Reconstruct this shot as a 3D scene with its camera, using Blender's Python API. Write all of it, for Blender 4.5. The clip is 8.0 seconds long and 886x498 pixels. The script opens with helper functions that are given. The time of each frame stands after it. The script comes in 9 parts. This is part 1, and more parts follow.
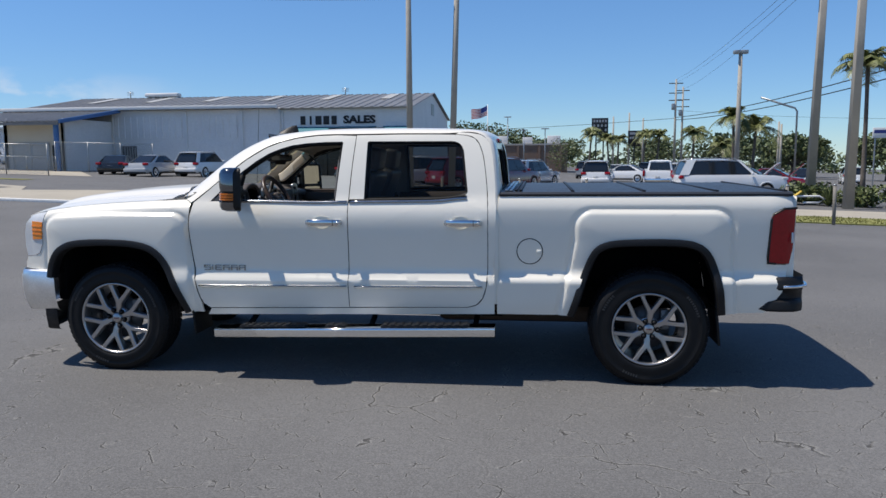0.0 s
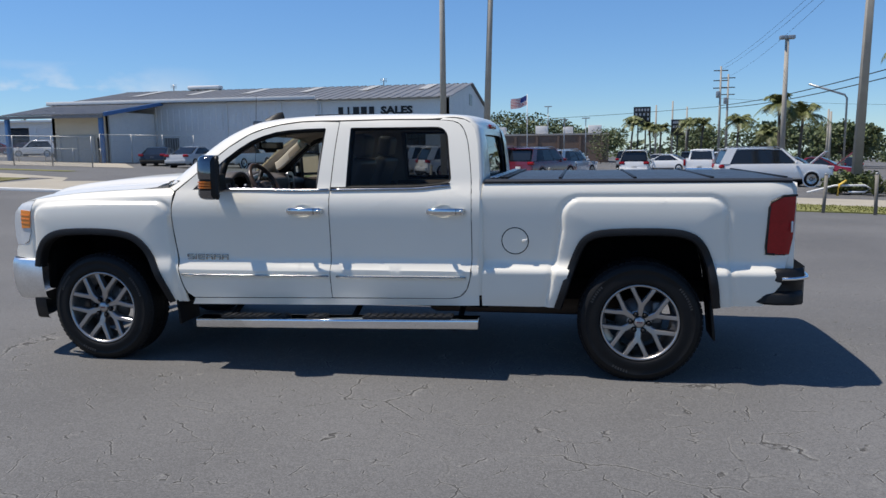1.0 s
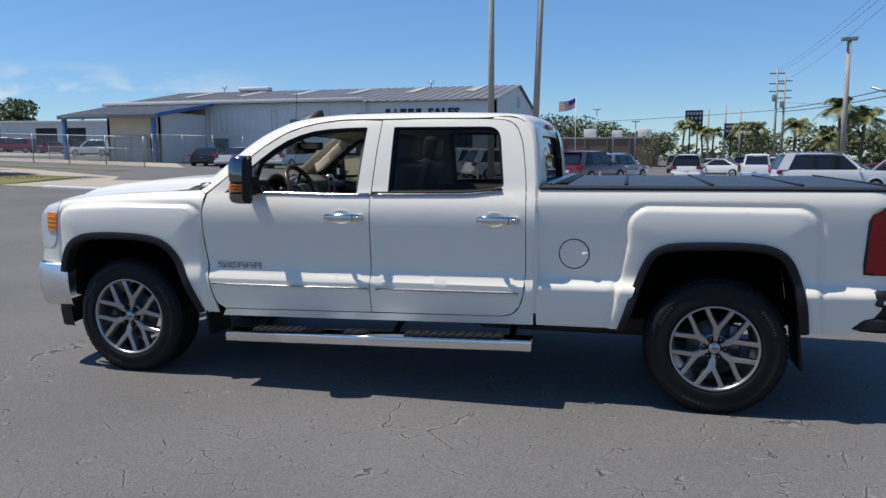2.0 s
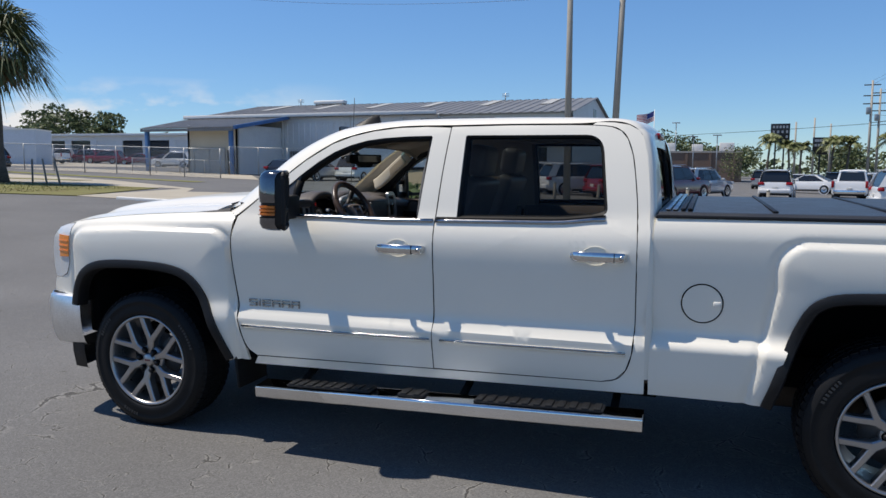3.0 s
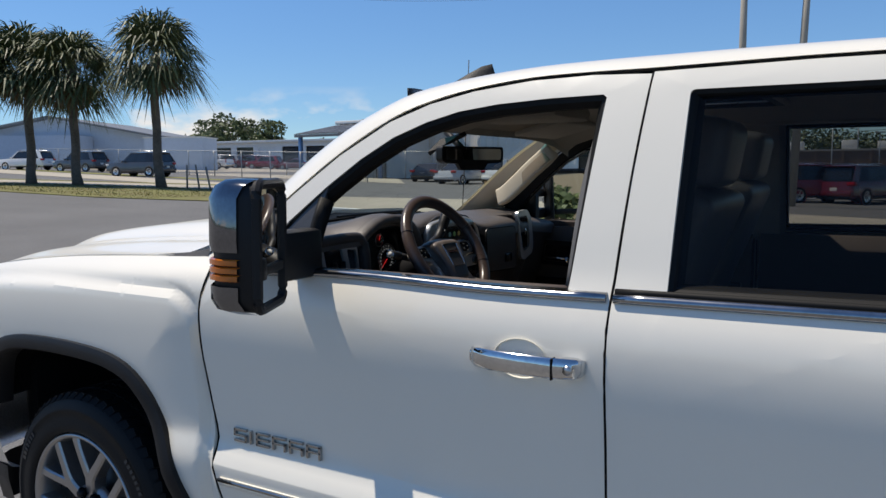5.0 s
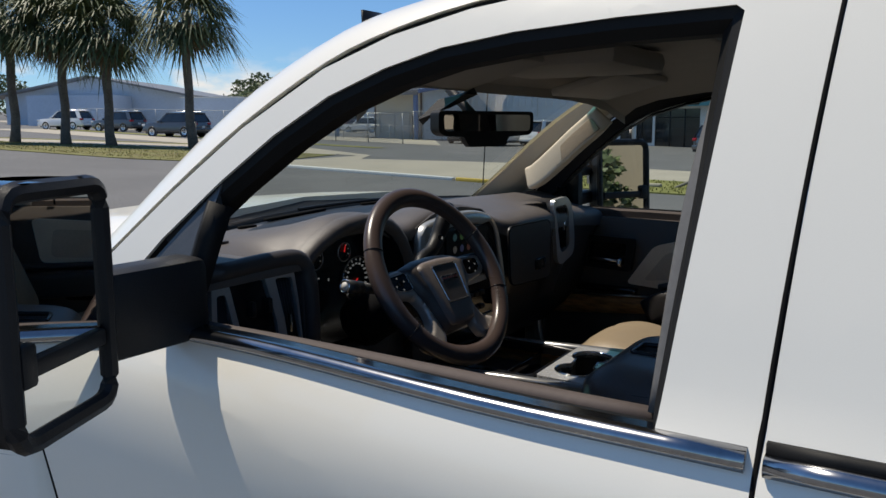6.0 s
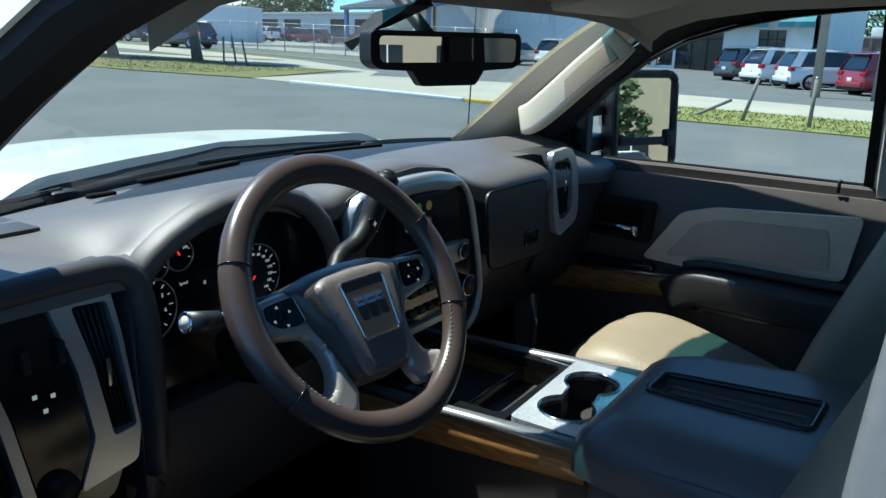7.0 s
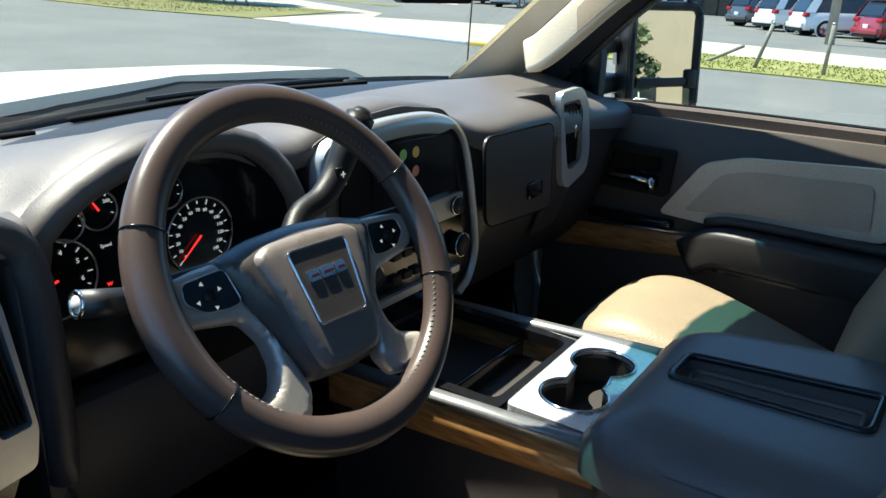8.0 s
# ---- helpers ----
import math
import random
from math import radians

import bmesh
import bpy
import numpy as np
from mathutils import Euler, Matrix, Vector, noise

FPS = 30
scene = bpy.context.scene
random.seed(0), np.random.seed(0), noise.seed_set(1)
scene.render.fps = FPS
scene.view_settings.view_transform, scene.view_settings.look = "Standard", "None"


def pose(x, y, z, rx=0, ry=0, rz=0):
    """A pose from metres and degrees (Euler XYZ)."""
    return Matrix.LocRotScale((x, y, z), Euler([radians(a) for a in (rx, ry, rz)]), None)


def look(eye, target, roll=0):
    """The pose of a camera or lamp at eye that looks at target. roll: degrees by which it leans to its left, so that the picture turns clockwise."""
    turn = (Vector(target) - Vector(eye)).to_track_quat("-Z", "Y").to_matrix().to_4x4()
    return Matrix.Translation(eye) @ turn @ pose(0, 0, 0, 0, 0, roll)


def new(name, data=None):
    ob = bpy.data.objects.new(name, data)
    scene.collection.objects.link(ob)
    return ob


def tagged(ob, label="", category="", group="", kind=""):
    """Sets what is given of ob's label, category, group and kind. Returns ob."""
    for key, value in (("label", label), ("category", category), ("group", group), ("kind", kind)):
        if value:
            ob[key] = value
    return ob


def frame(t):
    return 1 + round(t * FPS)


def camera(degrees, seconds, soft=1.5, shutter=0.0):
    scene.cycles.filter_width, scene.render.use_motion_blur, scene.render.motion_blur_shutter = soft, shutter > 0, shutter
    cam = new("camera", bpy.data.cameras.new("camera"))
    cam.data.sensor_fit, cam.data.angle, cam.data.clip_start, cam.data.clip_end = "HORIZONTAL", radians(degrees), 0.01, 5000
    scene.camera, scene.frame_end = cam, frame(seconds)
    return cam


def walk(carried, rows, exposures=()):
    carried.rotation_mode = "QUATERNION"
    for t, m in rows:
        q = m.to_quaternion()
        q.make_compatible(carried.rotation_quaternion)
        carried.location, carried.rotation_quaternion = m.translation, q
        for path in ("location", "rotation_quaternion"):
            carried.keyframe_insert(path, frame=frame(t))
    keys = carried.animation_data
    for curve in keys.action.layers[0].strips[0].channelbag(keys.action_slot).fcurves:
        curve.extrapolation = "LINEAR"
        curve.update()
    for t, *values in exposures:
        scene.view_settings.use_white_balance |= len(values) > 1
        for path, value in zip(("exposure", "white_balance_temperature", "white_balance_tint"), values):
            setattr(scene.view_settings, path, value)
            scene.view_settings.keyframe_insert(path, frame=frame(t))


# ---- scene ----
cam = camera(60.7, 8.0)
PATH = [
    (0, (1.187, -5.179, 1.577), (0.937, -3.21, 1.335), -0.4),
    (0.5, (1.43, -5.048, 1.552), (1.122, -3.088, 1.299), -0.6),
    (1, (1.561, -4.958, 1.543), (1.202, -3.009, 1.278), -0.7),
    (2.5, (1.308, -4.057, 1.538), (0.752, -2.151, 1.292), 0.0),
    (3, (1.135, -3.505, 1.545), (0.479, -1.629, 1.322), 0.1),
    (3.5, (0.919, -2.987, 1.525), (0.158, -1.149, 1.32), 0.2),
    (4, (0.748, -2.459, 1.512), (-0.11, -0.663, 1.315), 0.1),
    (4.5, (0.561, -1.943, 1.514), (-0.382, -0.191, 1.314), -0.1),
    (4.7, (0.457, -1.733, 1.52), (-0.515, 0.003, 1.316), -0.3),
    (5.8, (0.061, -0.807, 1.56), (-1.02, 0.852, 1.276), -0.4),
    (6, (-0.028, -0.657, 1.565), (-1.116, 0.991, 1.25), -0.3),
    (6.2, (-0.078, -0.552, 1.585), (-1.173, 1.084, 1.235), -0.1),
    (6.5, (-0.168, -0.354, 1.583), (-1.261, 1.27, 1.173), 0.2),
    (7, (-0.244, -0.119, 1.585), (-1.329, 1.478, 1.063), 1.0),
    (7.5, (-0.312, 0.019, 1.558), (-1.386, 1.593, 0.949), 1.3),
    (8, (-0.34, 0.065, 1.543), (-1.406, 1.625, 0.887), 1.6),
]
EXPOSURES = [(0.0, 0.0, 6600, 10), (3.5, 0.0, 6800, 10), (6.2, 0.0, 6950, 8), (6.5, 0.3, 6350, 4), (7.0, 1.05, 5750, -6), (7.5, 1.5, 6100, -6), (8.0, 1.7, 6650, -2)]
walk(cam, [(t, look(eye, target, roll)) for t, eye, target, roll in PATH], EXPOSURES)

# ---- light ----
SUN = Vector((-0.47, -0.09, 1.0)).normalized()
world = bpy.data.worlds.new("sky")
scene.world = world
world.use_nodes = True
wn, wl = world.node_tree.nodes, world.node_tree.links
wn.clear()
w_out = wn.new("ShaderNodeOutputWorld")
w_bg = wn.new("ShaderNodeBackground")
w_sky = wn.new("ShaderNodeTexSky")
w_sky.sky_type, w_sky.sun_disc = "NISHITA", False
w_sky.sun_elevation = math.asin(SUN.z)
w_sky.sun_rotation = math.atan2(SUN.x, SUN.y)
w_sky.altitude, w_sky.air_density, w_sky.dust_density, w_sky.ozone_density = 0, 0.8, 0.0, 4.0
w_bg.inputs["Strength"].default_value = 0.10
# low cumulus banks in the western sky
w_co = wn.new("ShaderNodeTexCoord")
w_map = wn.new("ShaderNodeMapping")
w_map.inputs["Scale"].default_value = (1, 1, 2.2)
w_noise = wn.new("ShaderNodeTexNoise")
w_noise.inputs["Scale"].default_value, w_noise.inputs["Detail"].default_value = 11.0, 9.0
w_ramp = wn.new("ShaderNodeMapRange")
w_ramp.inputs["From Min"].default_value, w_ramp.inputs["From Max"].default_value = 0.47, 0.60
w_sep = wn.new("ShaderNodeSeparateXYZ")
w_low = wn.new("ShaderNodeMapRange")
w_low.inputs["From Min"].default_value, w_low.inputs["From Max"].default_value = 0.105, 0.055
w_side = wn.new("ShaderNodeMapRange")
w_side.inputs["From Min"].default_value, w_side.inputs["From Max"].default_value = -0.42, -0.6
w_m1, w_m2 = wn.new("ShaderNodeMath"), wn.new("ShaderNodeMath")
w_m1.operation = w_m2.operation = "MULTIPLY"
w_mix = wn.new("ShaderNodeMix")
w_mix.data_type = "RGBA"
w_mix.inputs["B"].default_value = (8.0, 8.2, 8.6, 1)
wl.new(w_co.outputs["Generated"], w_map.inputs["Vector"])
wl.new(w_map.outputs["Vector"], w_noise.inputs["Vector"])
wl.new(w_noise.outputs["Fac"], w_ramp.inputs["Value"])
wl.new(w_co.outputs["Generated"], w_sep.inputs["Vector"])
wl.new(w_sep.outputs["Z"], w_low.inputs["Value"])
wl.new(w_sep.outputs["X"], w_side.inputs["Value"])
wl.new(w_ramp.outputs["Result"], w_m1.inputs[0])
wl.new(w_low.outputs["Result"], w_m1.inputs[1])
wl.new(w_m1.outputs["Value"], w_m2.inputs[0])
wl.new(w_side.outputs["Result"], w_m2.inputs[1])
wl.new(w_m2.outputs["Value"], w_mix.inputs["Factor"])
w_tint = wn.new("ShaderNodeMix")
w_tint.data_type, w_tint.blend_type = "RGBA", "MULTIPLY"
w_tint.inputs["Factor"].default_value = 1.0
w_tint.inputs["B"].default_value = (0.78, 0.97, 1.14, 1)
# clear dry air: the sky stays blue down to the horizon
w_co2, w_xyz, w_up, w_low = (wn.new("ShaderNode" + k) for k in ("TexCoord", "SeparateXYZ", "MapRange", "Mix"))
wl.new(w_co2.outputs["Generated"], w_xyz.inputs["Vector"])
w_up.inputs["From Min"].default_value, w_up.inputs["From Max"].default_value = 0.0, 0.30
w_up.interpolation_type = "SMOOTHSTEP"
wl.new(w_xyz.outputs["Z"], w_up.inputs["Value"])
w_low.data_type = "RGBA"
w_low.inputs["A"].default_value, w_low.inputs["B"].default_value = (0.74, 0.94, 1.14, 1), (0.88, 1.20, 1.44, 1)
wl.new(w_up.outputs["Result"], w_low.inputs["Factor"])
wl.new(w_low.outputs["Result"], w_tint.inputs["B"])
wl.new(w_sky.outputs["Color"], w_tint.inputs["A"])
wl.new(w_tint.outputs["Result"], w_mix.inputs["A"])
wl.new(w_mix.outputs["Result"], w_bg.inputs["Color"])
wl.new(w_bg.outputs["Background"], w_out.inputs["Surface"])

sun = new("sun", bpy.data.lights.new("sun", "SUN"))
sun.data.energy, sun.data.angle, sun.data.color = 5.0, radians(0.53), (1.0, 0.94, 0.86)
sun.matrix_world = look(SUN * 60, (0, 0, 0))


# ---- materials ----
def mat(name, col, rough=0.5, metal=0.0, var=0.12, scale=8.0, bump=0.0, bscale=120.0, coat=0.0, spec=0.5, tint=None, rvar=0.08, rand=0.0):
    """Principled surface with two scales of colour variation, roughness variation and a fine bump."""
    m = bpy.data.materials.new(name)
    m.use_nodes = True
    n, l = m.node_tree.nodes, m.node_tree.links
    b = n["Principled BSDF"]
    b.inputs["Roughness"].default_value, b.inputs["Metallic"].default_value = rough, metal
    b.inputs["Coat Weight"].default_value, b.inputs["Specular IOR Level"].default_value = coat, spec
    b.inputs["Coat Roughness"].default_value = 0.06
    co = n.new("ShaderNodeTexCoord")
    big, fine = n.new("ShaderNodeTexNoise"), n.new("ShaderNodeTexNoise")
    big.inputs["Scale"].default_value, big.inputs["Detail"].default_value = scale, 6
    fine.inputs["Scale"].default_value, fine.inputs["Detail"].default_value = bscale, 4
    for t in (big, fine):
        l.new(co.outputs["Object"], t.inputs["Vector"])
    add = n.new("ShaderNodeMath")
    add.operation = "ADD"
    half = n.new("ShaderNodeMath")
    half.operation = "MULTIPLY"
    half.inputs[1].default_value = 0.5
    l.new(big.outputs["Fac"], add.inputs[0])
    l.new(fine.outputs["Fac"], add.inputs[1])
    l.new(add.outputs["Value"], half.inputs[0])
    ramp = n.new("ShaderNodeValToRGB")
    lo = [max(0, c * (1 - var)) for c in col]
    hi = [min(1, c * (1 + var)) for c in (tint or col)]
    ramp.color_ramp.elements[0].position, ramp.color_ramp.elements[1].position = 0.36, 0.64
    ramp.color_ramp.elements[0].color, ramp.color_ramp.elements[1].color = (*lo, 1), (*hi, 1)
    l.new(half.outputs["Value"], ramp.inputs["Fac"])
    if rand:
        info, hsv = n.new("ShaderNodeObjectInfo"), n.new("ShaderNodeHueSaturation")
        rng = n.new("ShaderNodeMapRange")
        rng.inputs["To Min"].default_value, rng.inputs["To Max"].default_value = 1 - rand, 1 + rand
        l.new(info.outputs["Random"], rng.inputs["Value"])
        l.new(rng.outputs["Result"], hsv.inputs["Value"])
        l.new(ramp.outputs["Color"], hsv.inputs["Color"])
        l.new(hsv.outputs["Color"], b.inputs["Base Color"])
    else:
        l.new(ramp.outputs["Color"], b.inputs["Base Color"])
    rr = n.new("ShaderNodeMapRange")
    rr.inputs["To Min"].default_value, rr.inputs["To Max"].default_value = max(0, rough - rvar), min(1, rough + rvar)
    l.new(big.outputs["Fac"], rr.inputs["Value"])
    l.new(rr.outputs["Result"], b.inputs["Roughness"])
    if bump:
        bp = n.new("ShaderNodeBump")
        bp.inputs["Strength"].default_value, bp.inputs["Distance"].default_value = bump, 0.004
        l.new(fine.outputs["Fac"], bp.inputs["Height"])
        l.new(bp.outputs["Normal"], b.inputs["Normal"])
    return m


def glass(name, tint, ior=1.45):
    """A thin pane: tinted see-through with a Fresnel gloss."""
    m = bpy.data.materials.new(name)
    m.use_nodes = True
    n, l = m.node_tree.nodes, m.node_tree.links
    n.remove(n["Principled BSDF"])
    tr, gl, lw, pw, mr, mx = (n.new("ShaderNode" + k) for k in ("BsdfTransparent", "BsdfGlossy", "LayerWeight", "Math", "MapRange", "MixShader"))
    tr.inputs["Color"].default_value = (*tint, 1)
    gl.inputs["Roughness"].default_value = 0.01
    # Schlick gloss, the same from both sides of the pane
    lw.inputs["Blend"].default_value = 0.5
    pw.operation = "POWER"
    pw.inputs[1].default_value = 5.0
    l.new(lw.outputs["Facing"], pw.inputs[0])
    mr.inputs["To Min"].default_value, mr.inputs["To Max"].default_value = 1.6 * ((ior - 1) / (ior + 1)) ** 2, 1.0
    l.new(pw.outputs["Value"], mr.inputs["Value"])
    l.new(mr.outputs["Result"], mx.inputs["Fac"])
    l.new(tr.outputs["BSDF"], mx.inputs[1])
    l.new(gl.outputs["BSDF"], mx.inputs[2])
    l.new(mx.outputs["Shader"], n["Material Output"].inputs["Surface"])
    return m


def glow(name, col, strength):
    m = bpy.data.materials.new(name)
    m.use_nodes = True
    b = m.node_tree.nodes["Principled BSDF"]
    b.inputs["Base Color"].default_value = (0.01, 0.01, 0.01, 1)
    b.inputs["Emission Color"].default_value, b.inputs["Emission Strength"].default_value = (*col, 1), strength
    return m


def wood(name, dark, light, scale=9.0):
    m = mat(name, dark, 0.32, coat=0.5)
    n, l = m.node_tree.nodes, m.node_tree.links
    co, mp, wv, rp = (n.new("ShaderNode" + k) for k in ("TexCoord", "Mapping", "TexNoise", "ValToRGB"))
    mp.inputs["Scale"].default_value = (scale, 26, 60)
    wv.inputs["Scale"].default_value, wv.inputs["Detail"].default_value = 2.2, 8
    rp.color_ramp.elements[0].position, rp.color_ramp.elements[1].position = 0.35, 0.66
    rp.color_ramp.elements[0].color, rp.color_ramp.elements[1].color = (*dark, 1), (*light, 1)
    l.new(co.outputs["Object"], mp.inputs["Vector"])
    l.new(mp.outputs["Vector"], wv.inputs["Vector"])
    l.new(wv.outputs["Fac"], rp.inputs["Fac"])
    l.new(rp.outputs["Color"], n["Principled BSDF"].inputs["Base Color"])
    return m


def asphalt_material(name, col, cracks=0.75):
    """Sealed asphalt: aggregate speckle, worn patches, and open cracks."""
    m = mat(name, col, 0.82, var=0.2, scale=0.45, bump=0.75, bscale=110, spec=0.3)
    n, l = m.node_tree.nodes, m.node_tree.links
    b = n["Principled BSDF"]
    base = b.inputs["Base Color"].links[0].from_socket
    co = n.new("ShaderNodeTexCoord")
    warp, mixv = n.new("ShaderNodeTexNoise"), n.new("ShaderNodeMix")
    warp.inputs["Scale"].default_value, warp.inputs["Detail"].default_value = 1.6, 7
    mixv.data_type = "VECTOR"
    mixv.inputs["Factor"].default_value = 0.30
    l.new(co.outputs["Object"], warp.inputs["Vector"])
    l.new(co.outputs["Object"], mixv.inputs["A"])
    l.new(warp.outputs["Color"], mixv.inputs["B"])

    def ranged(socket, a0, a1, top=1.0):
        r = n.new("ShaderNodeMapRange")
        r.inputs["From Min"].default_value, r.inputs["From Max"].default_value, r.inputs["To Max"].default_value = a0, a1, top
        l.new(socket, r.inputs["Value"])
        return r.outputs["Result"]

    def maths(op, p, q):
        k = n.new("ShaderNodeMath")
        k.operation = op
        l.new(p, k.inputs[0])
        l.new(q, k.inputs[1])
        return k.outputs["Value"]
    # long wandering cracks and short broken ones: a dark gap, sunlit edges painted pale
    dark = pale = None
    for scale, gap, spread, lo, hi in ((0.9, .0036, 0.8, .47, .56), (3.2, .011, 3.6, .51, .58), (9.0, .024, 9.0, .53, .60)):
        v, brk = n.new("ShaderNodeTexVoronoi"), n.new("ShaderNodeTexNoise")
        v.feature = "DISTANCE_TO_EDGE"
        v.inputs["Scale"].default_value = scale
        brk.inputs["Scale"].default_value, brk.inputs["Detail"].default_value = spread, 4
        l.new(mixv.outputs["Result"], v.inputs["Vector"])
        l.new(co.outputs["Object"], brk.inputs["Vector"])
        seen = ranged(brk.outputs["Fac"], lo, hi)
        core = maths("MULTIPLY", ranged(v.outputs["Distance"], gap, gap * .4, cracks), seen)
        rim = maths("MULTIPLY", ranged(v.outputs["Distance"], gap * 2.6, gap, cracks * .6), seen)
        dark = maths("MAXIMUM", dark, core) if dark else core
        pale = maths("MAXIMUM", pale, rim) if pale else rim
    edge, cm = n.new("ShaderNodeMix"), n.new("ShaderNodeMix")
    edge.data_type = cm.data_type = "RGBA"
    edge.inputs["B"].default_value, cm.inputs["B"].default_value = (0.26, 0.255, 0.24, 1), (0.045, 0.043, 0.041, 1)
    l.new(pale, edge.inputs["Factor"])
    l.new(base, edge.inputs["A"])
    l.new(dark, cm.inputs["Factor"])
    l.new(edge.outputs["Result"], cm.inputs["A"])
    # sparse pale stone chips
    chip, cr = n.new("ShaderNodeTexNoise"), n.new("ShaderNodeMapRange")
    chip.inputs["Scale"].default_value, chip.inputs["Detail"].default_value = 42, 3
    cr.inputs["From Min"].default_value, cr.inputs["From Max"].default_value = 0.62, 0.72
    cr.inputs["To Max"].default_value = 0.4
    l.new(co.outputs["Object"], chip.inputs["Vector"])
    l.new(chip.outputs["Fac"], cr.inputs["Value"])
    cm2 = n.new("ShaderNodeMix")
    cm2.data_type = "RGBA"
    cm2.inputs["B"].default_value = (0.2, 0.2, 0.19, 1)
    l.new(cr.outputs["Result"], cm2.inputs["Factor"])
    l.new(cm.outputs["Result"], cm2.inputs["A"])
    # fine worn aggregate: pale and dark grains
    grit, gr, cm3 = n.new("ShaderNodeTexVoronoi"), n.new("ShaderNodeMapRange"), n.new("ShaderNodeMix")
    grit.inputs["Scale"].default_value = 125
    gr.inputs["To Min"].default_value, gr.inputs["To Max"].default_value = 0.80, 1.20
    cm3.data_type, cm3.blend_type = "RGBA", "MULTIPLY"
    cm3.inputs["Factor"].default_value = 1.0
    tone = n.new("ShaderNodeSeparateColor")
    l.new(co.outputs["Object"], grit.inputs["Vector"])
    l.new(grit.outputs["Color"], tone.inputs["Color"])
    l.new(tone.outputs["Red"], gr.inputs["Value"])
    l.new(cm2.outputs["Result"], cm3.inputs["A"])
    l.new(gr.outputs["Result"], cm3.inputs["B"])
    l.new(cm3.outputs["Result"], b.inputs["Base Color"])
    # the cracks lie open in the surface
    fine_bump = b.inputs["Normal"].links[0].from_node
    dent = n.new("ShaderNodeBump")
    dent.invert = True
    dent.inputs["Strength"].default_value, dent.inputs["Distance"].default_value = 0.6, 0.01
    l.new(dark, dent.inputs["Height"])
    l.new(fine_bump.outputs["Normal"], dent.inputs["Normal"])
    l.new(dent.outputs["Normal"], b.inputs["Normal"])
    return m


PAINT = mat("pearl_white_paint", (0.80, 0.765, 0.672), 0.34, var=0.015, scale=3, bscale=900, coat=0.55, rvar=0.03)
BLACK = mat("black_plastic", (0.011, 0.011, 0.012), 0.45, var=0.2, spec=0.28, bump=0.15, bscale=500)
RUBBER = mat("black_rubber", (0.009, 0.009, 0.009), 0.6, spec=0.2, var=0.25, scale=12, bump=0.03, bscale=400)
DARKGAP = mat("underbody_dark", (0.006, 0.006, 0.006), 0.9, spec=0.1, var=0.2)
CHROME = mat("chrome", (0.82, 0.83, 0.84), 0.07, 1.0, var=0.03, scale=6, rvar=0.03)
STEEL = mat("satin_aluminium", (0.55, 0.55, 0.55), 0.28, 1.0, var=0.06, scale=10, rvar=0.06)
SILVER = mat("silver_trim_paint", (0.50, 0.51, 0.51), 0.33, 0.6, var=0.05, scale=10)
WHEELGREY = mat("wheel_grey", (0.40, 0.39, 0.385), 0.30, 0.85, var=0.05)
AMBER = mat("amber_lens", (0.88, 0.26, 0.02), 0.15, var=0.08, coat=1)
REDLENS = mat("red_lens", (0.32, 0.004, 0.008), 0.22, var=0.15, scale=40)
CLEARLENS = mat("clear_lens", (0.62, 0.63, 0.62), 0.12, var=0.08, coat=1)
CLEAR = glass("clear_glass", (0.76, 0.82, 0.78), 1.45)
TINTED = glass("privacy_glass", (0.50, 0.50, 0.48), 1.22)
MIRROR = mat("mirror_glass", (0.82, 0.84, 0.84), 0.01, 1.0, var=0.01, rvar=0.005)
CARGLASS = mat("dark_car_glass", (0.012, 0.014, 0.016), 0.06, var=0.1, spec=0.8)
ASPHALT = asphalt_material("asphalt", (0.128, 0.1265, 0.1245), 0.9)
CONCRETE = mat("pale_concrete", (0.37, 0.335, 0.27), 0.85, var=0.14, scale=0.5, bump=0.3, bscale=60, spec=0.3)
POLE_CONC = mat("pole_concrete", (0.36, 0.33, 0.28), 0.8, var=0.12, scale=2, bump=0.3, bscale=40)
WALLWHITE = mat("white_wall_paint", (0.76, 0.755, 0.73), 0.65, var=0.06, scale=0.6, bscale=6, bump=0.05)
STRAW = mat("straw_grass", (0.20, 0.165, 0.085), 0.95, var=0.3, scale=1.0, bscale=25, tint=(0.15, 0.155, 0.06), spec=0.1)
GRASS = mat("dry_grass", (0.155, 0.165, 0.052), 0.9, var=0.22, scale=1.2, bscale=30, tint=(0.22, 0.215, 0.08), spec=0.1)


# ---- building helpers ----
def thing(name, at, label, category, group="", rz=0.0):
    ob = new(name)
    ob.matrix_world = pose(*at, 0, 0, rz)
    return tagged(ob, label, category, group)


def mesh_of(name, bm, material, smooth=True, angle=38):
    me = bpy.data.meshes.new(name)
    if smooth:
        for f in bm.faces:
            f.smooth = True
        lim = radians(angle)
        for e in bm.edges:
            e.smooth = len(e.link_faces) == 2 and e.calc_face_angle(0) < lim
    bm.to_mesh(me)
    bm.free()
    me.materials.append(material)
    return me


def stand(ob):
    """Where an object stands in the world, by its parents."""
    if ob.parent is None:
        return ob.matrix_basis.copy()
    return stand(ob.parent) @ ob.matrix_parent_inverse @ ob.matrix_basis


def part(name, bm, material, parent=None, label="", smooth=True, angle=38, world_space=True):
    """Links a bmesh as one mesh object, under a thing or a part where one is given. Coordinates are the world's unless world_space is off."""
    ob = new(name, mesh_of(name, bm, material, smooth, angle))
    if parent is not None:
        ob.parent = parent
        if world_space:
            ob.matrix_parent_inverse = stand(parent).inverted()
    if label:
        ob["label"] = label
    return ob


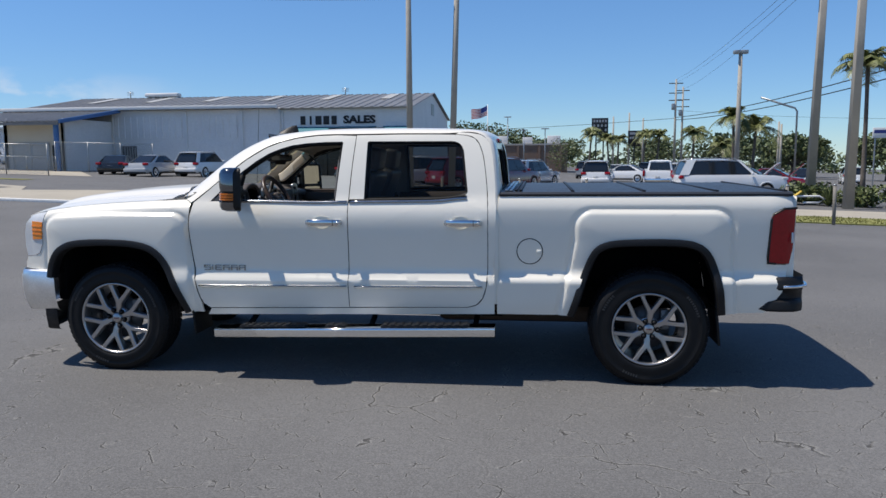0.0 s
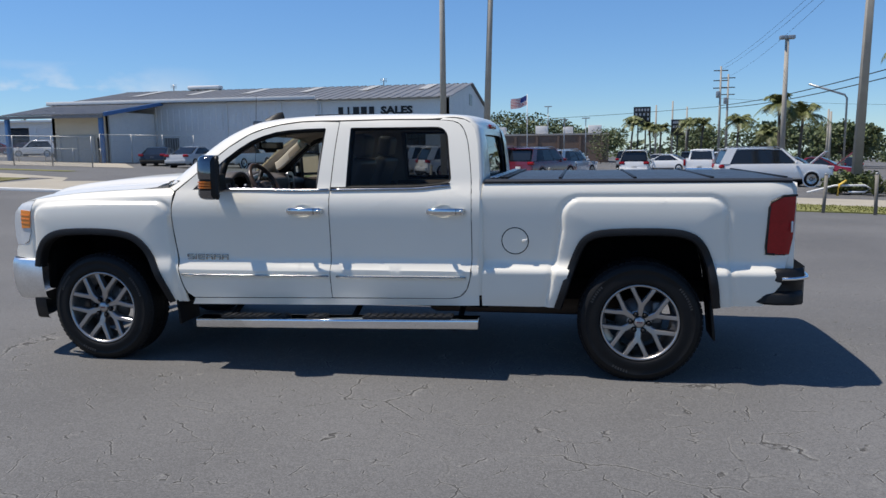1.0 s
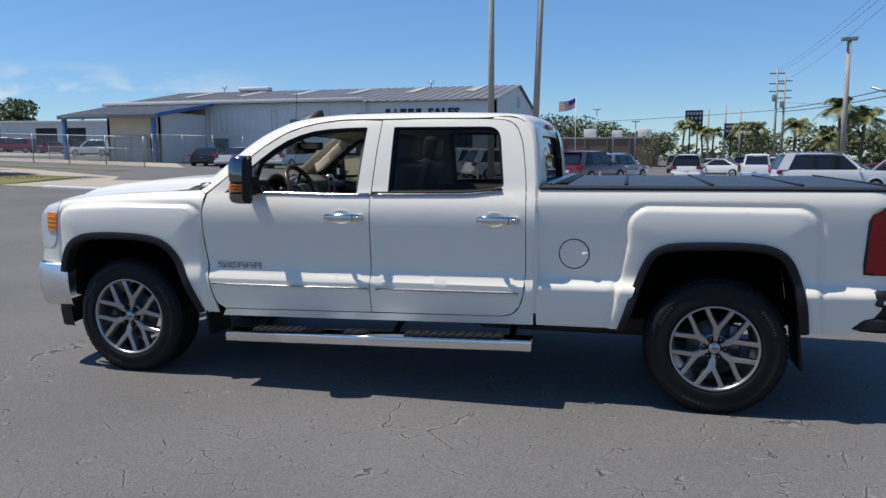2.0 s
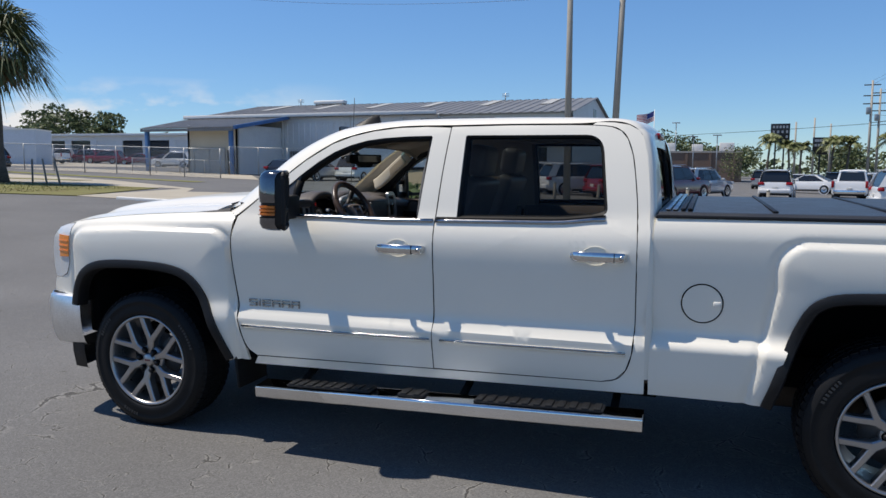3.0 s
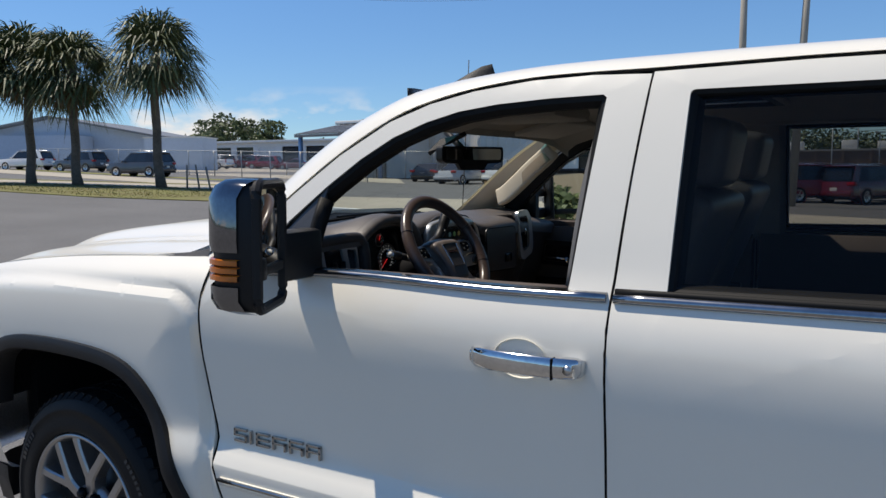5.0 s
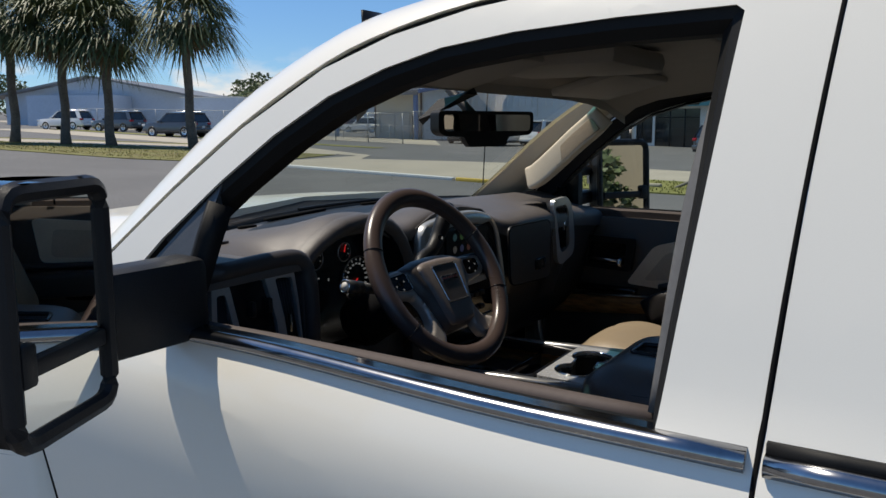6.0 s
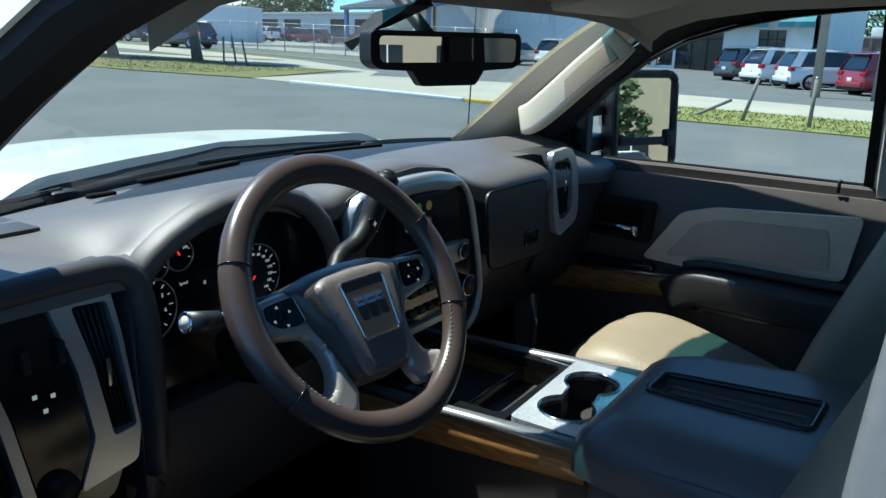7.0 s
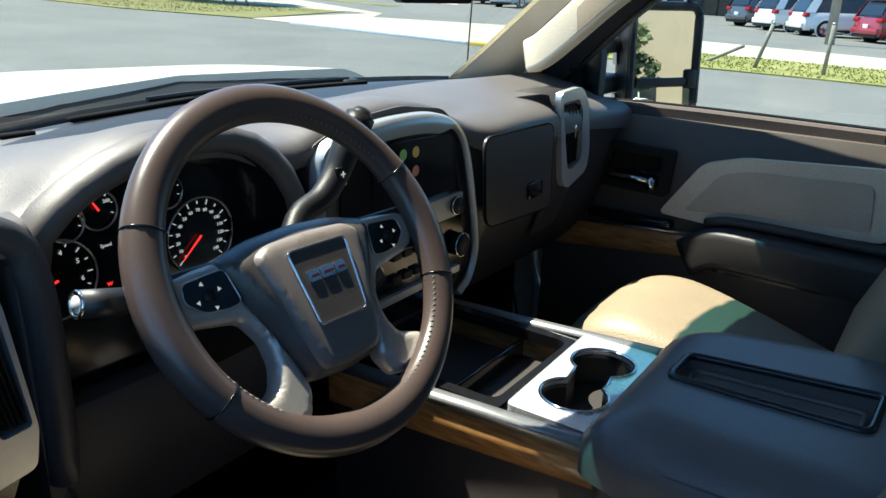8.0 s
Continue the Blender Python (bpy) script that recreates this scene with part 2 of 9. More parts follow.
def box(bm, c, s, bevel=0.0, m=None, seg=2):
    """A box of size s about c, with rounded edges."""
    r = bmesh.ops.create_cube(bm, size=1)
    vs = r["verts"]
    for v in vs:
        v.co = Vector((v.co.x * s[0], v.co.y * s[1], v.co.z * s[2]))
    if bevel:
        es = list({e for v in vs for e in v.link_edges})
        out = bmesh.ops.bevel(bm, geom=es, offset=bevel, segments=seg, affect="EDGES", profile=0.5)
        vs = list({v for f in out["faces"] for v in f.verts} | {v for v in vs if v.is_valid})
    t = Matrix.Translation(c) @ (m or Matrix())
    bmesh.ops.transform(bm, matrix=t, verts=vs)
    return vs


def boxes(*args):
    bm = bmesh.new()
    for a in args:
        box(bm, *a)
    return bm


def frame_at(p, d, up=(0, 0, 1)):
    d = Vector(d).normalized()
    u = Vector(up)
    if abs(d.dot(u)) > 0.98:
        u = Vector((1, 0, 0))
    a = d.cross(u).normalized()
    return Vector(p), a, a.cross(d).normalized(), d


def sweep(bm, path, section, closed=False, caps=True, up=(0, 0, 1), scales=None):
    """Sweeps a closed section of (u, v) along path points."""
    rings, n = [], len(path)
    path = [Vector(p) for p in path]
    for i, p in enumerate(path):
        if closed:
            d = path[(i + 1) % n] - path[i - 1]
        else:
            d = path[min(i + 1, n - 1)] - path[max(i - 1, 0)]
        _, a, b, _ = frame_at(p, d, up)
        k = scales[i] if scales else 1
        rings.append([bm.verts.new(p + a * (u * k) + b * (v * k)) for u, v in section])
    m = len(section)
    for i in range(n if closed else n - 1):
        r, s = rings[i], rings[(i + 1) % n]
        for j in range(m):
            bm.faces.new((r[j], r[(j + 1) % m], s[(j + 1) % m], s[j]))
    if caps and not closed:
        bm.faces.new(rings[0][::-1])
        bm.faces.new(rings[-1])
    return rings


def ring(r, n=12, sx=1.0, sy=1.0):
    return [(r * sx * math.cos(2 * math.pi * k / n), r * sy * math.sin(2 * math.pi * k / n)) for k in range(n)]


def tube(bm, path, r, n=10, closed=False, scales=None):
    return sweep(bm, path, ring(r, n), closed, scales=scales)


def cyl(bm, a, b, r, r2=None, n=16):
    """A capped round bar from a to b."""
    return sweep(bm, [a, b], ring(r, n), scales=[1, (r2 if r2 is not None else r) / r])


def lathe(bm, profile, m, n=48):
    """Turns (r, h) points about the z axis of m."""
    rings = []
    for r, h in profile:
        rings.append([bm.verts.new(m @ Vector((r * math.cos(2 * math.pi * k / n), r * math.sin(2 * math.pi * k / n), h))) for k in range(n)])
    for p, q in zip(rings, rings[1:]):
        for k in range(n):
            bm.faces.new((p[k], p[(k + 1) % n], q[(k + 1) % n], q[k]))
    return rings


def loft(bm, rows, close=False):
    """A sheet through rows of points of equal count."""
    vs = [[bm.verts.new(p) for p in r] for r in rows]
    for a, b in zip(vs, vs[1:]):
        k = len(a)
        for j in range(k if close else k - 1):
            bm.faces.new((a[j], a[(j + 1) % k], b[(j + 1) % k], b[j]))
    return vs


def thicken(bm, d):
    """Gives an open sheet a thickness d against its normals."""
    bmesh.ops.recalc_face_normals(bm, faces=bm.faces)
    bmesh.ops.solidify(bm, geom=list(bm.faces), thickness=d)


def rounded(pts, r, n=4):
    """Rounds the corners of a closed polygon; r is a number, or one for each corner."""
    out = []
    k = len(pts)
    for i, p in enumerate(pts):
        p = Vector(p[:2])
        a, b = Vector(pts[i - 1][:2]) - p, Vector(pts[(i + 1) % k][:2]) - p
        rr = r[i] if isinstance(r, (list, tuple)) else r
        rr = min(rr, a.length * 0.45, b.length * 0.45)
        if rr <= 0:
            out.append(tuple(p))
            continue
        s, e = p + a.normalized() * rr, p + b.normalized() * rr
        for j in range(n + 1):
            t = j / n
            q = s * (1 - t) ** 2 + p * 2 * t * (1 - t) + e * t * t
            out.append(tuple(q))
    return out


def spline(pts, n=5):
    """A smooth open line through points."""
    P = [Vector(p) for p in pts]
    out = []
    for i in range(len(P) - 1):
        a, b = P[i], P[i + 1]
        m0 = (b - P[i - 1]) * 0.5 if i else (b - a)
        m1 = (P[i + 2] - a) * 0.5 if i + 2 < len(P) else (b - a)
        for j in range(n):
            u = j / n
            out.append((2 * u**3 - 3 * u**2 + 1) * a + (u**3 - 2 * u**2 + u) * m0 + (3 * u**2 - 2 * u**3) * b + (u**3 - u**2) * m1)
    out.append(P[-1])
    return out


def flat(loops, step=0.0):
    """Fills loops of (u, v), the outline and its holes, as a flat sheet in x and y, cut into a grid of the given step."""
    bm = bmesh.new()
    edges = []
    for lp in loops:
        vs = [bm.verts.new((p[0], p[1], 0)) for p in lp]
        edges += [bm.edges.new((vs[i], vs[(i + 1) % len(vs)])) for i in range(len(vs))]
    bmesh.ops.triangle_fill(bm, use_beauty=True, use_dissolve=False, edges=edges, normal=(0, 0, 1))
    if step:
        xs, ys = [v.co.x for v in bm.verts], [v.co.y for v in bm.verts]
        for lo, hi, no in ((min(xs), max(xs), (1, 0, 0)), (min(ys), max(ys), (0, 1, 0))):
            k = int((hi - lo) / step)
            for i in range(1, k + 1):
                d = lo + (hi - lo) * i / (k + 1)
                bmesh.ops.bisect_plane(bm, geom=list(bm.verts) + list(bm.edges) + list(bm.faces), plane_co=Vector(no) * d, plane_no=no, dist=1e-5)
    return bm


def inside(p, lp):
    """Distance of a point from the nearest side of an outline."""
    best = 1.0
    for i in range(len(lp)):
        a, b = Vector(lp[i - 1]), Vector(lp[i])
        ab = b - a
        t = min(1, max(0, (p - a).dot(ab) / max(1e-9, ab.dot(ab))))
        best = min(best, (p - a - ab * t).length)
    return best


def rim_wall(bm, vec):
    """Turns the sheet's border back by vec, which gives the sheet an edge."""
    border = [e for e in bm.edges if e.is_boundary]
    out = bmesh.ops.extrude_edge_only(bm, edges=border)
    vs = [v for v in out["geom"] if isinstance(v, bmesh.types.BMVert)]
    bmesh.ops.translate(bm, verts=vs, vec=vec)


def plate(bm0, loops, d, m, step=0.0):
    """A flat plate of thickness d with the outline in the x-y plane of m; its face looks along +z."""
    bm = flat(loops, step)
    bmesh.ops.recalc_face_normals(bm, faces=bm.faces)
    if bm.faces and sum(f.normal.z for f in bm.faces) < 0:
        bmesh.ops.reverse_faces(bm, faces=bm.faces)
    geo = bmesh.ops.extrude_face_region(bm, geom=list(bm.faces))
    bmesh.ops.translate(bm, verts=[v for v in geo["geom"] if isinstance(v, bmesh.types.BMVert)], vec=(0, 0, d))
    bmesh.ops.recalc_face_normals(bm, faces=bm.faces)
    bmesh.ops.transform(bm, matrix=m, verts=bm.verts)
    tmp = bpy.data.meshes.new("tmp")
    bm.to_mesh(tmp)
    bm.free()
    bm0.from_mesh(tmp)
    bpy.data.meshes.remove(tmp)


def text_mesh(body, size, m, depth=0.01, bold=0.0):
    """Lettering as a bmesh, centred on the x-y plane of m."""
    cu = bpy.data.curves.new("lettering", "FONT")
    cu.body, cu.size, cu.extrude, cu.offset = body, size, depth, bold
    cu.align_x, cu.align_y, cu.resolution_u = "CENTER", "CENTER", 2
    ob = bpy.data.objects.new("lettering", cu)
    scene.collection.objects.link(ob)
    me = bpy.data.meshes.new_from_object(ob.evaluated_get(bpy.context.evaluated_depsgraph_get()))
    bm = bmesh.new()
    bm.from_mesh(me)
    bmesh.ops.transform(bm, matrix=m, verts=bm.verts)
    bpy.data.objects.remove(ob)
    bpy.data.curves.remove(cu)
    bpy.data.meshes.remove(me)
    return bm


FAR_PILLAR = .11  # how much further forward the passenger's windscreen pillar stands


def other(p):
    """The place on the truck's passenger side that answers to p on the driver's."""
    lead = FAR_PILLAR * smoothstep((-.45 - p[0]) / .4) * smoothstep((p[2] - 1.22) / .06)
    return (p[0] - lead, 2.03 - p[1], p[2])


def mirrored(bm):
    """The same piece for the truck's other side."""
    for v in bm.verts:
        v.co = other(v.co)
    bmesh.ops.reverse_faces(bm, faces=bm.faces)
    return bm


def smoothstep(t):
    t = min(1.0, max(0.0, t))
    return t * t * (3 - 2 * t)


def lie(x, y):
    """Height of the ground: level round the truck, a gentle cross fall further out."""
    return smoothstep((math.hypot(x, y) - 6) / 20) * (-0.028 * x - 0.007 * y)


def ground_patch(name, outline, dz, material, step=3.0, label="", category="", kind="structure", edge=0.0):
    bm = flat([outline], step)
    for v in bm.verts:
        v.co.z = lie(v.co.x, v.co.y) + dz
    bmesh.ops.recalc_face_normals(bm, faces=bm.faces)
    if sum(f.normal.z for f in bm.faces) < 0:
        bmesh.ops.reverse_faces(bm, faces=bm.faces)
    if edge:
        rim_wall(bm, (0, 0, -edge))
    return tagged(part(name, bm, material, smooth=True), label, category, kind=kind)


# ---- ground ----
def make_ground():
    bm = bmesh.new()
    axis = sorted({*(x * 2.0 for x in range(-20, 21)), *(s * 40 * 1.22**k for k in range(1, 21) for s in (-1, 1))})
    vs = [[bm.verts.new((x, y, lie(x, y))) for x in axis] for y in axis]
    for a, b in zip(vs, vs[1:]):
        for j in range(len(axis) - 1):
            bm.faces.new((a[j], a[j + 1], b[j + 1], b[j]))
    tagged(part("ground", bm, ASPHALT), "dark grey asphalt lot with fine pale cracks", "ground", kind="structure")


make_ground()


# ---- pickup truck, outside ----
truck = thing("pickup_truck", (0, 1.015, 0), "pearl white four-door pickup truck with chrome trim, driver's window open", "pickup truck")

CAB = [(.38, .095), (.46, .062), (.54, .036), (.62, .018), (.66, .011), (.685, .007), (.70, .006), (.72, .013), (.742, .030), (.762, .0405), (.785, .0435), (.81, .042), (.86, .035), (.95, .023), (1.04, .010), (1.10, .005), (1.15, .005),
       (1.20, .012), (1.25, .032), (1.29, .052), (1.40, .085), (1.55, .135), (1.68, .185), (1.74, .215), (1.78, .26), (1.81, .34)]
BED = [(.38, .10), (.46, .07), (.54, .046), (.62, .032), (.66, .026), (.685, .022), (.70, .021), (.72, .030), (.742, .050), (.762, .062), (.785, .066), (.81, .064), (.86, .057), (.95, .044), (1.05, .031), (1.12, .025), (1.18, .0225), (1.215, .0235), (1.25, .032), (1.29, .05), (1.32, .075)]
FEN = [(.38, .09), (.46, .06), (.54, .034), (.62, .016), (.67, .011), (.71, .012), (.745, .020), (.785, .032), (.81, .034), (.86, .033), (.95, .029), (1.05, .025), (1.12, .022), (1.17, .0215), (1.205, .024), (1.235, .036), (1.26, .060), (1.29, .104), (1.32, .16)]


MATS = {}


def mat_cache(name, col, rough=0.5, metal=0.0, **kw):
    if name not in MATS:
        MATS[name] = mat(name, col, rough, metal, **kw)
    return MATS[name]


def curve(pts, v):
    """Smooth value at v along (position, value) points."""
    if v <= pts[0][0]:
        return pts[0][1]
    for i in range(len(pts) - 1):
        a, b = pts[i], pts[i + 1]
        if v <= b[0]:
            h = b[0] - a[0]
            u = (v - a[0]) / h
            p = pts[i - 1] if i else a
            q = pts[i + 2] if i + 2 < len(pts) else b
            m0 = (b[1] - p[1]) / (b[0] - p[0]) * h
            m1 = (q[1] - a[1]) / (q[0] - a[0]) * h
            return (2 * u**3 - 3 * u**2 + 1) * a[1] + (u**3 - 2 * u**2 + u) * m0 + (3 * u**2 - 2 * u**3) * b[1] + (u**3 - u**2) * m1
    return pts[-1][1]


def cab_skin(x, z):
    return curve(CAB, z - 0.008 * (x + 0.2))


def flare(x, z, x0, x1, top, r):
    """Depth of a raised panel with rounded upper corners: a crisp shoulder, then a slow swell."""
    c, h = (x0 + x1) / 2, (x1 - x0) / 2
    a, b = abs(x - c) - h + r, z - top + r
    d = math.hypot(max(a, 0), max(b, 0)) + min(max(a, b), 0) - r
    u, w = min(1, max(0, -d / .030)), min(1, max(0, -d / .24))
    groove = -.007 * smoothstep(1 - max(0, d) / .030)
    return groove + .020 * smoothstep(u) + .020 * (1 - (1 - w) ** 2)


def bed_skin(x, z):
    y = curve(BED, z - 0.008 * (x + 0.2))
    y -= flare(x, z, 1.425 - 0.20 * max(0, 1.0 - z), 2.475 + .10 * max(0, 1.0 - z), 1.216, .13)
    return y + 0.9 * max(0, x - 2.70) ** 2


def fender_skin(x, z):
    y = curve(FEN, z + 0.05 * (min(x, -1.4) + 1.4) * -1 - 0.008 * (x + 0.2))
    y -= flare(x, z, -2.475 - .04 * max(0, 1 - z), -1.342 + .05 * max(0, 1.05 - z), 1.190 - .07 * max(0, -1.95 - x) ** 1.5, .12)
    return y + .55 * max(0, -2.30 - x) ** 2


def hood_edge(x):
    return curve([(-2.84, 1.05), (-2.76, 1.105), (-2.68, 1.145), (-2.58, 1.176), (-2.45, 1.203), (-2.2, 1.234), (-1.95, 1.255), (-1.7, 1.268), (-1.45, 1.279), (-1.30, 1.287)], x)


def side_panel(name, outline, skin, holes=(), step=0.035, material=None, both=True, depth=0.018, label="", parent=None):
    """A body panel: outline in x and z laid on the skin; the second one is the same piece on the other side."""
    made = []
    for flip in ((False, True) if both else (False,)):
        bm = flat([outline, *holes], step)
        for v in bm.verts:
            x, z = v.co.x, v.co.y
            v.co = Vector((x, skin(x, z), z))
        bmesh.ops.recalc_face_normals(bm, faces=bm.faces)
        if sum(f.normal.y * f.calc_area() for f in bm.faces) > 0:
            bmesh.ops.reverse_faces(bm, faces=bm.faces)
        rim_wall(bm, (0, depth, 0))
        if flip:
            mirrored(bm)
        made.append(part(name, bm, material or PAINT, parent or truck, label, angle=30))
    return made


WIN_F = [(-1.175, 1.268), (-1.05, 1.395), (-.942, 1.487), (-.85, 1.556), (-.76, 1.610), (-.67, 1.645), (-.583, 1.668), (-.48, 1.681), (-.35, 1.688), (-.221, 1.690), (-.212, 1.683), (-.244, 1.268)]
WIN_R = rounded([(-.038, 1.272), (-.033, 1.690), (.655, 1.686), (.70, 1.318), (.64, 1.296), (.50, 1.280)], [.01, .012, .085, .03, .05, .1], 6)
DOOR_F = [(-1.298, 1.258), (-1.322, 1.14), (-1.322, 1.0), (-1.312, .85), (-1.297, .70), (-1.275, .58), (-1.25, .52), (-1.205, .487), (-.157, .508), (-.157, .70), (-.151, 1.0), (-.150, 1.25), (-.137, 1.5), (-.119, 1.730),
          (-.25, 1.736), (-.40, 1.733), (-.55, 1.716), (-.67, 1.690), (-.78, 1.650), (-.92, 1.566), (-1.05, 1.466), (-1.18, 1.357)]
DOOR_R = [(-.1525, .510), (.58, .522), (.69, .524), (.755, .542), (.80, .59), (.826, .67), (.836, .80), (.838, 1.20), (.828, 1.37), (.812, 1.50), (.796, 1.59), (.768, 1.665), (.735, 1.703), (.69, 1.722), (.63, 1.730), (.50, 1.734), (.20, 1.737), (-.1145, 1.734), (-.1325, 1.5), (-.1455, 1.25), (-.1465, 1.0), (-.1525, .70)]
QUARTER = [(-1.20, .481), (-1.232, .432), (-.2, .452), (.884, .474), (.889, .70), (.896, 1.25), (.884, 1.44), (.868, 1.58), (.848, 1.66), (.82, 1.705), (.77, 1.732), (.70, 1.744), (.62, 1.747), (.60, 1.735), (.691, 1.7265), (.738, 1.706), (.771, 1.668), (.7998, 1.591), (.8158, 1.500), (.8318, 1.371), (.8418, 1.20), (.8398, .80), (.8298, .669), (.8035, .587), (.7575, .5385), (.69, .5205), (.58, .5185), (-.14, .503)]
ARCH_F = [(-2.452, .70), (-2.43, .80), (-2.37, .892), (-2.28, .948), (-2.16, .972), (-1.95, .977), (-1.76, .966), (-1.64, .936), (-1.56, .878), (-1.50, .79), (-1.44, .66), (-1.395, .55), (-1.362, .452)]
FENDER = [(x, hood_edge(x) - .004) for x in (-1.328, -1.45, -1.6, -1.75, -1.95, -2.1, -2.2, -2.3, -2.4, -2.47)] + [(-2.49, 1.09), (-2.505, .95), (-2.54, .875), (-2.60, .850), (-2.675, .845), (-2.70, .80), (-2.705, .757), (-2.455, .742)] + ARCH_F + [(-1.262, .452), (-1.268, .53), (-1.292, .62), (-1.308, .72), (-1.322, .86), (-1.331, 1.0), (-1.331, 1.14)]
ARCH_R = [(1.402, .476), (1.442, .60), (1.50, .78), (1.555, .91), (1.61, .965), (1.70, .992), (1.90, 1.003), (2.12, 1.001), (2.24, .978), (2.315, .92), (2.365, .82), (2.40, .68), (2.425, .505)]
BEDSIDE = [(.903, .474), (.906, 1.0), (.910, 1.25), (.918, 1.303), (1.5, 1.306), (2.2, 1.308), (2.76, 1.307), (2.835, 1.297), (2.852, 1.235), (2.72, 1.185), (2.702, .848), (2.85, .843), (2.80, .66), (2.70, .518)] + ARCH_R[::-1]


def body_panels():
    side_panel("front_fender", FENDER, fender_skin, step=.012)
    doors = side_panel("front_door", DOOR_F, cab_skin, [WIN_F])
    rears = side_panel("rear_door", DOOR_R, cab_skin, [WIN_R])
    side_panel("cab_side", QUARTER, cab_skin, step=0.05)
    side_panel("bed_side", BEDSIDE, bed_skin, step=.013)
    return doors, rears


front_doors, rear_doors = body_panels()


def panel_gaps():
    """Dark joints between fender, doors, cab and bed."""
    front = [(-1.31, 1.256), (-1.3265, 1.14), (-1.3265, 1.0), (-1.317, .85), (-1.3025, .71), (-1.2835, .60), (-1.259, .525), (-1.205, .484)]
    low = [(-1.205, .484), (-.155, .5055), (.58, .520), (.69, .522)]
    middle = [(-.155, .508), (-.155, .70), (-.149, 1.0), (-.148, 1.25), (-.135, 1.5), (-.117, 1.732)]
    rear = [(.69, .522), (.757, .540), (.802, .588), (.828, .669), (.838, .80), (.840, 1.20), (.830, 1.37), (.814, 1.50), (.798, 1.59), (.7695, 1.666), (.7365, 1.704), (.69, 1.724), (.61, 1.732)]
    for flip in (False, True):
        for line, r in ((front, .0027), (low, .0024), (middle, .0032), (rear, .0027)):
            pts = spline([Vector((x, 0, z)) for x, z in line], 5)
            bm = bmesh.new()
            tube(bm, [(p.x, cab_skin(p.x, p.z) + .0015, p.z) for p in pts], r, 6)
            part("panel_gap", mirrored(bm) if flip else bm, DARKGAP, truck)


panel_gaps()


SEAM = [(x, cab_skin(x, z) , z) for x, z in ((-1.32, 1.262), (-1.30, 1.272), (-1.18, 1.366), (-1.05, 1.475), (-.92, 1.575), (-.78, 1.659), (-.67, 1.699), (-.55, 1.725), (-.40, 1.742), (-.25, 1.745), (-.115, 1.744), (.20, 1.746), (.50, 1.743), (.60, 1.746), (.68, 1.752), (.755, 1.742), (.812, 1.712), (.846, 1.668))]
TOPEDGE = [(-1.455, .20, 1.290), (-1.405, .205, 1.325), (-1.262, .225, 1.437), (-1.112, .245, 1.556), (-.965, .262, 1.650), (-.80, .285, 1.724), (-.68, .305, 1.752), (-.55, .32, 1.769), (-.40, .33, 1.779), (-.25, .335, 1.783), (-.115, .335, 1.784), (.20, .335, 1.783), (.50, .335, 1.777), (.66, .335, 1.769), (.75, .335, 1.760), (.81, .335, 1.745), (.845, .335, 1.718), (.862, .335, 1.68)]


def roof_rails():
    """The white bow of pillar and roof rail between the doors' top seam and the windscreen and roof."""
    for flip in (False, True):
        bm = bmesh.new()
        rows = []
        for a, b in zip(spline(SEAM, 3), spline(TOPEDGE, 3)):
            mid = (a + b) * 0.5 + Vector((0, -0.022, 0.018))
            row = [a + Vector((0, 0.03, 0.0)), a]
            for k in range(1, 7):
                t = k / 6
                row.append(a * (1 - t) ** 2 + mid * 2 * t * (1 - t) + b * t * t)
            rows.append([other(p) if flip else p for p in row])
        loft(bm, rows)
        bmesh.ops.recalc_face_normals(bm, faces=bm.faces)
        part("roof_rail", bm, PAINT, truck)
        # dark seal in the seam
        bm = bmesh.new()
        line = [Vector(p) + Vector((0, .012, -.004)) for p in spline(SEAM, 3)]
        tube(bm, [other(p) if flip else p for p in line], 0.003, 6)
        part("roof_seal", bm, RUBBER, truck)


roof_rails()


def cut_sunroof(bm):
    """Takes the faces out where the sunroof lies."""
    gone = [f for f in bm.faces if -.42 < f.calc_center_median().x < -.01 and .589 < f.calc_center_median().y < 1.441 and f.calc_center_median().z > 1.7]
    bmesh.ops.delete(bm, geom=gone, context="FACES")


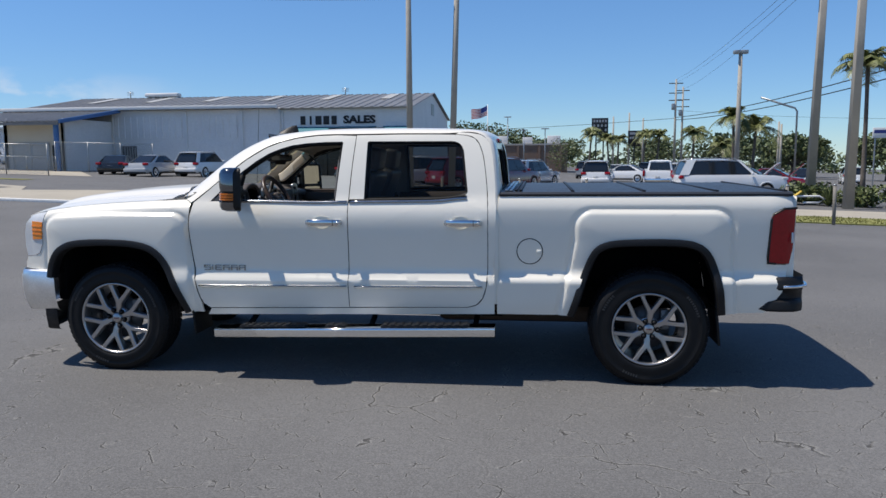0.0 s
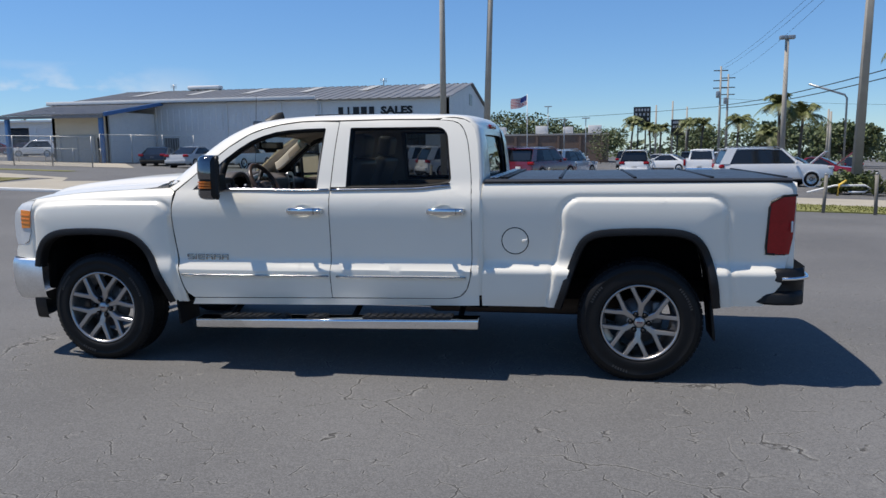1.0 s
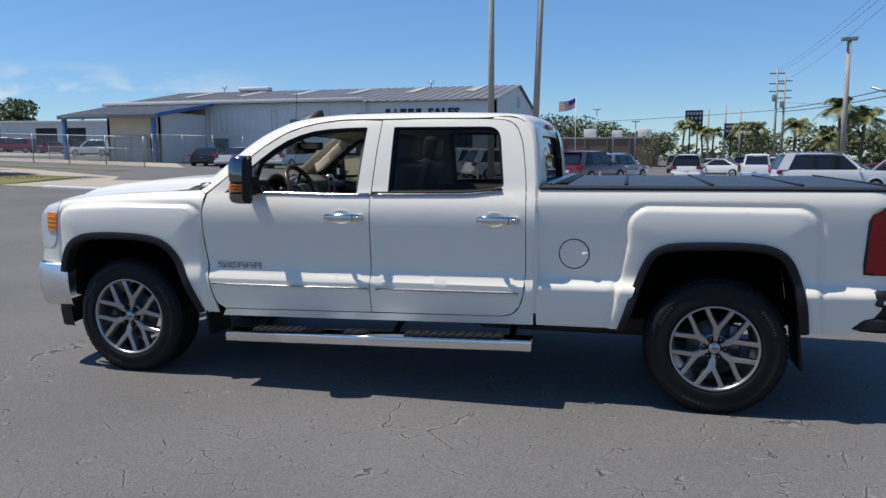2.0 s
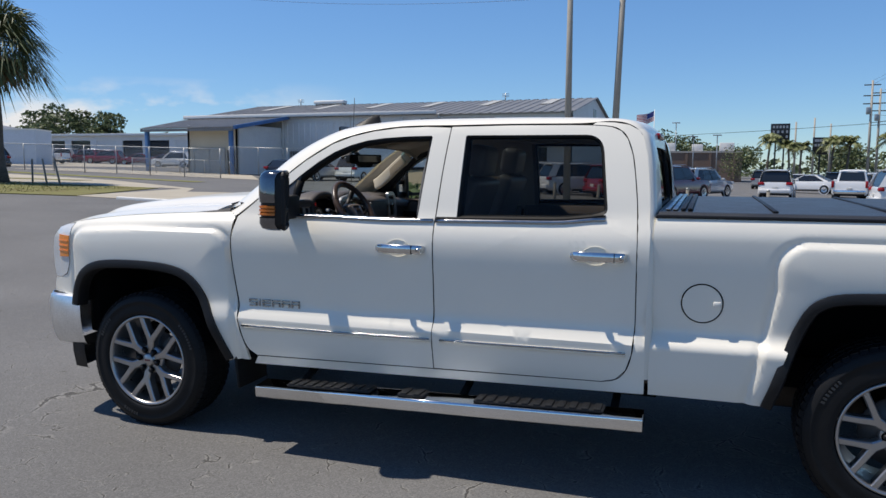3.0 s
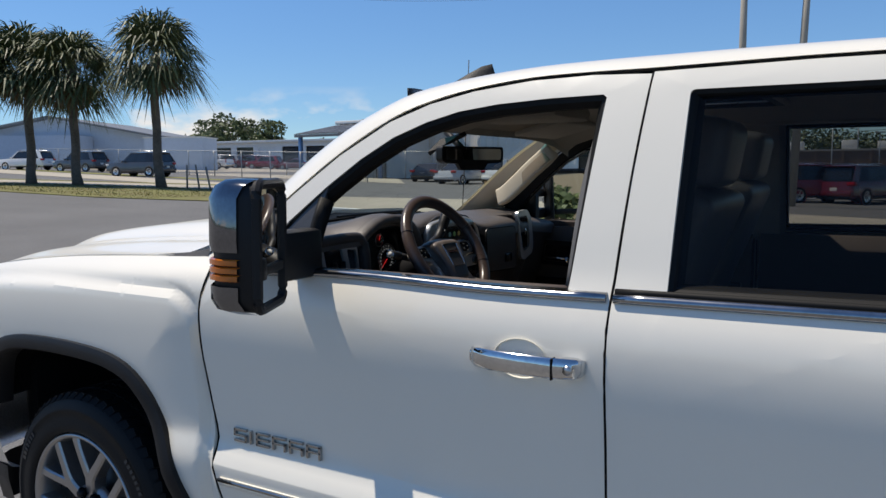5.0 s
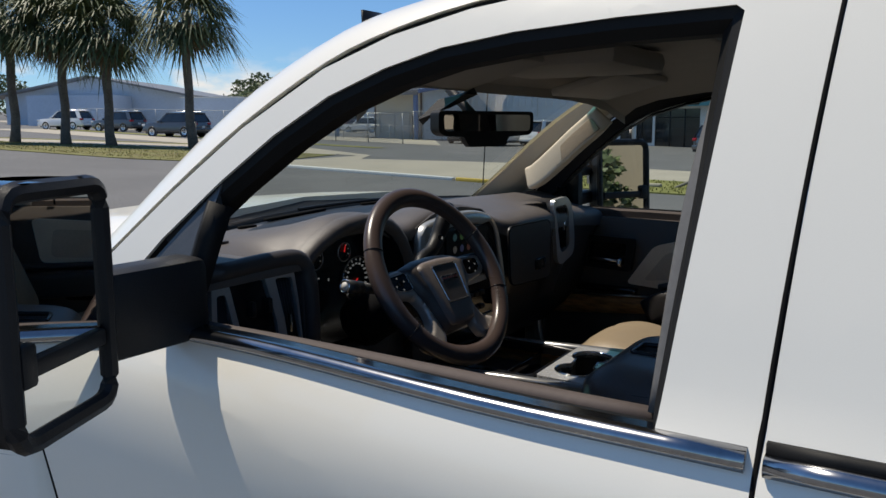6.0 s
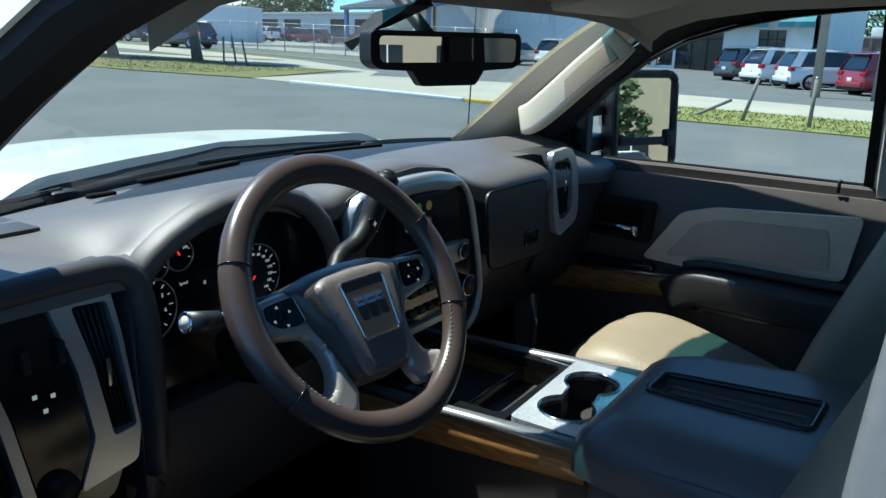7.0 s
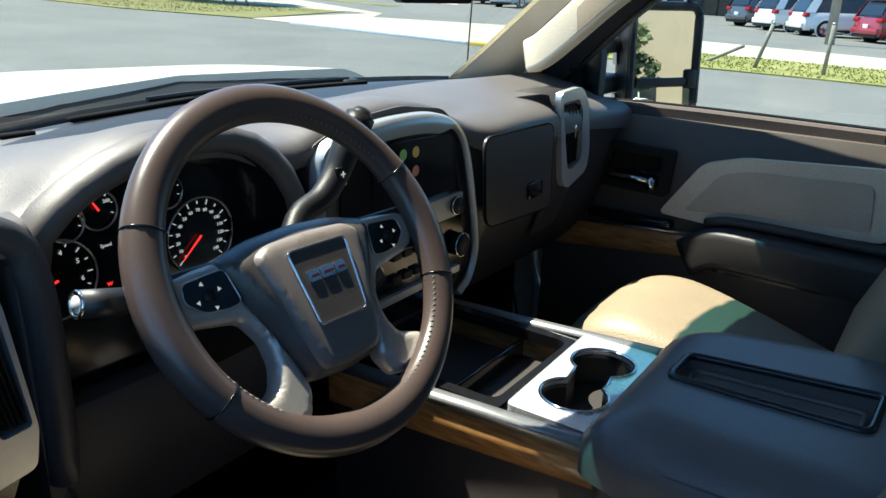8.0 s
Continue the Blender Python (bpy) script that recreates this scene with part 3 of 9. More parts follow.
def roof():
    bm = bmesh.new()
    edge = spline(TOPEDGE[5:], 3)
    rows = []
    for p in edge:
        row = []
        for k in range(17):
            t = k / 16
            w = 1 - (2 * t - 1) ** 2
            front = smoothstep((-0.45 - p.x) / 0.4)
            row.append(Vector((p.x - 0.16 * front * w - FAR_PILLAR * t * smoothstep((-.45 - p.x) / .3), p.y + .006 + (2.018 - 2 * p.y) * t, p.z - .005 + 0.022 * (1 - (2 * t - 1) ** 4) - 0.01 * front * w)))
        rows.append(row)
    last = rows[-1]
    for dx, dz in ((.004, -.03), (.008, -.06)):
        rows.append([p + Vector((dx, 0, dz)) for p in last])
    loft(bm, rows)
    bmesh.ops.recalc_face_normals(bm, faces=bm.faces)
    cut_sunroof(bm)
    thicken(bm, 0.012)
    part("roof_panel", bm, PAINT, truck)
    # rear corner caps of the cab, beside the rear window
    for flip in (False, True):
        bm = bmesh.new()
        rows = []
        for xe, z in ((.886, .55), (.889, .70), (.892, .9), (.895, 1.1), (.896, 1.25), (.891, 1.34), (.884, 1.44), (.876, 1.52), (.868, 1.58), (.858, 1.625), (.848, 1.66), (.836, 1.69), (.815, 1.712)):
            y0 = cab_skin(xe, z)
            row = [Vector((xe - .004, y0 - .001, z)), Vector((xe + .012, y0 + .006, z)), Vector((xe + .022, y0 + .02, z)), Vector((xe + .027, y0 + .05, z)), Vector((xe + .028, .42, z))]
            rows.append([other(p) if flip else p for p in row])
        loft(bm, rows)
        bmesh.ops.recalc_face_normals(bm, faces=bm.faces)
        part("cab_corner", bm, PAINT, truck)
    bm = flat([rounded([(.33, 1.20), (1.70, 1.20), (1.66, 1.72), (.37, 1.72)], .05), rounded([(.40, 1.32), (1.63, 1.32), (1.58, 1.67), (.45, 1.67)], .07)], .2)
    for v in bm.verts:
        v.co = Vector((.905 - .32 * max(0, v.co.y - 1.25) ** 2, v.co.x, v.co.y))
    part("cab_back", bm, PAINT, truck)
    bm = flat([[(.08, .55), (1.95, .55), (1.95, 1.21), (.08, 1.21)]], .3)
    for v in bm.verts:
        v.co = Vector((.899, v.co.x, v.co.y))
    part("cab_back_lower", bm, PAINT, truck)
    bm = flat([rounded([(.40, 1.32), (1.63, 1.32), (1.58, 1.67), (.45, 1.67)], .07)], .15)
    for v in bm.verts:
        v.co = Vector((.895 - .32 * max(0, v.co.y - 1.25) ** 2, v.co.x, v.co.y))
    ob = part("rear_window", bm, glass("rear_glass", (0.75, 0.75, 0.73)), truck, "lightly tinted glass")
    ob.visible_shadow = False
    bm = bmesh.new()
    lp = rounded([(.40, 1.32), (1.63, 1.32), (1.58, 1.67), (.45, 1.67)], .07)
    tube(bm, [(.895 - .32 * max(0, z - 1.25) ** 2, y, z) for y, z in lp], .014, 8, closed=True)
    part("rear_window_seal", bm, RUBBER, truck)
    # high brake lamp above the rear window
    part("brake_lamp", boxes(((.862, 1.015, 1.700), (.03, .36, .03), .008)), REDLENS, truck)


roof()


def fin():
    """Shark-fin aerial on the roof."""
    bm = bmesh.new()
    rows = []
    for t, h, w in ((0, .012, .030), (.2, .03, .028), (.45, .052, .023), (.7, .072, .017), (.92, .078, .010), (1.0, .03, .008)):
        x = -.80 + .15 * t
        rows.append([Vector((x, .52 - w, 1.762)), Vector((x, .52 - w * .5, 1.762 + h * .6)), Vector((x, .52, 1.767 + h * .75)), Vector((x, .52 + w * .5, 1.762 + h * .6)), Vector((x, .52 + w, 1.762))])
    loft(bm, rows)
    bmesh.ops.recalc_face_normals(bm, faces=bm.faces)
    part("roof_aerial", bm, BLACK, truck)


fin()


def hood_z(x, y):
    e = hood_edge(x)
    c = 1 - abs(y - 1.015) / .90
    up = smoothstep(c / .2) * .022 + .030 * c
    dome = smoothstep((.60 - abs(y - 1.015)) / .16) * .040 * smoothstep((x + 2.86) / .3)
    return e + up + dome


def hood():
    pts = [(-2.80, .66), (-2.775, .36), (-2.70, .205), (-2.57, .135), (-2.43, .116), (-2.3, .110), (-2.2, .108), (-1.9, .108), (-1.55, .108), (-1.52, .13), (-1.50, .40), (-1.56, .75), (-1.58, 1.015)]
    lp = [(-2.81, 1.015)] + pts + [(x, 2.03 - y) for x, y in pts[-2::-1]]
    # the rear edge runs along the foot of the windscreen
    lp = [(x - FAR_PILLAR * (y - .13) / 1.77 if x > -1.6 and .12 < y < 1.92 else x, y) for x, y in lp]
    bm = flat([lp], .03)
    for v in bm.verts:
        v.co = Vector((v.co.x, v.co.y, hood_z(v.co.x, v.co.y)))
    bmesh.ops.recalc_face_normals(bm, faces=bm.faces)
    if sum(f.normal.z for f in bm.faces) < 0:
        bmesh.ops.reverse_faces(bm, faces=bm.faces)
    rim_wall(bm, (0, 0, -.02))
    part("hood", bm, PAINT, truck)
    # black cowl grille under the windscreen
    bm = bmesh.new()
    rows = []
    for k in range(21):
        t = k / 20
        y = .13 + 1.77 * t
        b = 1 - (2 * t - 1) ** 2
        f = FAR_PILLAR * t
        rows.append([Vector((-1.50 - .09 * b - f, y, hood_z(-1.5, y) - .012)), Vector((-1.42 - .09 * b - f, y, 1.285 + .028 * b)), Vector((-1.35 - .10 * b - f, y, 1.30 + .035 * b)), Vector((-1.26 - .10 * b - f * .5, y, 1.315 + .03 * b)), Vector((-1.22, y, 1.300 + .03 * b))])
    loft(bm, rows)
    part("cowl", bm, BLACK, truck)
    for y0, y1, dz in ((.55, .14, .02), (1.35, .85, .02)):
        bm = bmesh.new()
        path = [(-1.40 - .10 * (1 - (2 * (y - .13) / 1.77 - 1) ** 2), y, 1.318 + .03 * (1 - (2 * (y - .13) / 1.77 - 1) ** 2)) for y in np.linspace(y0, y1, 9)]
        tube(bm, path, .005, 6)
        box(bm, (path[0][0], path[0][1], path[0][2] - .012), (.035, .05, .024), .008)
        part("wiper", bm, BLACK, truck)
    # triangular plastic between hood, fender and pillar
    for flip in (False, True):
        bm = bmesh.new()
        P = [(-1.62, .112, 1.272), (-1.48, .125, 1.285), (-1.36, .16, 1.312), (-1.28, .19, 1.35), (-1.33, .12, 1.295), (-1.33, .098, 1.268), (-1.45, .095, 1.267)]
        vs = [bm.verts.new(other(p) if flip else p) for p in P]
        bm.faces.new(vs)
        bmesh.ops.triangulate(bm, faces=bm.faces)
        part("cowl_corner", bm, BLACK, truck)


hood()


def windscreen():
    bm = bmesh.new()
    lo, hi = [], []
    for k in range(19):
        t = k / 18
        b = 1 - (2 * t - 1) ** 2
        lo.append(Vector((-1.44 - .07 * b - FAR_PILLAR * t, .20 + 1.63 * t, 1.285 + .03 * b)))
        hi.append(Vector((-.80 - .135 * b - FAR_PILLAR * t, .285 + 1.46 * t, 1.722 + .022 * (1 - (2 * t - 1) ** 4))))
    rows = []
    for j in range(9):
        s = j / 8
        rows.append([lo[k].lerp(hi[k], s) + Vector((-.012, 0, .012)) * (4 * s * (1 - s)) for k in range(19)])
    loft(bm, rows)
    ob = part("windscreen", bm, CLEAR, truck, "clear curved windscreen")
    ob.visible_shadow = False
    # black border printed round the glass
    bm = bmesh.new()
    for seq in (lo, hi):
        sweep(bm, [p + Vector((.004, 0, .004)) for p in seq], [(-.002, -.02), (.002, -.02), (.002, .02), (-.002, .02)])
    part("windscreen_border", bm, BLACK, truck)
    # tinted shade band along the top
    bm = bmesh.new()
    loft(bm, [[a.lerp(b, q) + Vector((.006, 0, -.008)) for a, b in zip(hi, lo)] for q in (0, .05, .10)])
    part("shade_band", bm, glass("shade_band_glass", (.06, .20, .22)), truck, "blue-green tinted shade band")


windscreen()


def side_glass():
    """Rear door panes stand closed; the front panes differ: the driver's is wound down."""
    for flip in (False, True):
        bm = flat([WIN_R], .15)
        for v in bm.verts:
            x, z = v.co.x, v.co.y
            v.co = Vector((x, cab_skin(x, z) + .02, z))
        if flip:
            mirrored(bm)
        ob = part("window_pane", bm, TINTED, rear_doors[int(flip)], "dark privacy glass")
        ob.visible_shadow = False
    bm = flat([WIN_F], .15)
    for v in bm.verts:
        x, z = v.co.x, v.co.y
        v.co = Vector((x, cab_skin(x, z) + .02, z))
    ob = part("window_pane", mirrored(bm), CLEAR, front_doors[1], "clear glass")
    ob.visible_shadow = False
    for flip in (False, True):
        for loop, parent, w in ((WIN_F, front_doors, .012 if flip else .026), (WIN_R, rear_doors, .020)):
            bm = bmesh.new()
            line = [Vector((x, cab_skin(x, z) + .016, z)) for x, z in loop]
            mid = sum(line, Vector()) / len(line)
            inner = []
            n = len(line)
            for i, p in enumerate(line):
                d = (line[(i + 1) % n] - line[i - 1]).normalized()
                nrm = Vector((-d.z, 0, d.x))
                if nrm.dot(mid - p) < 0:
                    nrm = -nrm
                inner.append(p + nrm * w + Vector((0, .012 + .33 * nrm.z * w, 0)))
            rows = [[p + Vector((0, -.010, 0)) for p in line], [p * .5 + q * .5 + Vector((0, -.012, 0)) for p, q in zip(line, inner)], inner, [q + Vector((0, .035, 0)) for q in inner]]
            loft(bm, rows, close=loop is not WIN_F)
            bmesh.ops.recalc_face_normals(bm, faces=bm.faces)
            if flip:
                mirrored(bm)
            part("window_seal", bm, RUBBER, parent[int(flip)])
        # bright belt moulding along the sills
        for x0, x1, parent in ((-1.10, -.157, front_doors), (-.141, .69, rear_doors)):
            bm = bmesh.new()
            path = []
            for x in np.linspace(x0, x1, 14):
                z = 1.259 + .011 * (x + .2) + .012 * smoothstep((-.35 - x) / .5) + (.018 * smoothstep((x - .45) / .25))
                path.append((x, cab_skin(x, z) - .002, z))
            sweep(bm, path, [(-.020, -.002), (.006, -.004), (.0095, .004), (.005, .013), (-.020, .017)])
            if flip:
                mirrored(bm)
            part("belt_moulding", bm, mat_cache("belt_chrome", (.36, .36, .37), .16, 1.0), parent[int(flip)], "chrome window-sill moulding")
            if x0 > -.2:
                bm = bmesh.new()
                sweep(bm, [(x, y + .010, z + .018) for x, y, z in path], [(-.006, -.006), (.006, -.006), (.004, .006), (-.006, .006)])
                if flip:
                    mirrored(bm)
                part("sill_seal", bm, RUBBER, parent[int(flip)])
            else:
                bm = bmesh.new()
                sweep(bm, [(x, .060, z + .010) for x, y, z in path if x > -1.0], [(-.006, -.006), (.006, -.006), (.006, .005), (-.006, .005)])
                if flip:
                    mirrored(bm)
                part("sill_seal", bm, RUBBER, parent[int(flip)])
        # dark plastic triangle at the foot of the pillar
        bm = flat([[(-1.16, 1.272), (-.942, 1.484), (-.965, 1.40), (-.985, 1.272)] if not flip else [(-1.165, 1.272), (-1.10, 1.34), (-1.115, 1.272)]], .1)
        for v in bm.verts:
            x, z = v.co.x, v.co.y
            v.co = Vector((x, cab_skin(x, z) + .006, z))
        rim_wall(bm, (0, .03, 0))
        if flip:
            mirrored(bm)
        # driver's panel: grazing sheen put into the colour, greyer than the black plastic
        part("mirror_mount", bm, mat_cache("sail_panel_sheen", (.06, .06, .062), .36) if not flip else BLACK, front_doors[int(flip)])
        bm = bmesh.new()
        line = [Vector((x, cab_skin(x, z) + .02, z)) for x, z in (((-.955, 1.452), (-.965, 1.40), (-.978, 1.33), (-.988, 1.27)) if not flip else ((-1.105, 1.35), (-1.11, 1.32), (-1.115, 1.27)))]
        sweep(bm, line, [(-.02, -.018), (.012, -.018), (.016, 0), (.012, .018), (-.02, .018)])
        if flip:
            mirrored(bm)
        part("window_channel", bm, RUBBER, front_doors[int(flip)])
        # inner sill strip of brown-black felt
        bm = bmesh.new()
        sweep(bm, [(x, .078 + .018 * smoothstep((x + .95) / .6), 1.262 + .011 * (x + .2) + .010 * smoothstep((-.35 - x) / .5)) for x in np.linspace(-1.0, -.23, 8)], [(-.012, -.03), (.012, -.03), (.012, .006), (.007, .012), (-.007, .012), (-.012, .006)])
        if flip:
            mirrored(bm)
        if not flip:
            # rear run of the open window: rubber coloured pale grey as if lit
            ch = bmesh.new()
            sweep(ch, spline([(x + .014, cab_skin(x, z) + .052, z) for x, z in ((-.262, 1.27), (-.258, 1.40), (-.250, 1.50), (-.236, 1.60), (-.224, 1.685))], 4), rounded([(-.013, -.022), (.013, -.022), (.013, .022), (-.013, .022)], .006))
            part("rear_window_run", ch, mat_cache("lit_window_run", (.11, .108, .105), .55), front_doors[0])
        part("sill_strip", bm, mat_cache("brown_felt", (.075, .058, .052), .8), front_doors[int(flip)])


side_glass()


def handles():
    for flip in (False, True):
        for x0, parent in ((-.449, front_doors), (.540, rear_doors)):
            z0 = 1.122
            bm = bmesh.new()
            rows = []
            for dx, y, hh, d in ((.0, .004, .014, .012), (.004, -.010, .019, .016), (.02, -.026, .0215, .016), (.06, -.036, .0225, .015), (.13, -.040, .0225, .015), (.20, -.037, .0225, .017), (.245, -.026, .021, .02), (.258, -.010, .018, .016), (.261, .006, .013, .012)):
                rows.append([Vector((x0 + dx, y + d * .5 * math.cos(a) - .0, z0 + hh * math.sin(a))) for a in np.linspace(0, 2 * math.pi, 13)[:-1]])
            loft(bm, rows, close=True)
            box(bm, (x0 + .232, -.002, z0), (.05, .05, .036), .012)
            box(bm, (x0 + .012, .0, z0), (.026, .04, .030), .008)
            bmesh.ops.recalc_face_normals(bm, faces=bm.faces)
            if flip:
                mirrored(bm)
            h = part("door_handle", bm, mat_cache("handle_chrome", (.66, .66, .66), .09, 1.0), parent[int(flip)], "thick chrome pull handle")
            # rounded finger recess behind the bar
            bm = bmesh.new()
            rows = []
            for q, dy in ((1.0, -.0015), (.97, .004), (.85, .014), (.55, .022), (.0, .024)):
                rows.append([Vector((x0 + .115 + q * .062 * math.cos(a), cab_skin(x0 + .1, z0 + q * .043 * math.sin(a)) + dy - .004, z0 + .002 + q * .043 * math.sin(a))) for a in np.linspace(0, 2 * math.pi, 25)[:-1]])
            loft(bm, rows, close=True)
            if flip:
                mirrored(bm)
            part("handle_recess", bm, PAINT, h)
            bm = bmesh.new()
            cyl(bm, (x0 + .236, -.034, z0), (x0 + .236, -.0395, z0), .010, n=14)
            if flip:
                mirrored(bm)
            part("lock", bm, STEEL, h)
            bm = boxes(((x0 + .205, -.037, z0), (.003, .022, .044), 0))
            if flip:
                mirrored(bm)
            part("handle_joint", bm, DARKGAP, h)
        # body-side moulding with a bright insert
        for x0, x1, parent in ((-1.270, -.165, front_doors), (-.11, .80, rear_doors)):
            bm = bmesh.new()
            sweep(bm, [(x, cab_skin(x, .652 + .008 * (x + 1.25)) - .004, .652 + .008 * (x + 1.25)) for x in np.linspace(x0, x1, 12)], [(-.006, -.012), (.006, -.009), (.008, .004), (.002, .012), (-.006, .012)])
            if flip:
                mirrored(bm)
            mo = part("side_moulding", bm, PAINT, parent[int(flip)])
            bm = bmesh.new()
            sweep(bm, [(x, cab_skin(x, .660 + .008 * (x + 1.25)) - .0105, .660 + .008 * (x + 1.25)) for x in np.linspace(x0, x1, 12)], [(-.004, -.005), (.004, -.005), (.004, .004), (-.004, .004)])
            if flip:
                mirrored(bm)
            part("bright_strip", bm, mat_cache("dark_chrome", (.38, .38, .38), .16, 1.0), mo)
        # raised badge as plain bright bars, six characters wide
        x = -1.237
        for k in range(6):
            bm = bmesh.new()
            z = .787
            y = cab_skin(x, z) - .004
            w = .012 if k == 1 else .049
            st = .0075
            if k != 1:
                box(bm, (x + w / 2, y, z + .016), (w, .012, st), .001)
                box(bm, (x + w / 2, y, z), (w, .012, st * .8), .001)
            if k in (0, 2):
                box(bm, (x + w / 2, y, z - .016), (w, .012, st), .001)
            if k == 0:
                box(bm, (x + st / 2, y, z + .008), (st, .012, .020), .001)
                box(bm, (x + w - st / 2, y, z - .008), (st, .012, .020), .001)
            else:
                box(bm, (x + st / 2, y, z), (st, .012, .039), .001)
            if k in (3, 4, 5):
                box(bm, (x + w - st / 2, y, z - (.008 if k < 5 else 0)), (st, .012, .022 if k < 5 else .039), .001)
            x += w + .0115
            if flip:
                mirrored(bm)
            part("badge_bar", bm, mat_cache("dark_chrome", (.38, .38, .38), .16, 1.0), front_doors[int(flip)], "raised chrome badge piece")
        # fuel door (driver's side only)
        if not flip:
            bm = flat([[(1.128 + .085 * math.cos(a), .923 + .086 * math.sin(a)) for a in np.linspace(0, 2 * math.pi, 41)[:-1]]], .05)
            for v in bm.verts:
                x, z = v.co.x, v.co.y
                v.co = Vector((x, bed_skin(x, z) - .004, z))
            rim_wall(bm, (0, .006, 0))
            fd = part("fuel_door", bm, PAINT, truck)
            bm = bmesh.new()
            tube(bm, [(1.128 + .0885 * math.cos(a), bed_skin(1.128 + .0885 * math.cos(a), .923 + .0895 * math.sin(a)) - .0005, .923 + .0895 * math.sin(a)) for a in np.linspace(0, 2 * math.pi, 49)[:-1]], .0032, 6, closed=True)
            part("fuel_door_gap", bm, DARKGAP, fd)
            bm = boxes(((1.192, bed_skin(1.19, .923) - .008, .923), (.034, .012, .026), .005))
            part("finger_tab", bm, PAINT, fd)


handles()


def arch_trims():
    """Black flares round the wheel arches, the inner liners and the mud flaps."""
    for flip in (False, True):
        for arch, skin, cx in ((ARCH_F, fender_skin, -1.943), (ARCH_R, bed_skin, 1.943)):
            line = spline([(x, skin(x, z), z) for x, z in arch], 3)
            rows = []
            n = len(line)
            for i, p in enumerate(line):
                d = (line[min(i + 1, n - 1)] - line[max(0, i - 1)]).normalized()
                nrm = Vector((-d.z, 0, d.x))
                if nrm.dot(Vector((cx, 0, .45)) - p) < 0:
                    nrm = -nrm
                yo = p.y - .012
                row = [Vector((p.x, p.y + .012, p.z)) - nrm * .014, Vector((p.x, yo - .004, p.z)) - nrm * .016, Vector((p.x, yo - .012, p.z)), Vector((p.x, yo - .008, p.z)) + nrm * .028, Vector((p.x, yo + .006, p.z)) + nrm * .036, Vector((p.x, yo + .07, p.z)) + nrm * .036]
                rows.append([other(q) if flip else q for q in row])
            bm = bmesh.new()
            loft(bm, rows)
            bmesh.ops.recalc_face_normals(bm, faces=bm.faces)
            part("arch_flare", bm, BLACK, truck)
            bm = bmesh.new()
            rows = []
            for p in line:
                q0 = Vector((p.x, p.y + .02, p.z))
                q1 = Vector((p.x, .62, p.z + .03))
                rows.append([other(q) if flip else q for q in (q0, q1)])
            vs = loft(bm, rows)
            part("arch_liner", bm, DARKGAP, truck)
            bm = flat([[(p.x, p.z + .03) for p in line[::3]]], 0)
            for v in bm.verts:
                v.co = Vector((v.co.x, .62, v.co.y))
            if flip:
                mirrored(bm)
            part("well_wall", bm, DARKGAP, truck)
        for x, z0, z1, y0 in ((-1.335, .285, .50, .03), (2.40, .285, .54, .03)):
            bm = bmesh.new()
            box(bm, (x, y0 + .15, (z0 + z1) / 2), (.018, .28, z1 - z0), .006, Matrix.Rotation(radians(-6), 4, "Y"))
            if flip:
                mirrored(bm)
            part("mud_flap", bm, RUBBER, truck)


arch_trims()


TYRE = mat("tyre_black", (0.008, 0.008, 0.0085), 0.55, var=0.3, spec=0.22, scale=14, bump=0.2, bscale=220)


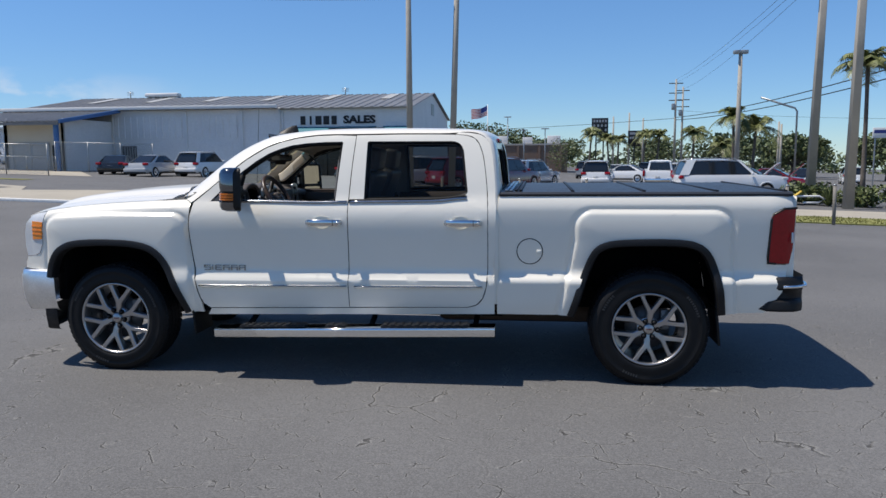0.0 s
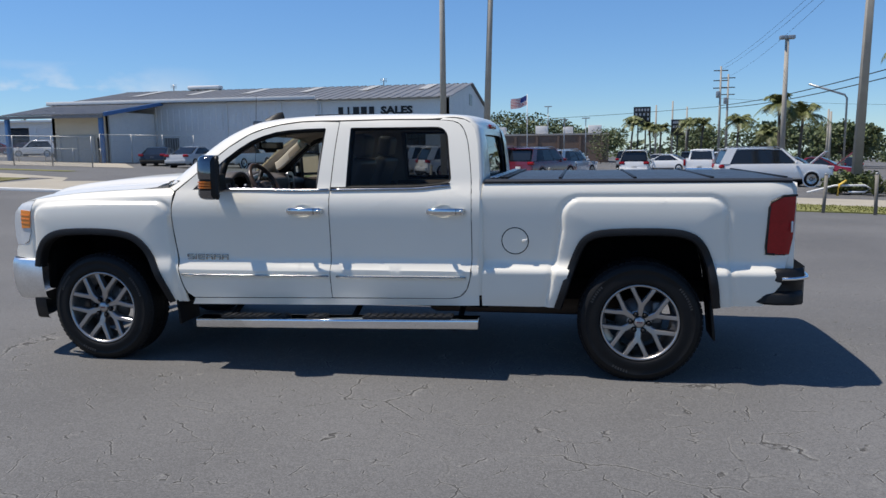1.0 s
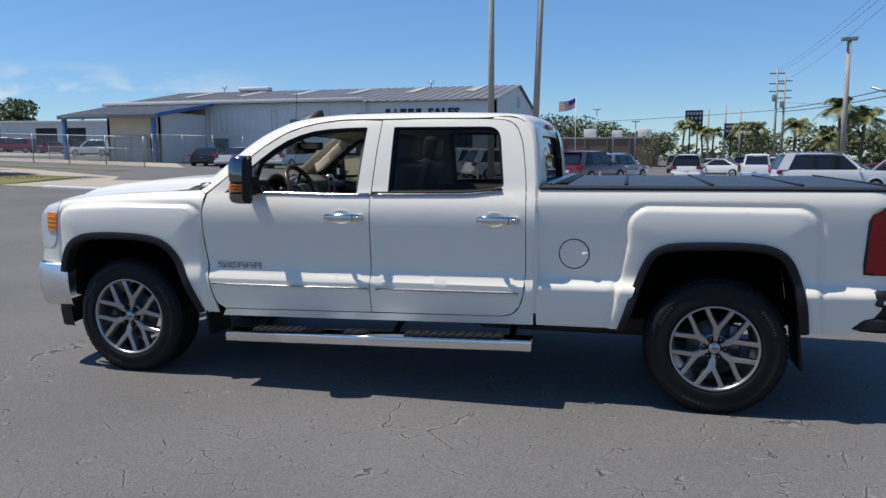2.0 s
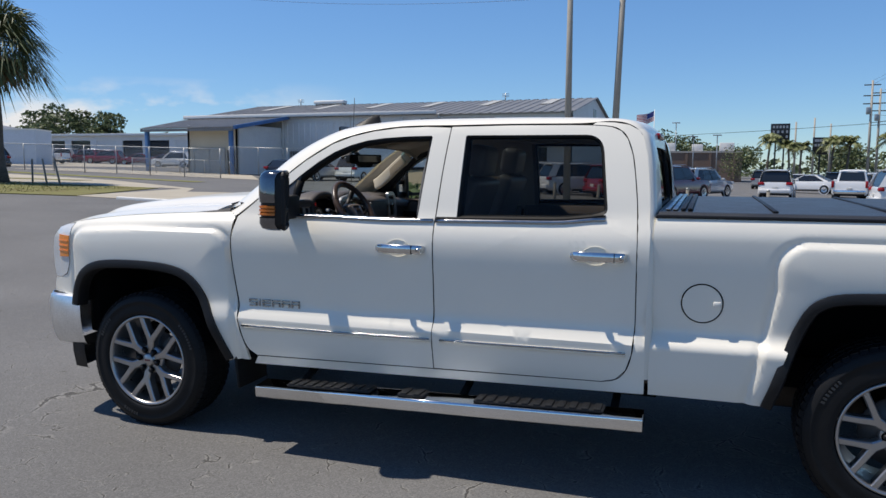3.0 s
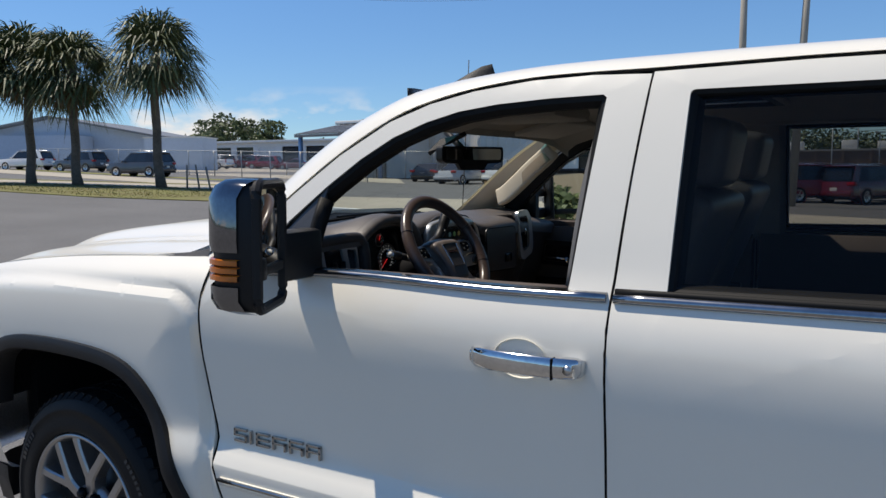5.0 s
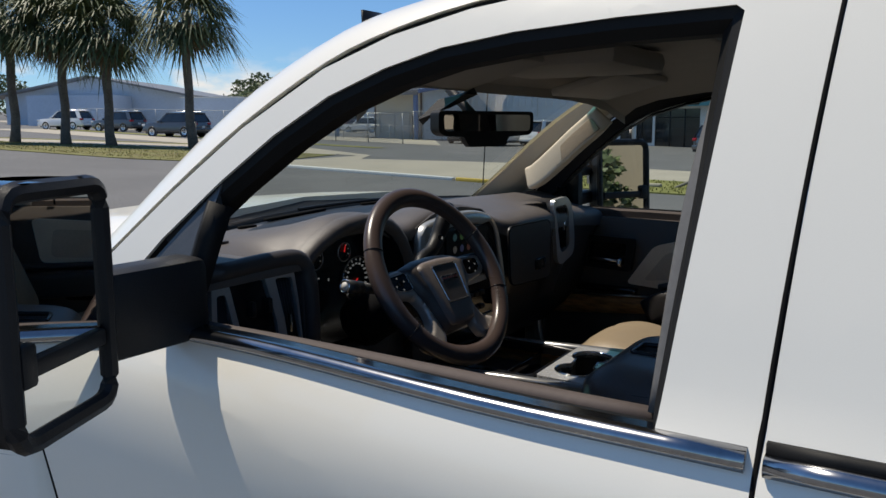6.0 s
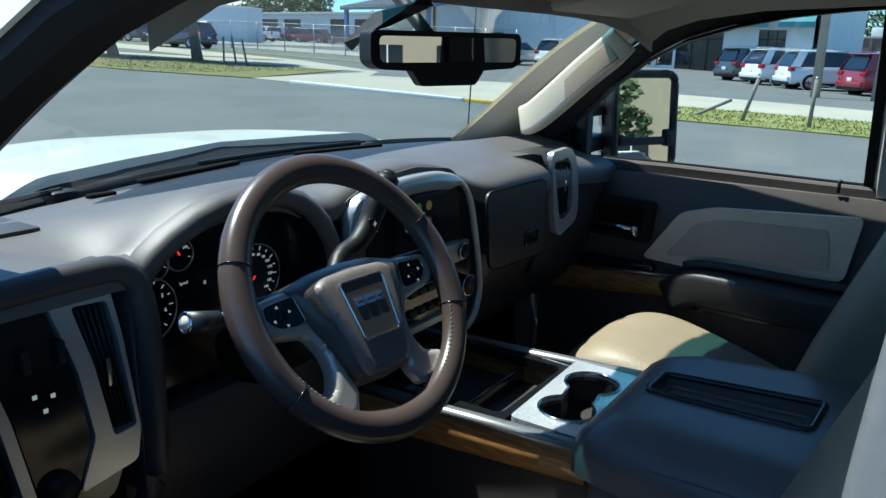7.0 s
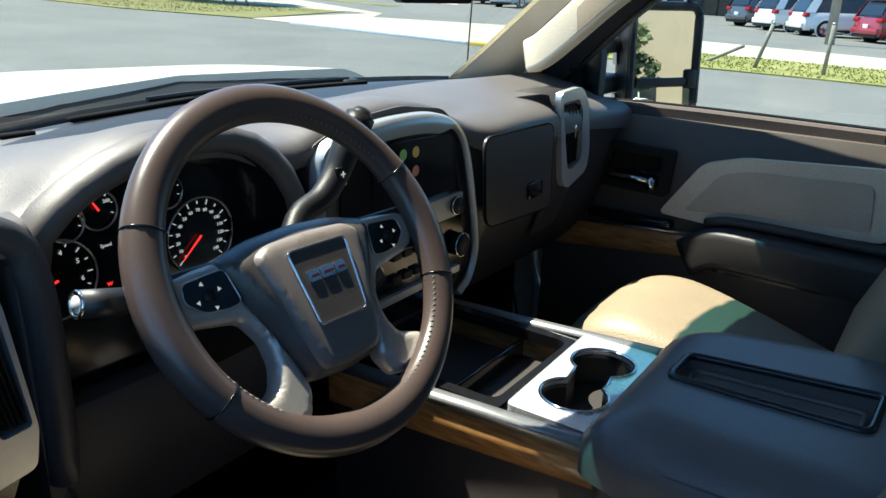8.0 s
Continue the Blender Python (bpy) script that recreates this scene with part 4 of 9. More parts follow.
def wheel(parent, x, y_out, facing, turned, size):
    """One wheel: the tyre with tread blocks, the rim with six forked spokes, hub cap and nuts. facing -1: towards the driver's side."""
    base = Matrix.Translation((x, y_out, .395)) @ Matrix.Rotation(math.pi / 2 * -facing, 4, "X")
    # local z points outwards, 0 at the sidewall's face
    w = new("wheel")
    w.parent = parent
    w.matrix_parent_inverse = parent.matrix_basis.inverted()
    w.matrix_basis = base
    bm = bmesh.new()
    prof = [(.262, -.24), (.285, -.262), (.35, -.272), (.385, -.262), (.398, -.245), (.3995, -.20), (.400, -.14), (.3995, -.08), (.398, -.040), (.388, -.018), (.372, -.006), (.355, .001), (.348, .0035), (.345, .001), (.325, .004), (.312, .006), (.302, .006), (.296, .003), (.290, -.002), (.286, -.008), (.284, -.016)]
    lathe(bm, prof, Matrix(), 96)
    for v in bm.verts:
        r = v.co.xy.length
        if r < .345:
            v.co.xy *= size + (1 - size) * smoothstep((r - .29) / .055)
    tyre = part("tyre", bm, TYRE, w, world_space=False)

    def fit_rim(name, bm, material, parent, **kw):
        for v in bm.verts:
            v.co.xy *= size
        return part(name, bm, material, parent, world_space=False, **kw)
    bm = bmesh.new()
    for k in range(64):
        a = 2 * math.pi * k / 64
        for j, (h, wd) in enumerate(((-.055, .05), (-.115, .045), (-.17, .045), (-.225, .05))):
            m = Matrix.Rotation(a + (j % 2) * .049, 4, "Z") @ Matrix.Translation((.4005, 0, h)) @ Matrix.Rotation(radians(14 if j % 2 else -14), 4, "X")
            box(bm, (0, 0, 0), (.005, .031, wd), 0, m)
        m = Matrix.Rotation(a + .02, 4, "Z") @ Matrix.Translation((.391, 0, -.024)) @ Matrix.Rotation(radians(-38), 4, "Y")
        box(bm, (0, 0, 0), (.005, .030, .026), 0, m)
    part("tread", bm, TYRE, tyre, smooth=False, world_space=False)
    # raised sidewall lettering as short plain bars
    for a0, n in ((.3, 9), (2.4, 7), (4.2, 6)):
        bm = bmesh.new()
        for k in range(n):
            m = Matrix.Rotation(a0 + k * .055, 4, "Z") @ Matrix.Translation((.337, 0, .0045))
            box(bm, (0, 0, 0), (.016, .010, .002), 0, m)
        part("sidewall_mark", bm, mat_cache("sidewall_grey", (0.035, 0.035, 0.035)), tyre, smooth=False, world_space=False)
    bm = bmesh.new()
    lathe(bm, [(.284, -.016), (.285, -.004), (.281, .001), (.273, .0), (.266, -.010), (.258, -.05), (.248, -.12), (.240, -.22), (.262, -.24)], Matrix(), 72)
    rim = fit_rim("rim", bm, WHEELGREY, w)
    bm = bmesh.new()
    lathe(bm, [(.0, -.10), (.17, -.10), (.172, -.115), (.0, -.115)], Matrix(), 40)
    fit_rim("brake_disc", bm, mat_cache("brake_iron", (0.13, 0.12, 0.115), .5, .8), rim)
    fit_rim("brake_caliper", boxes(((.13, .06, -.11), (.07, .16, .06), .015)), mat_cache("caliper_grey", (0.2, 0.2, 0.2), .5, .5), rim)
    # six forked spokes, faces and sides
    for k in range(6):
        bm = bmesh.new()
        a = 2 * math.pi * k / 6 + radians(turned)
        rot = Matrix.Rotation(a, 4, "Z")

        def pt(r, ang, h):
            return rot @ Vector((r * math.cos(ang), r * math.sin(ang), h))
        def at(r, u, h):
            return rot @ Vector((r, u, h))
        rows = []
        for r, hw, h in ((.045, .024, -.026), (.075, .0235, -.022), (.10, .0235, -.018), (.125, .025, -.0155), (.145, .031, -.013)):
            rows.append([at(r, -hw, h - .05), at(r, -hw, h - .006), at(r, -hw + .007, h), at(r, hw - .007, h), at(r, hw, h - .006), at(r, hw, h - .05)])
        loft(bm, rows)
        for s in (-1, 1):
            rows = []
            for r, c, hw, h in ((.125, .006, .020, -.0155), (.15, .017, .021, -.0125), (.18, .036, .020, -.0105), (.21, .054, .019, -.009), (.24, .071, .019, -.008), (.270, .088, .022, -.010)):
                rows.append([at(r, c * s - hw, h - .05), at(r, c * s - hw, h - .006), at(r, c * s - hw + .006, h), at(r, c * s + hw - .006, h), at(r, c * s + hw, h - .006), at(r, c * s + hw, h - .05)])
            loft(bm, rows)
        bmesh.ops.recalc_face_normals(bm, faces=bm.faces)
        fit_rim("spoke", bm, WHEELGREY, rim, smooth=True, angle=25)
    bm = bmesh.new()
    lathe(bm, [(.0, -.012), (.034, -.013), (.039, -.018), (.040, -.03), (.062, -.032), (.088, -.036), (.092, -.06)], Matrix(), 40)
    cap = fit_rim("hub", bm, WHEELGREY, rim)
    bm = bmesh.new()
    for dx, wd in ((-.014, .011), (0, .012), (.014, .011)):
        box(bm, (dx, 0, -.0115), (wd, .010, .002), .001)
    fit_rim("hub_emblem", bm, mat_cache("emblem_red", (0.16, 0.015, 0.02), .3), rim)
    for k in range(6):
        a = 2 * math.pi * k / 6 + radians(turned + 30)
        bm = bmesh.new()
        lathe(bm, [(.0, .012), (.011, .011), (.0135, .006), (.014, -.03)], Matrix.Translation((.066 * math.cos(a), .066 * math.sin(a), -.014)), 10)
        fit_rim("wheel_nut", bm, BLACK, rim)
        bm = bmesh.new()
        lathe(bm, [(.0205, .0105), (.019, .004), (.0, .003)], Matrix.Translation((.066 * math.cos(a), .066 * math.sin(a), -.026)), 14)
        fit_rim("nut_recess", bm, DARKGAP, rim)
    return w


def all_wheels():
    for x, turned, size in ((-1.943, 20, .945), (1.943, 25, .89)):
        wheel(truck, x, .018, -1, turned, size)
        wheel(truck, x, 2.012, 1, turned, size)


all_wheels()


def running_boards():
    for flip in (False, True):
        bm = bmesh.new()
        p0, p1 = Vector((-1.11, -.045, .337)), Vector((.895, -.045, .384))
        sec = rounded([(-.075, -.036), (.075, -.036), (.075, .030), (-.06, .036)], .014)
        sweep(bm, [p0, p1], sec, up=(0, 0, 1))
        if flip:
            mirrored(bm)
        b = part("running_board", bm, CHROME, truck, "polished rectangular side step")
        for x0, x1 in ((-.93, -.45), (-.30, -.16), (.10, .72)):
            bm = bmesh.new()
            n = int((x1 - x0) / .052)
            box(bm, ((x0 + x1) / 2, -.05, .376 + .0234 * ((x0 + x1) / 2 + 1.11)), (x1 - x0, .10, .012), .004, Matrix.Rotation(-.0234, 4, "Y"))
            for k in range(n):
                x = x0 + (k + .5) * (x1 - x0) / n
                box(bm, (x, -.052, .384 + .0234 * (x + 1.11)), (.034, .095, .010), .004, Matrix.Rotation(radians(0), 4, "Z"))
            if flip:
                mirrored(bm)
            part("step_pad", bm, BLACK, b)
        for x in (-.9, .0, .75):
            bm = bmesh.new()
            cyl(bm, (x, .0, .36), (x, .30, .46), .02)
            if flip:
                mirrored(bm)
            part("step_bracket", bm, DARKGAP, b)


running_boards()


def mirrors():
    """Tall towing mirrors, turned to the driver: chrome cap, amber marker, two glasses, double arm."""
    for flip in (False, True):
        door = front_doors[int(flip)]
        # local x backwards out of the glass, y to the inner edge; both heads look towards the driver
        if flip:
            m = Matrix.Translation((-1.06, 2.17, 1.365)) @ Matrix.Rotation(radians(-32), 4, "Z") @ Matrix.Rotation(radians(-4), 4, "Y") @ Matrix.Diagonal((1, -1.06, 1.06, 1)) @ Matrix.Translation((0, 0, -1.365))
        else:
            m = Matrix.Translation((-.855, -.212, 1.365)) @ Matrix.Rotation(radians(25), 4, "Z") @ Matrix.Rotation(radians(1), 4, "Y") @ Matrix.Translation((0, .018, -1.365)) @ Matrix.Diagonal((1, .83, 1, 1))

        def lay(bm, name, material, parent, label=""):
            bmesh.ops.transform(bm, matrix=m, verts=bm.verts)
            bmesh.ops.recalc_face_normals(bm, faces=bm.faces)
            return part(name, bm, material, parent, label)

        def shell(levels, pts):
            bm = bmesh.new()
            rows = []
            for z, dx, hw in levels:
                rows.append([Vector((x + (dx if x < -.02 else 0), y * hw / .108, z)) for x, y in pts])
            loft(bm, rows)
            return bm, rows
        outline = [(0, -.108), (-.03, -.112), (-.07, -.104), (-.100, -.074), (-.112, -.02), (-.108, .04), (-.085, .09), (-.04, .110), (0, .108)]
        levels = [(1.222, .030, .085), (1.230, .012, .100), (1.25, .0, .108), (1.38, -.002, .110), (1.47, .0, .108), (1.495, .012, .098), (1.506, .030, .082)]
        bm, rows = shell(levels, outline)
        for r in (rows[0], rows[-1]):
            bm.faces.new([v for p in r for v in bm.verts if (v.co - p).length < 1e-7][:len(r)])
        bm.faces.new([v for p in [r[0] for r in rows] + [r[-1] for r in rows][::-1] for v in bm.verts if (v.co - p).length < 1e-7][:2 * len(rows)])
        head = lay(bm, "door_mirror", BLACK, door, "black towing mirror with chrome caps")
        cover = [(x * 1.05 - .002, y * 1.035) for x, y in outline[1:-1]]
        bm, _ = shell([(1.355, -.002, .110), (1.38, -.003, .111), (1.47, -.002, .1095), (1.497, .010, .100), (1.510, .030, .083), (1.512, .06, .05)], cover)
        lay(bm, "chrome_cap", mat_cache("smoked_chrome", (.20, .20, .21), .08, 1.0), head, "chrome mirror cap")
        bm, _ = shell([(1.218, .032, .084), (1.227, .010, .102), (1.25, -.002, .110), (1.280, -.002, .110)], cover)
        lay(bm, "lower_cap", mat_cache("smoked_chrome", (.20, .20, .21), .08, 1.0), head, "chrome lower cap")
        for z in (1.291, 1.308, 1.325):
            bm, _ = shell([(z, .004, .108), (z + .002, -.003, .1115), (z + .013, -.003, .1115), (z + .0155, .004, .108)], cover[:5])
            lay(bm, "amber_marker", mat_cache("smoked_amber", (0.50, 0.13, 0.012), .2, coat=.6), head, "ribbed amber marker lens")
        for z0, z1, r in ((1.322, 1.494, .022), (1.236, 1.298, .016)):
            bm = flat([rounded([(-.096, z0), (.100, z0), (.100, z1), (-.096, z1)], r)], 0)
            for v in bm.verts:
                v.co = Vector((.004, v.co.x, v.co.y))
            lay(bm, "mirror_glass", MIRROR, head, "mirror glass")
        bm = bmesh.new()
        tube(bm, [(.004, u, z) for u, z in rounded([(-.103, 1.227), (.106, 1.227), (.106, 1.501), (-.103, 1.501)], .03)], .012, 8, closed=True)
        lay(bm, "glass_bezel", BLACK, head)
        bm = bmesh.new()
        box(bm, (.006, -.01, 1.311), (.012, .20, .022), .004)
        box(bm, (.010, -.086, 1.318), (.016, .03, .05), .006)
        lay(bm, "glass_divider", BLACK, head)
        # two arms and the foot on the door
        ax = -.960 if not flip else -1.08
        for z, w in ((1.318, .125),) if not flip else ((1.405, .044), (1.300, .050)):
            bm = bmesh.new()
            box(bm, (ax, -.02, z), (.07, .19, w), .016)
            if flip:
                mirrored(bm)
            part("mirror_arm", bm, BLACK, head)
        bm = boxes(((ax, .050 if flip else .035, 1.335 if flip else 1.318), (.085, .05, .14) if flip else (.07, .04, .11), .02))
        if flip:
            mirrored(bm)
        part("mirror_foot", bm, BLACK, head)


mirrors()


def front_end():
    for flip in (False, True):
        fl = (lambda bm: mirrored(bm)) if flip else (lambda bm: bm)
        # headlamp and its amber corner
        def lamp(pts, dy, name, m, label):
            bm = flat([pts], .03)
            for v in bm.verts:
                x, z = v.co.x, v.co.y
                v.co = Vector((x, fender_skin(max(x, -2.62), z) - dy + 1.6 * max(0, -2.56 - x) ** 2, z))
            bmesh.ops.recalc_face_normals(bm, faces=bm.faces)
            if sum(f.normal.y for f in bm.faces) > 0:
                bmesh.ops.reverse_faces(bm, faces=bm.faces)
            rim_wall(bm, (0, .02, 0))
            return part(name, fl(bm), m, truck, label)
        h = lamp([(-2.474, 1.186), (-2.494, 1.09), (-2.509, .95), (-2.543, .882), (-2.602, .857), (-2.67, .854), (-2.685, .92), (-2.682, 1.02), (-2.66, 1.10), (-2.60, 1.160), (-2.54, 1.178)], .004, "headlamp", CLEARLENS, "clear headlamp lens")
        a = lamp([(-2.492, 1.112), (-2.508, .985), (-2.60, .98), (-2.592, 1.118)], .010, "turn_lamp", AMBER, "amber turn lens")
        for z in (1.02, 1.05, 1.08):
            lamp([(-2.500, z + .003), (-2.504, z - .003), (-2.60, z - .003), (-2.60, z + .003)], .013, "lens_rib", AMBER, "")
        # chrome bumper end and lower valance
        bm = bmesh.new()
        rows = []
        for z, o, q in ((.748, .05, .0), (.752, .034, .0), (.742, .014, .0), (.70, .0, .010), (.60, .002, .010), (.52, .014, .0), (.47, .030, -.02), (.445, .046, -.04), (.435, .08, -.06)):
            rows.append([Vector((x - q * e, y + o * (1 - e * .6), z)) for x, y, e in ((-2.415, .014, 0), (-2.52, .018, 0), (-2.62, .032, .3), (-2.69, .060, .7), (-2.735, .115, 1), (-2.77, .24, 1), (-2.81, .52, 1), (-2.84, 1.015, 1))])
        loft(bm, [[other(p) if flip else p for p in r] for r in rows])
        bmesh.ops.recalc_face_normals(bm, faces=bm.faces)
        part("front_bumper", bm, mat_cache("hazed_chrome", (.80, .81, .82), .32, 1.0), truck, "chrome front bumper")
        bm = bmesh.new()
        rows = []
        for z, i in ((.45, .03), (.40, .03), (.30, .05), (.285, .08)):
            rows.append([other(p) if flip else Vector(p) for p in ((-2.43 , .02 + i, z), (-2.53, .03 + i, z), (-2.62 + i, .12 + i, z), (-2.68 + i, .5, z), (-2.70 + i, 1.015, z))])
        loft(bm, rows)
        part("air_dam", bm, BLACK, truck)
        bm = bmesh.new()
        rows = []
        for z, k in ((.76, 0), (.85, .01), (.92, .03)):
            rows.append([other(p) if flip else Vector(p) for p in ((-2.60, .20 - k, z), (-2.68, .36, z), (-2.74, .55, z), (-2.76, 1.015, z))])
        loft(bm, rows)
        part("front_fascia", bm, PAINT, truck)
    # grille
    bm = boxes(((-2.70, 1.015, .99), (.06, 1.20, .32), .03))
    gr = part("grille", bm, BLACK, truck)
    for z in (.88, .95, 1.02, 1.09):
        part("grille_bar", boxes(((-2.735, 1.015, z), (.03, 1.12, .022), .008)), CHROME, gr)
    part("radiator_panel", boxes(((-2.45, 1.015, .80), (.08, 1.7, .60), .02)), DARKGAP, truck)


front_end()


def rear_end():
    for flip in (False, True):
        fl = (lambda bm: mirrored(bm)) if flip else (lambda bm: bm)
        bm = flat([rounded([(2.712, 1.178), (2.706, .855), (2.868, .850), (2.872, 1.228), (2.79, 1.222)], .02)], .03)
        for v in bm.verts:
            x, z = v.co.x, v.co.y
            v.co = Vector((x, bed_skin(x, z) - .006 + 3.2 * max(0, x - 2.80) ** 2, z))
        bmesh.ops.recalc_face_normals(bm, faces=bm.faces)
        if sum(f.normal.y for f in bm.faces) > 0:
            bmesh.ops.reverse_faces(bm, faces=bm.faces)
        rim_wall(bm, (0, .02, 0))
        tl = part("tail_lamp", fl(bm), REDLENS, truck, "red tail lamp")
        bm = bmesh.new()
        tube(bm, [(x, bed_skin(x, z) - .004, z) for x, z in ((2.875, 1.226), (2.79, 1.222), (2.72, 1.185), (2.711, 1.15), (2.705, .90), (2.71, .857), (2.76, .852))], .008, 6)
        part("lamp_border", fl(bm), BLACK, tl)
        part("reverse_lens", fl(boxes(((2.853, .045, 1.03), (.012, .012, .07), .003))), CLEARLENS, tl)
        # bumper corner with step
        bm = bmesh.new()
        rows = []
        for z, k in ((.765, .03), (.755, .012), (.735, .0), (.69, .0), (.66, .03), (.62, .034), (.60, .004), (.585, .0), (.545, .0), (.53, .02)):
            wide = .0 if z > .63 else -.005
            rows.append([other(p) if flip else Vector(p) for p in ((2.66 + .28 * (z - .55), .055 + k + wide, z), (2.78, .02 + k + wide, z), (2.88, .03 + k + wide, z), (2.945, .075 + k, z), (2.97, .16, z), (2.99, .5, z), (3.0, 1.015, z))])
        loft(bm, rows)
        bmesh.ops.recalc_face_normals(bm, faces=bm.faces)
        rb = part("rear_bumper", bm, BLACK, truck, "black rear step bumper")
        bm = bmesh.new()
        tube(bm, [other(p) if flip else p for p in ((2.80, .008, .703), (2.88, .012, .706), (2.955, .06, .708), (2.985, .16, .708), (3.005, .5, .708), (3.012, 1.015, .708))], .011, 8)
        part("bumper_strip", bm, CHROME, rb)
    bm = flat([rounded([(.09, .70), (1.94, .70), (1.94, 1.30), (.09, 1.30)], .03)], .3)
    for v in bm.verts:
        v.co = Vector((2.88 - .05 * (abs(v.co.x - 1.015) / .93) ** 4, v.co.x, v.co.y))
    thicken(bm, .05)
    part("tailgate", bm, PAINT, truck)
    part("tailgate_handle", boxes(((2.89, 1.015, 1.12), (.03, .26, .08), .01)), BLACK, truck)
    # folding black bed cover with raised rails
    bm = bmesh.new()
    rows = []
    for x in np.linspace(.925, 2.85, 15):
        rows.append([Vector((x, .060, 1.302)), Vector((x, .058, 1.318)), Vector((x, .075, 1.330)), Vector((x, .10, 1.332)), Vector((x, 1.015, 1.336)), Vector((x, 1.93, 1.332)), Vector((x, 1.955, 1.330)), Vector((x, 1.972, 1.318)), Vector((x, 1.97, 1.302))])
    loft(bm, rows)
    bmesh.ops.recalc_face_normals(bm, faces=bm.faces)
    cover = part("bed_cover", bm, mat_cache("vinyl_black", (0.03, 0.031, 0.033), .38, bump=.3, bscale=300), truck, "black folding vinyl bed cover")
    for x in (.965, .995, 1.03, 1.06, 1.42, 1.90, 2.38, 2.82):
        bm = bmesh.new()
        box(bm, (x, 1.015, 1.342 if x < 1.1 else 1.337), (.022, 1.80, .010), .003)
        part("cover_bow", bm, STEEL if x < 1.0 else BLACK, cover)
    for y in (.068, 1.962):
        part("bed_rail_cap", boxes(((1.88, y, 1.312), (1.93, .05, .016), .005)), BLACK, truck)
    # hidden dark plates added to keep sun from leaking in beside the narrow floor
    for x0, x1 in ((.86, 1.42), (2.46, 2.84)):
        part("bed_underside", boxes((((x0 + x1) / 2, 1.015, .74), (x1 - x0, 1.76, .02), 0)), DARKGAP, truck)
    # bed front wall, floor and frame rails
    part("bed_floor", boxes(((1.88, 1.015, .86), (1.93, .76, .03), .0)), DARKGAP, truck)
    part("bed_front", boxes(((.925, 1.015, .95), (.02, 1.80, .62), .0)), PAINT, truck)
    for y in (.58, 1.45):
        part("frame_rail", boxes(((.0, y, .52), (5.0, .09, .16), .01)), DARKGAP, truck)
    part("cab_floor", boxes(((-.22, 1.015, .47), (2.32, 1.84, .03), .0)), DARKGAP, truck)
    part("firewall", boxes(((-1.36, 1.015, .85), (.03, 1.80, .80), .0)), DARKGAP, truck)
    for x in (-1.943, 1.943):
        bm = bmesh.new()
        cyl(bm, (x, .25, .395), (x, 1.78, .395), .05)
        lathe(bm, [(.0, -.16), (.12, -.13), (.16, 0), (.12, .13), (0, .16)], Matrix.Translation((x, 1.015, .395)), 20)
        part("axle", bm, DARKGAP, truck)
    part("exhaust_pipe", boxes(((1.2, .75, .36), (1.6, .18, .15), .06)), mat_cache("rusty_steel", (0.1, 0.07, 0.05), .7, .5), truck)
    part("hitch_receiver", boxes(((2.85, 1.015, .47), (.25, .08, .08), .01)), DARKGAP, truck)


rear_end()


# ---- pickup truck, inside ----
DASH = mat("brown_black_dash", (0.090, 0.080, 0.076), 0.46, var=0.12, scale=5, bump=0.18, bscale=700)
DASH2 = mat("dark_cocoa_vinyl", (0.044, 0.038, 0.037), 0.45, var=0.15, scale=5, bump=0.15, bscale=700)
LOWDASH = mat("black_lower_dash", (0.042, 0.039, 0.039), 0.40, var=0.15, scale=5, bump=0.15, bscale=700)
DOORTRIM = mat("cocoa_door_trim", (0.085, 0.071, 0.062), 0.5, var=0.12, scale=5, bump=0.15, bscale=700)
LEATHER = mat("black_leather", (0.180, 0.160, 0.150), 0.34, var=0.12, scale=7, bump=0.15, bscale=520)
RIMLEATHER = mat("worn_brown_leather", (0.066, 0.047, 0.042), 0.30, var=0.2, scale=9, bump=0.05, bscale=900)
GRAIN = mat("grained_brown_vinyl", (0.14, 0.118, 0.108), 0.42, var=0.12, scale=9, bump=0.12, bscale=900)
SPOKE = mat("satin_taupe_spoke", (0.42, 0.385, 0.35), 0.34, 0.35, var=0.06, scale=10)
TAN = mat("tan_leather", (0.25, 0.195, 0.13), 0.5, var=0.07, scale=6, bump=0.25, bscale=260)
BEIGE = mat("beige_trim", (0.70, 0.60, 0.45), 0.6, var=0.05, scale=6, bump=0.2, bscale=300)
LINER = mat("headliner_cloth", (0.42, 0.385, 0.34), 0.9, var=0.06, scale=8, bump=0.3, bscale=400)
PIANO = mat("gloss_black", (0.008, 0.008, 0.009), 0.12, var=0.1)
CARPET = mat("black_carpet", (0.012, 0.012, 0.012), 0.95, var=0.3, scale=20, bump=0.5, bscale=250)
WALNUT = wood("open_grain_wood", (0.30, 0.14, 0.042), (0.58, 0.30, 0.11))
NEEDLE = glow("needle_red", (1.0, 0.03, 0.03), 0.45)
FIGURES = glow("dial_white", (0.8, 0.85, 0.9), 0.16)
SCREEN = mat("display_glass", (0.012, 0.013, 0.015), 0.12, var=0.1)
THREAD = mat("grey_thread", (0.17, 0.165, 0.16), 0.8)
YZ = Matrix(((0, 0, 1, 0), (1, 0, 0, 0), (0, 1, 0, 0), (0, 0, 0, 1)))  # plate in (y, z), facing +x


def facing_plate(loops, x, d, lean=0.0):
    """A plate with outlines in (y, z), its front face at x, leaning back by degrees about its foot."""
    bm = bmesh.new()
    plate(bm, loops, d, Matrix.Translation((x - d, 0, 0)) @ YZ)
    return bm


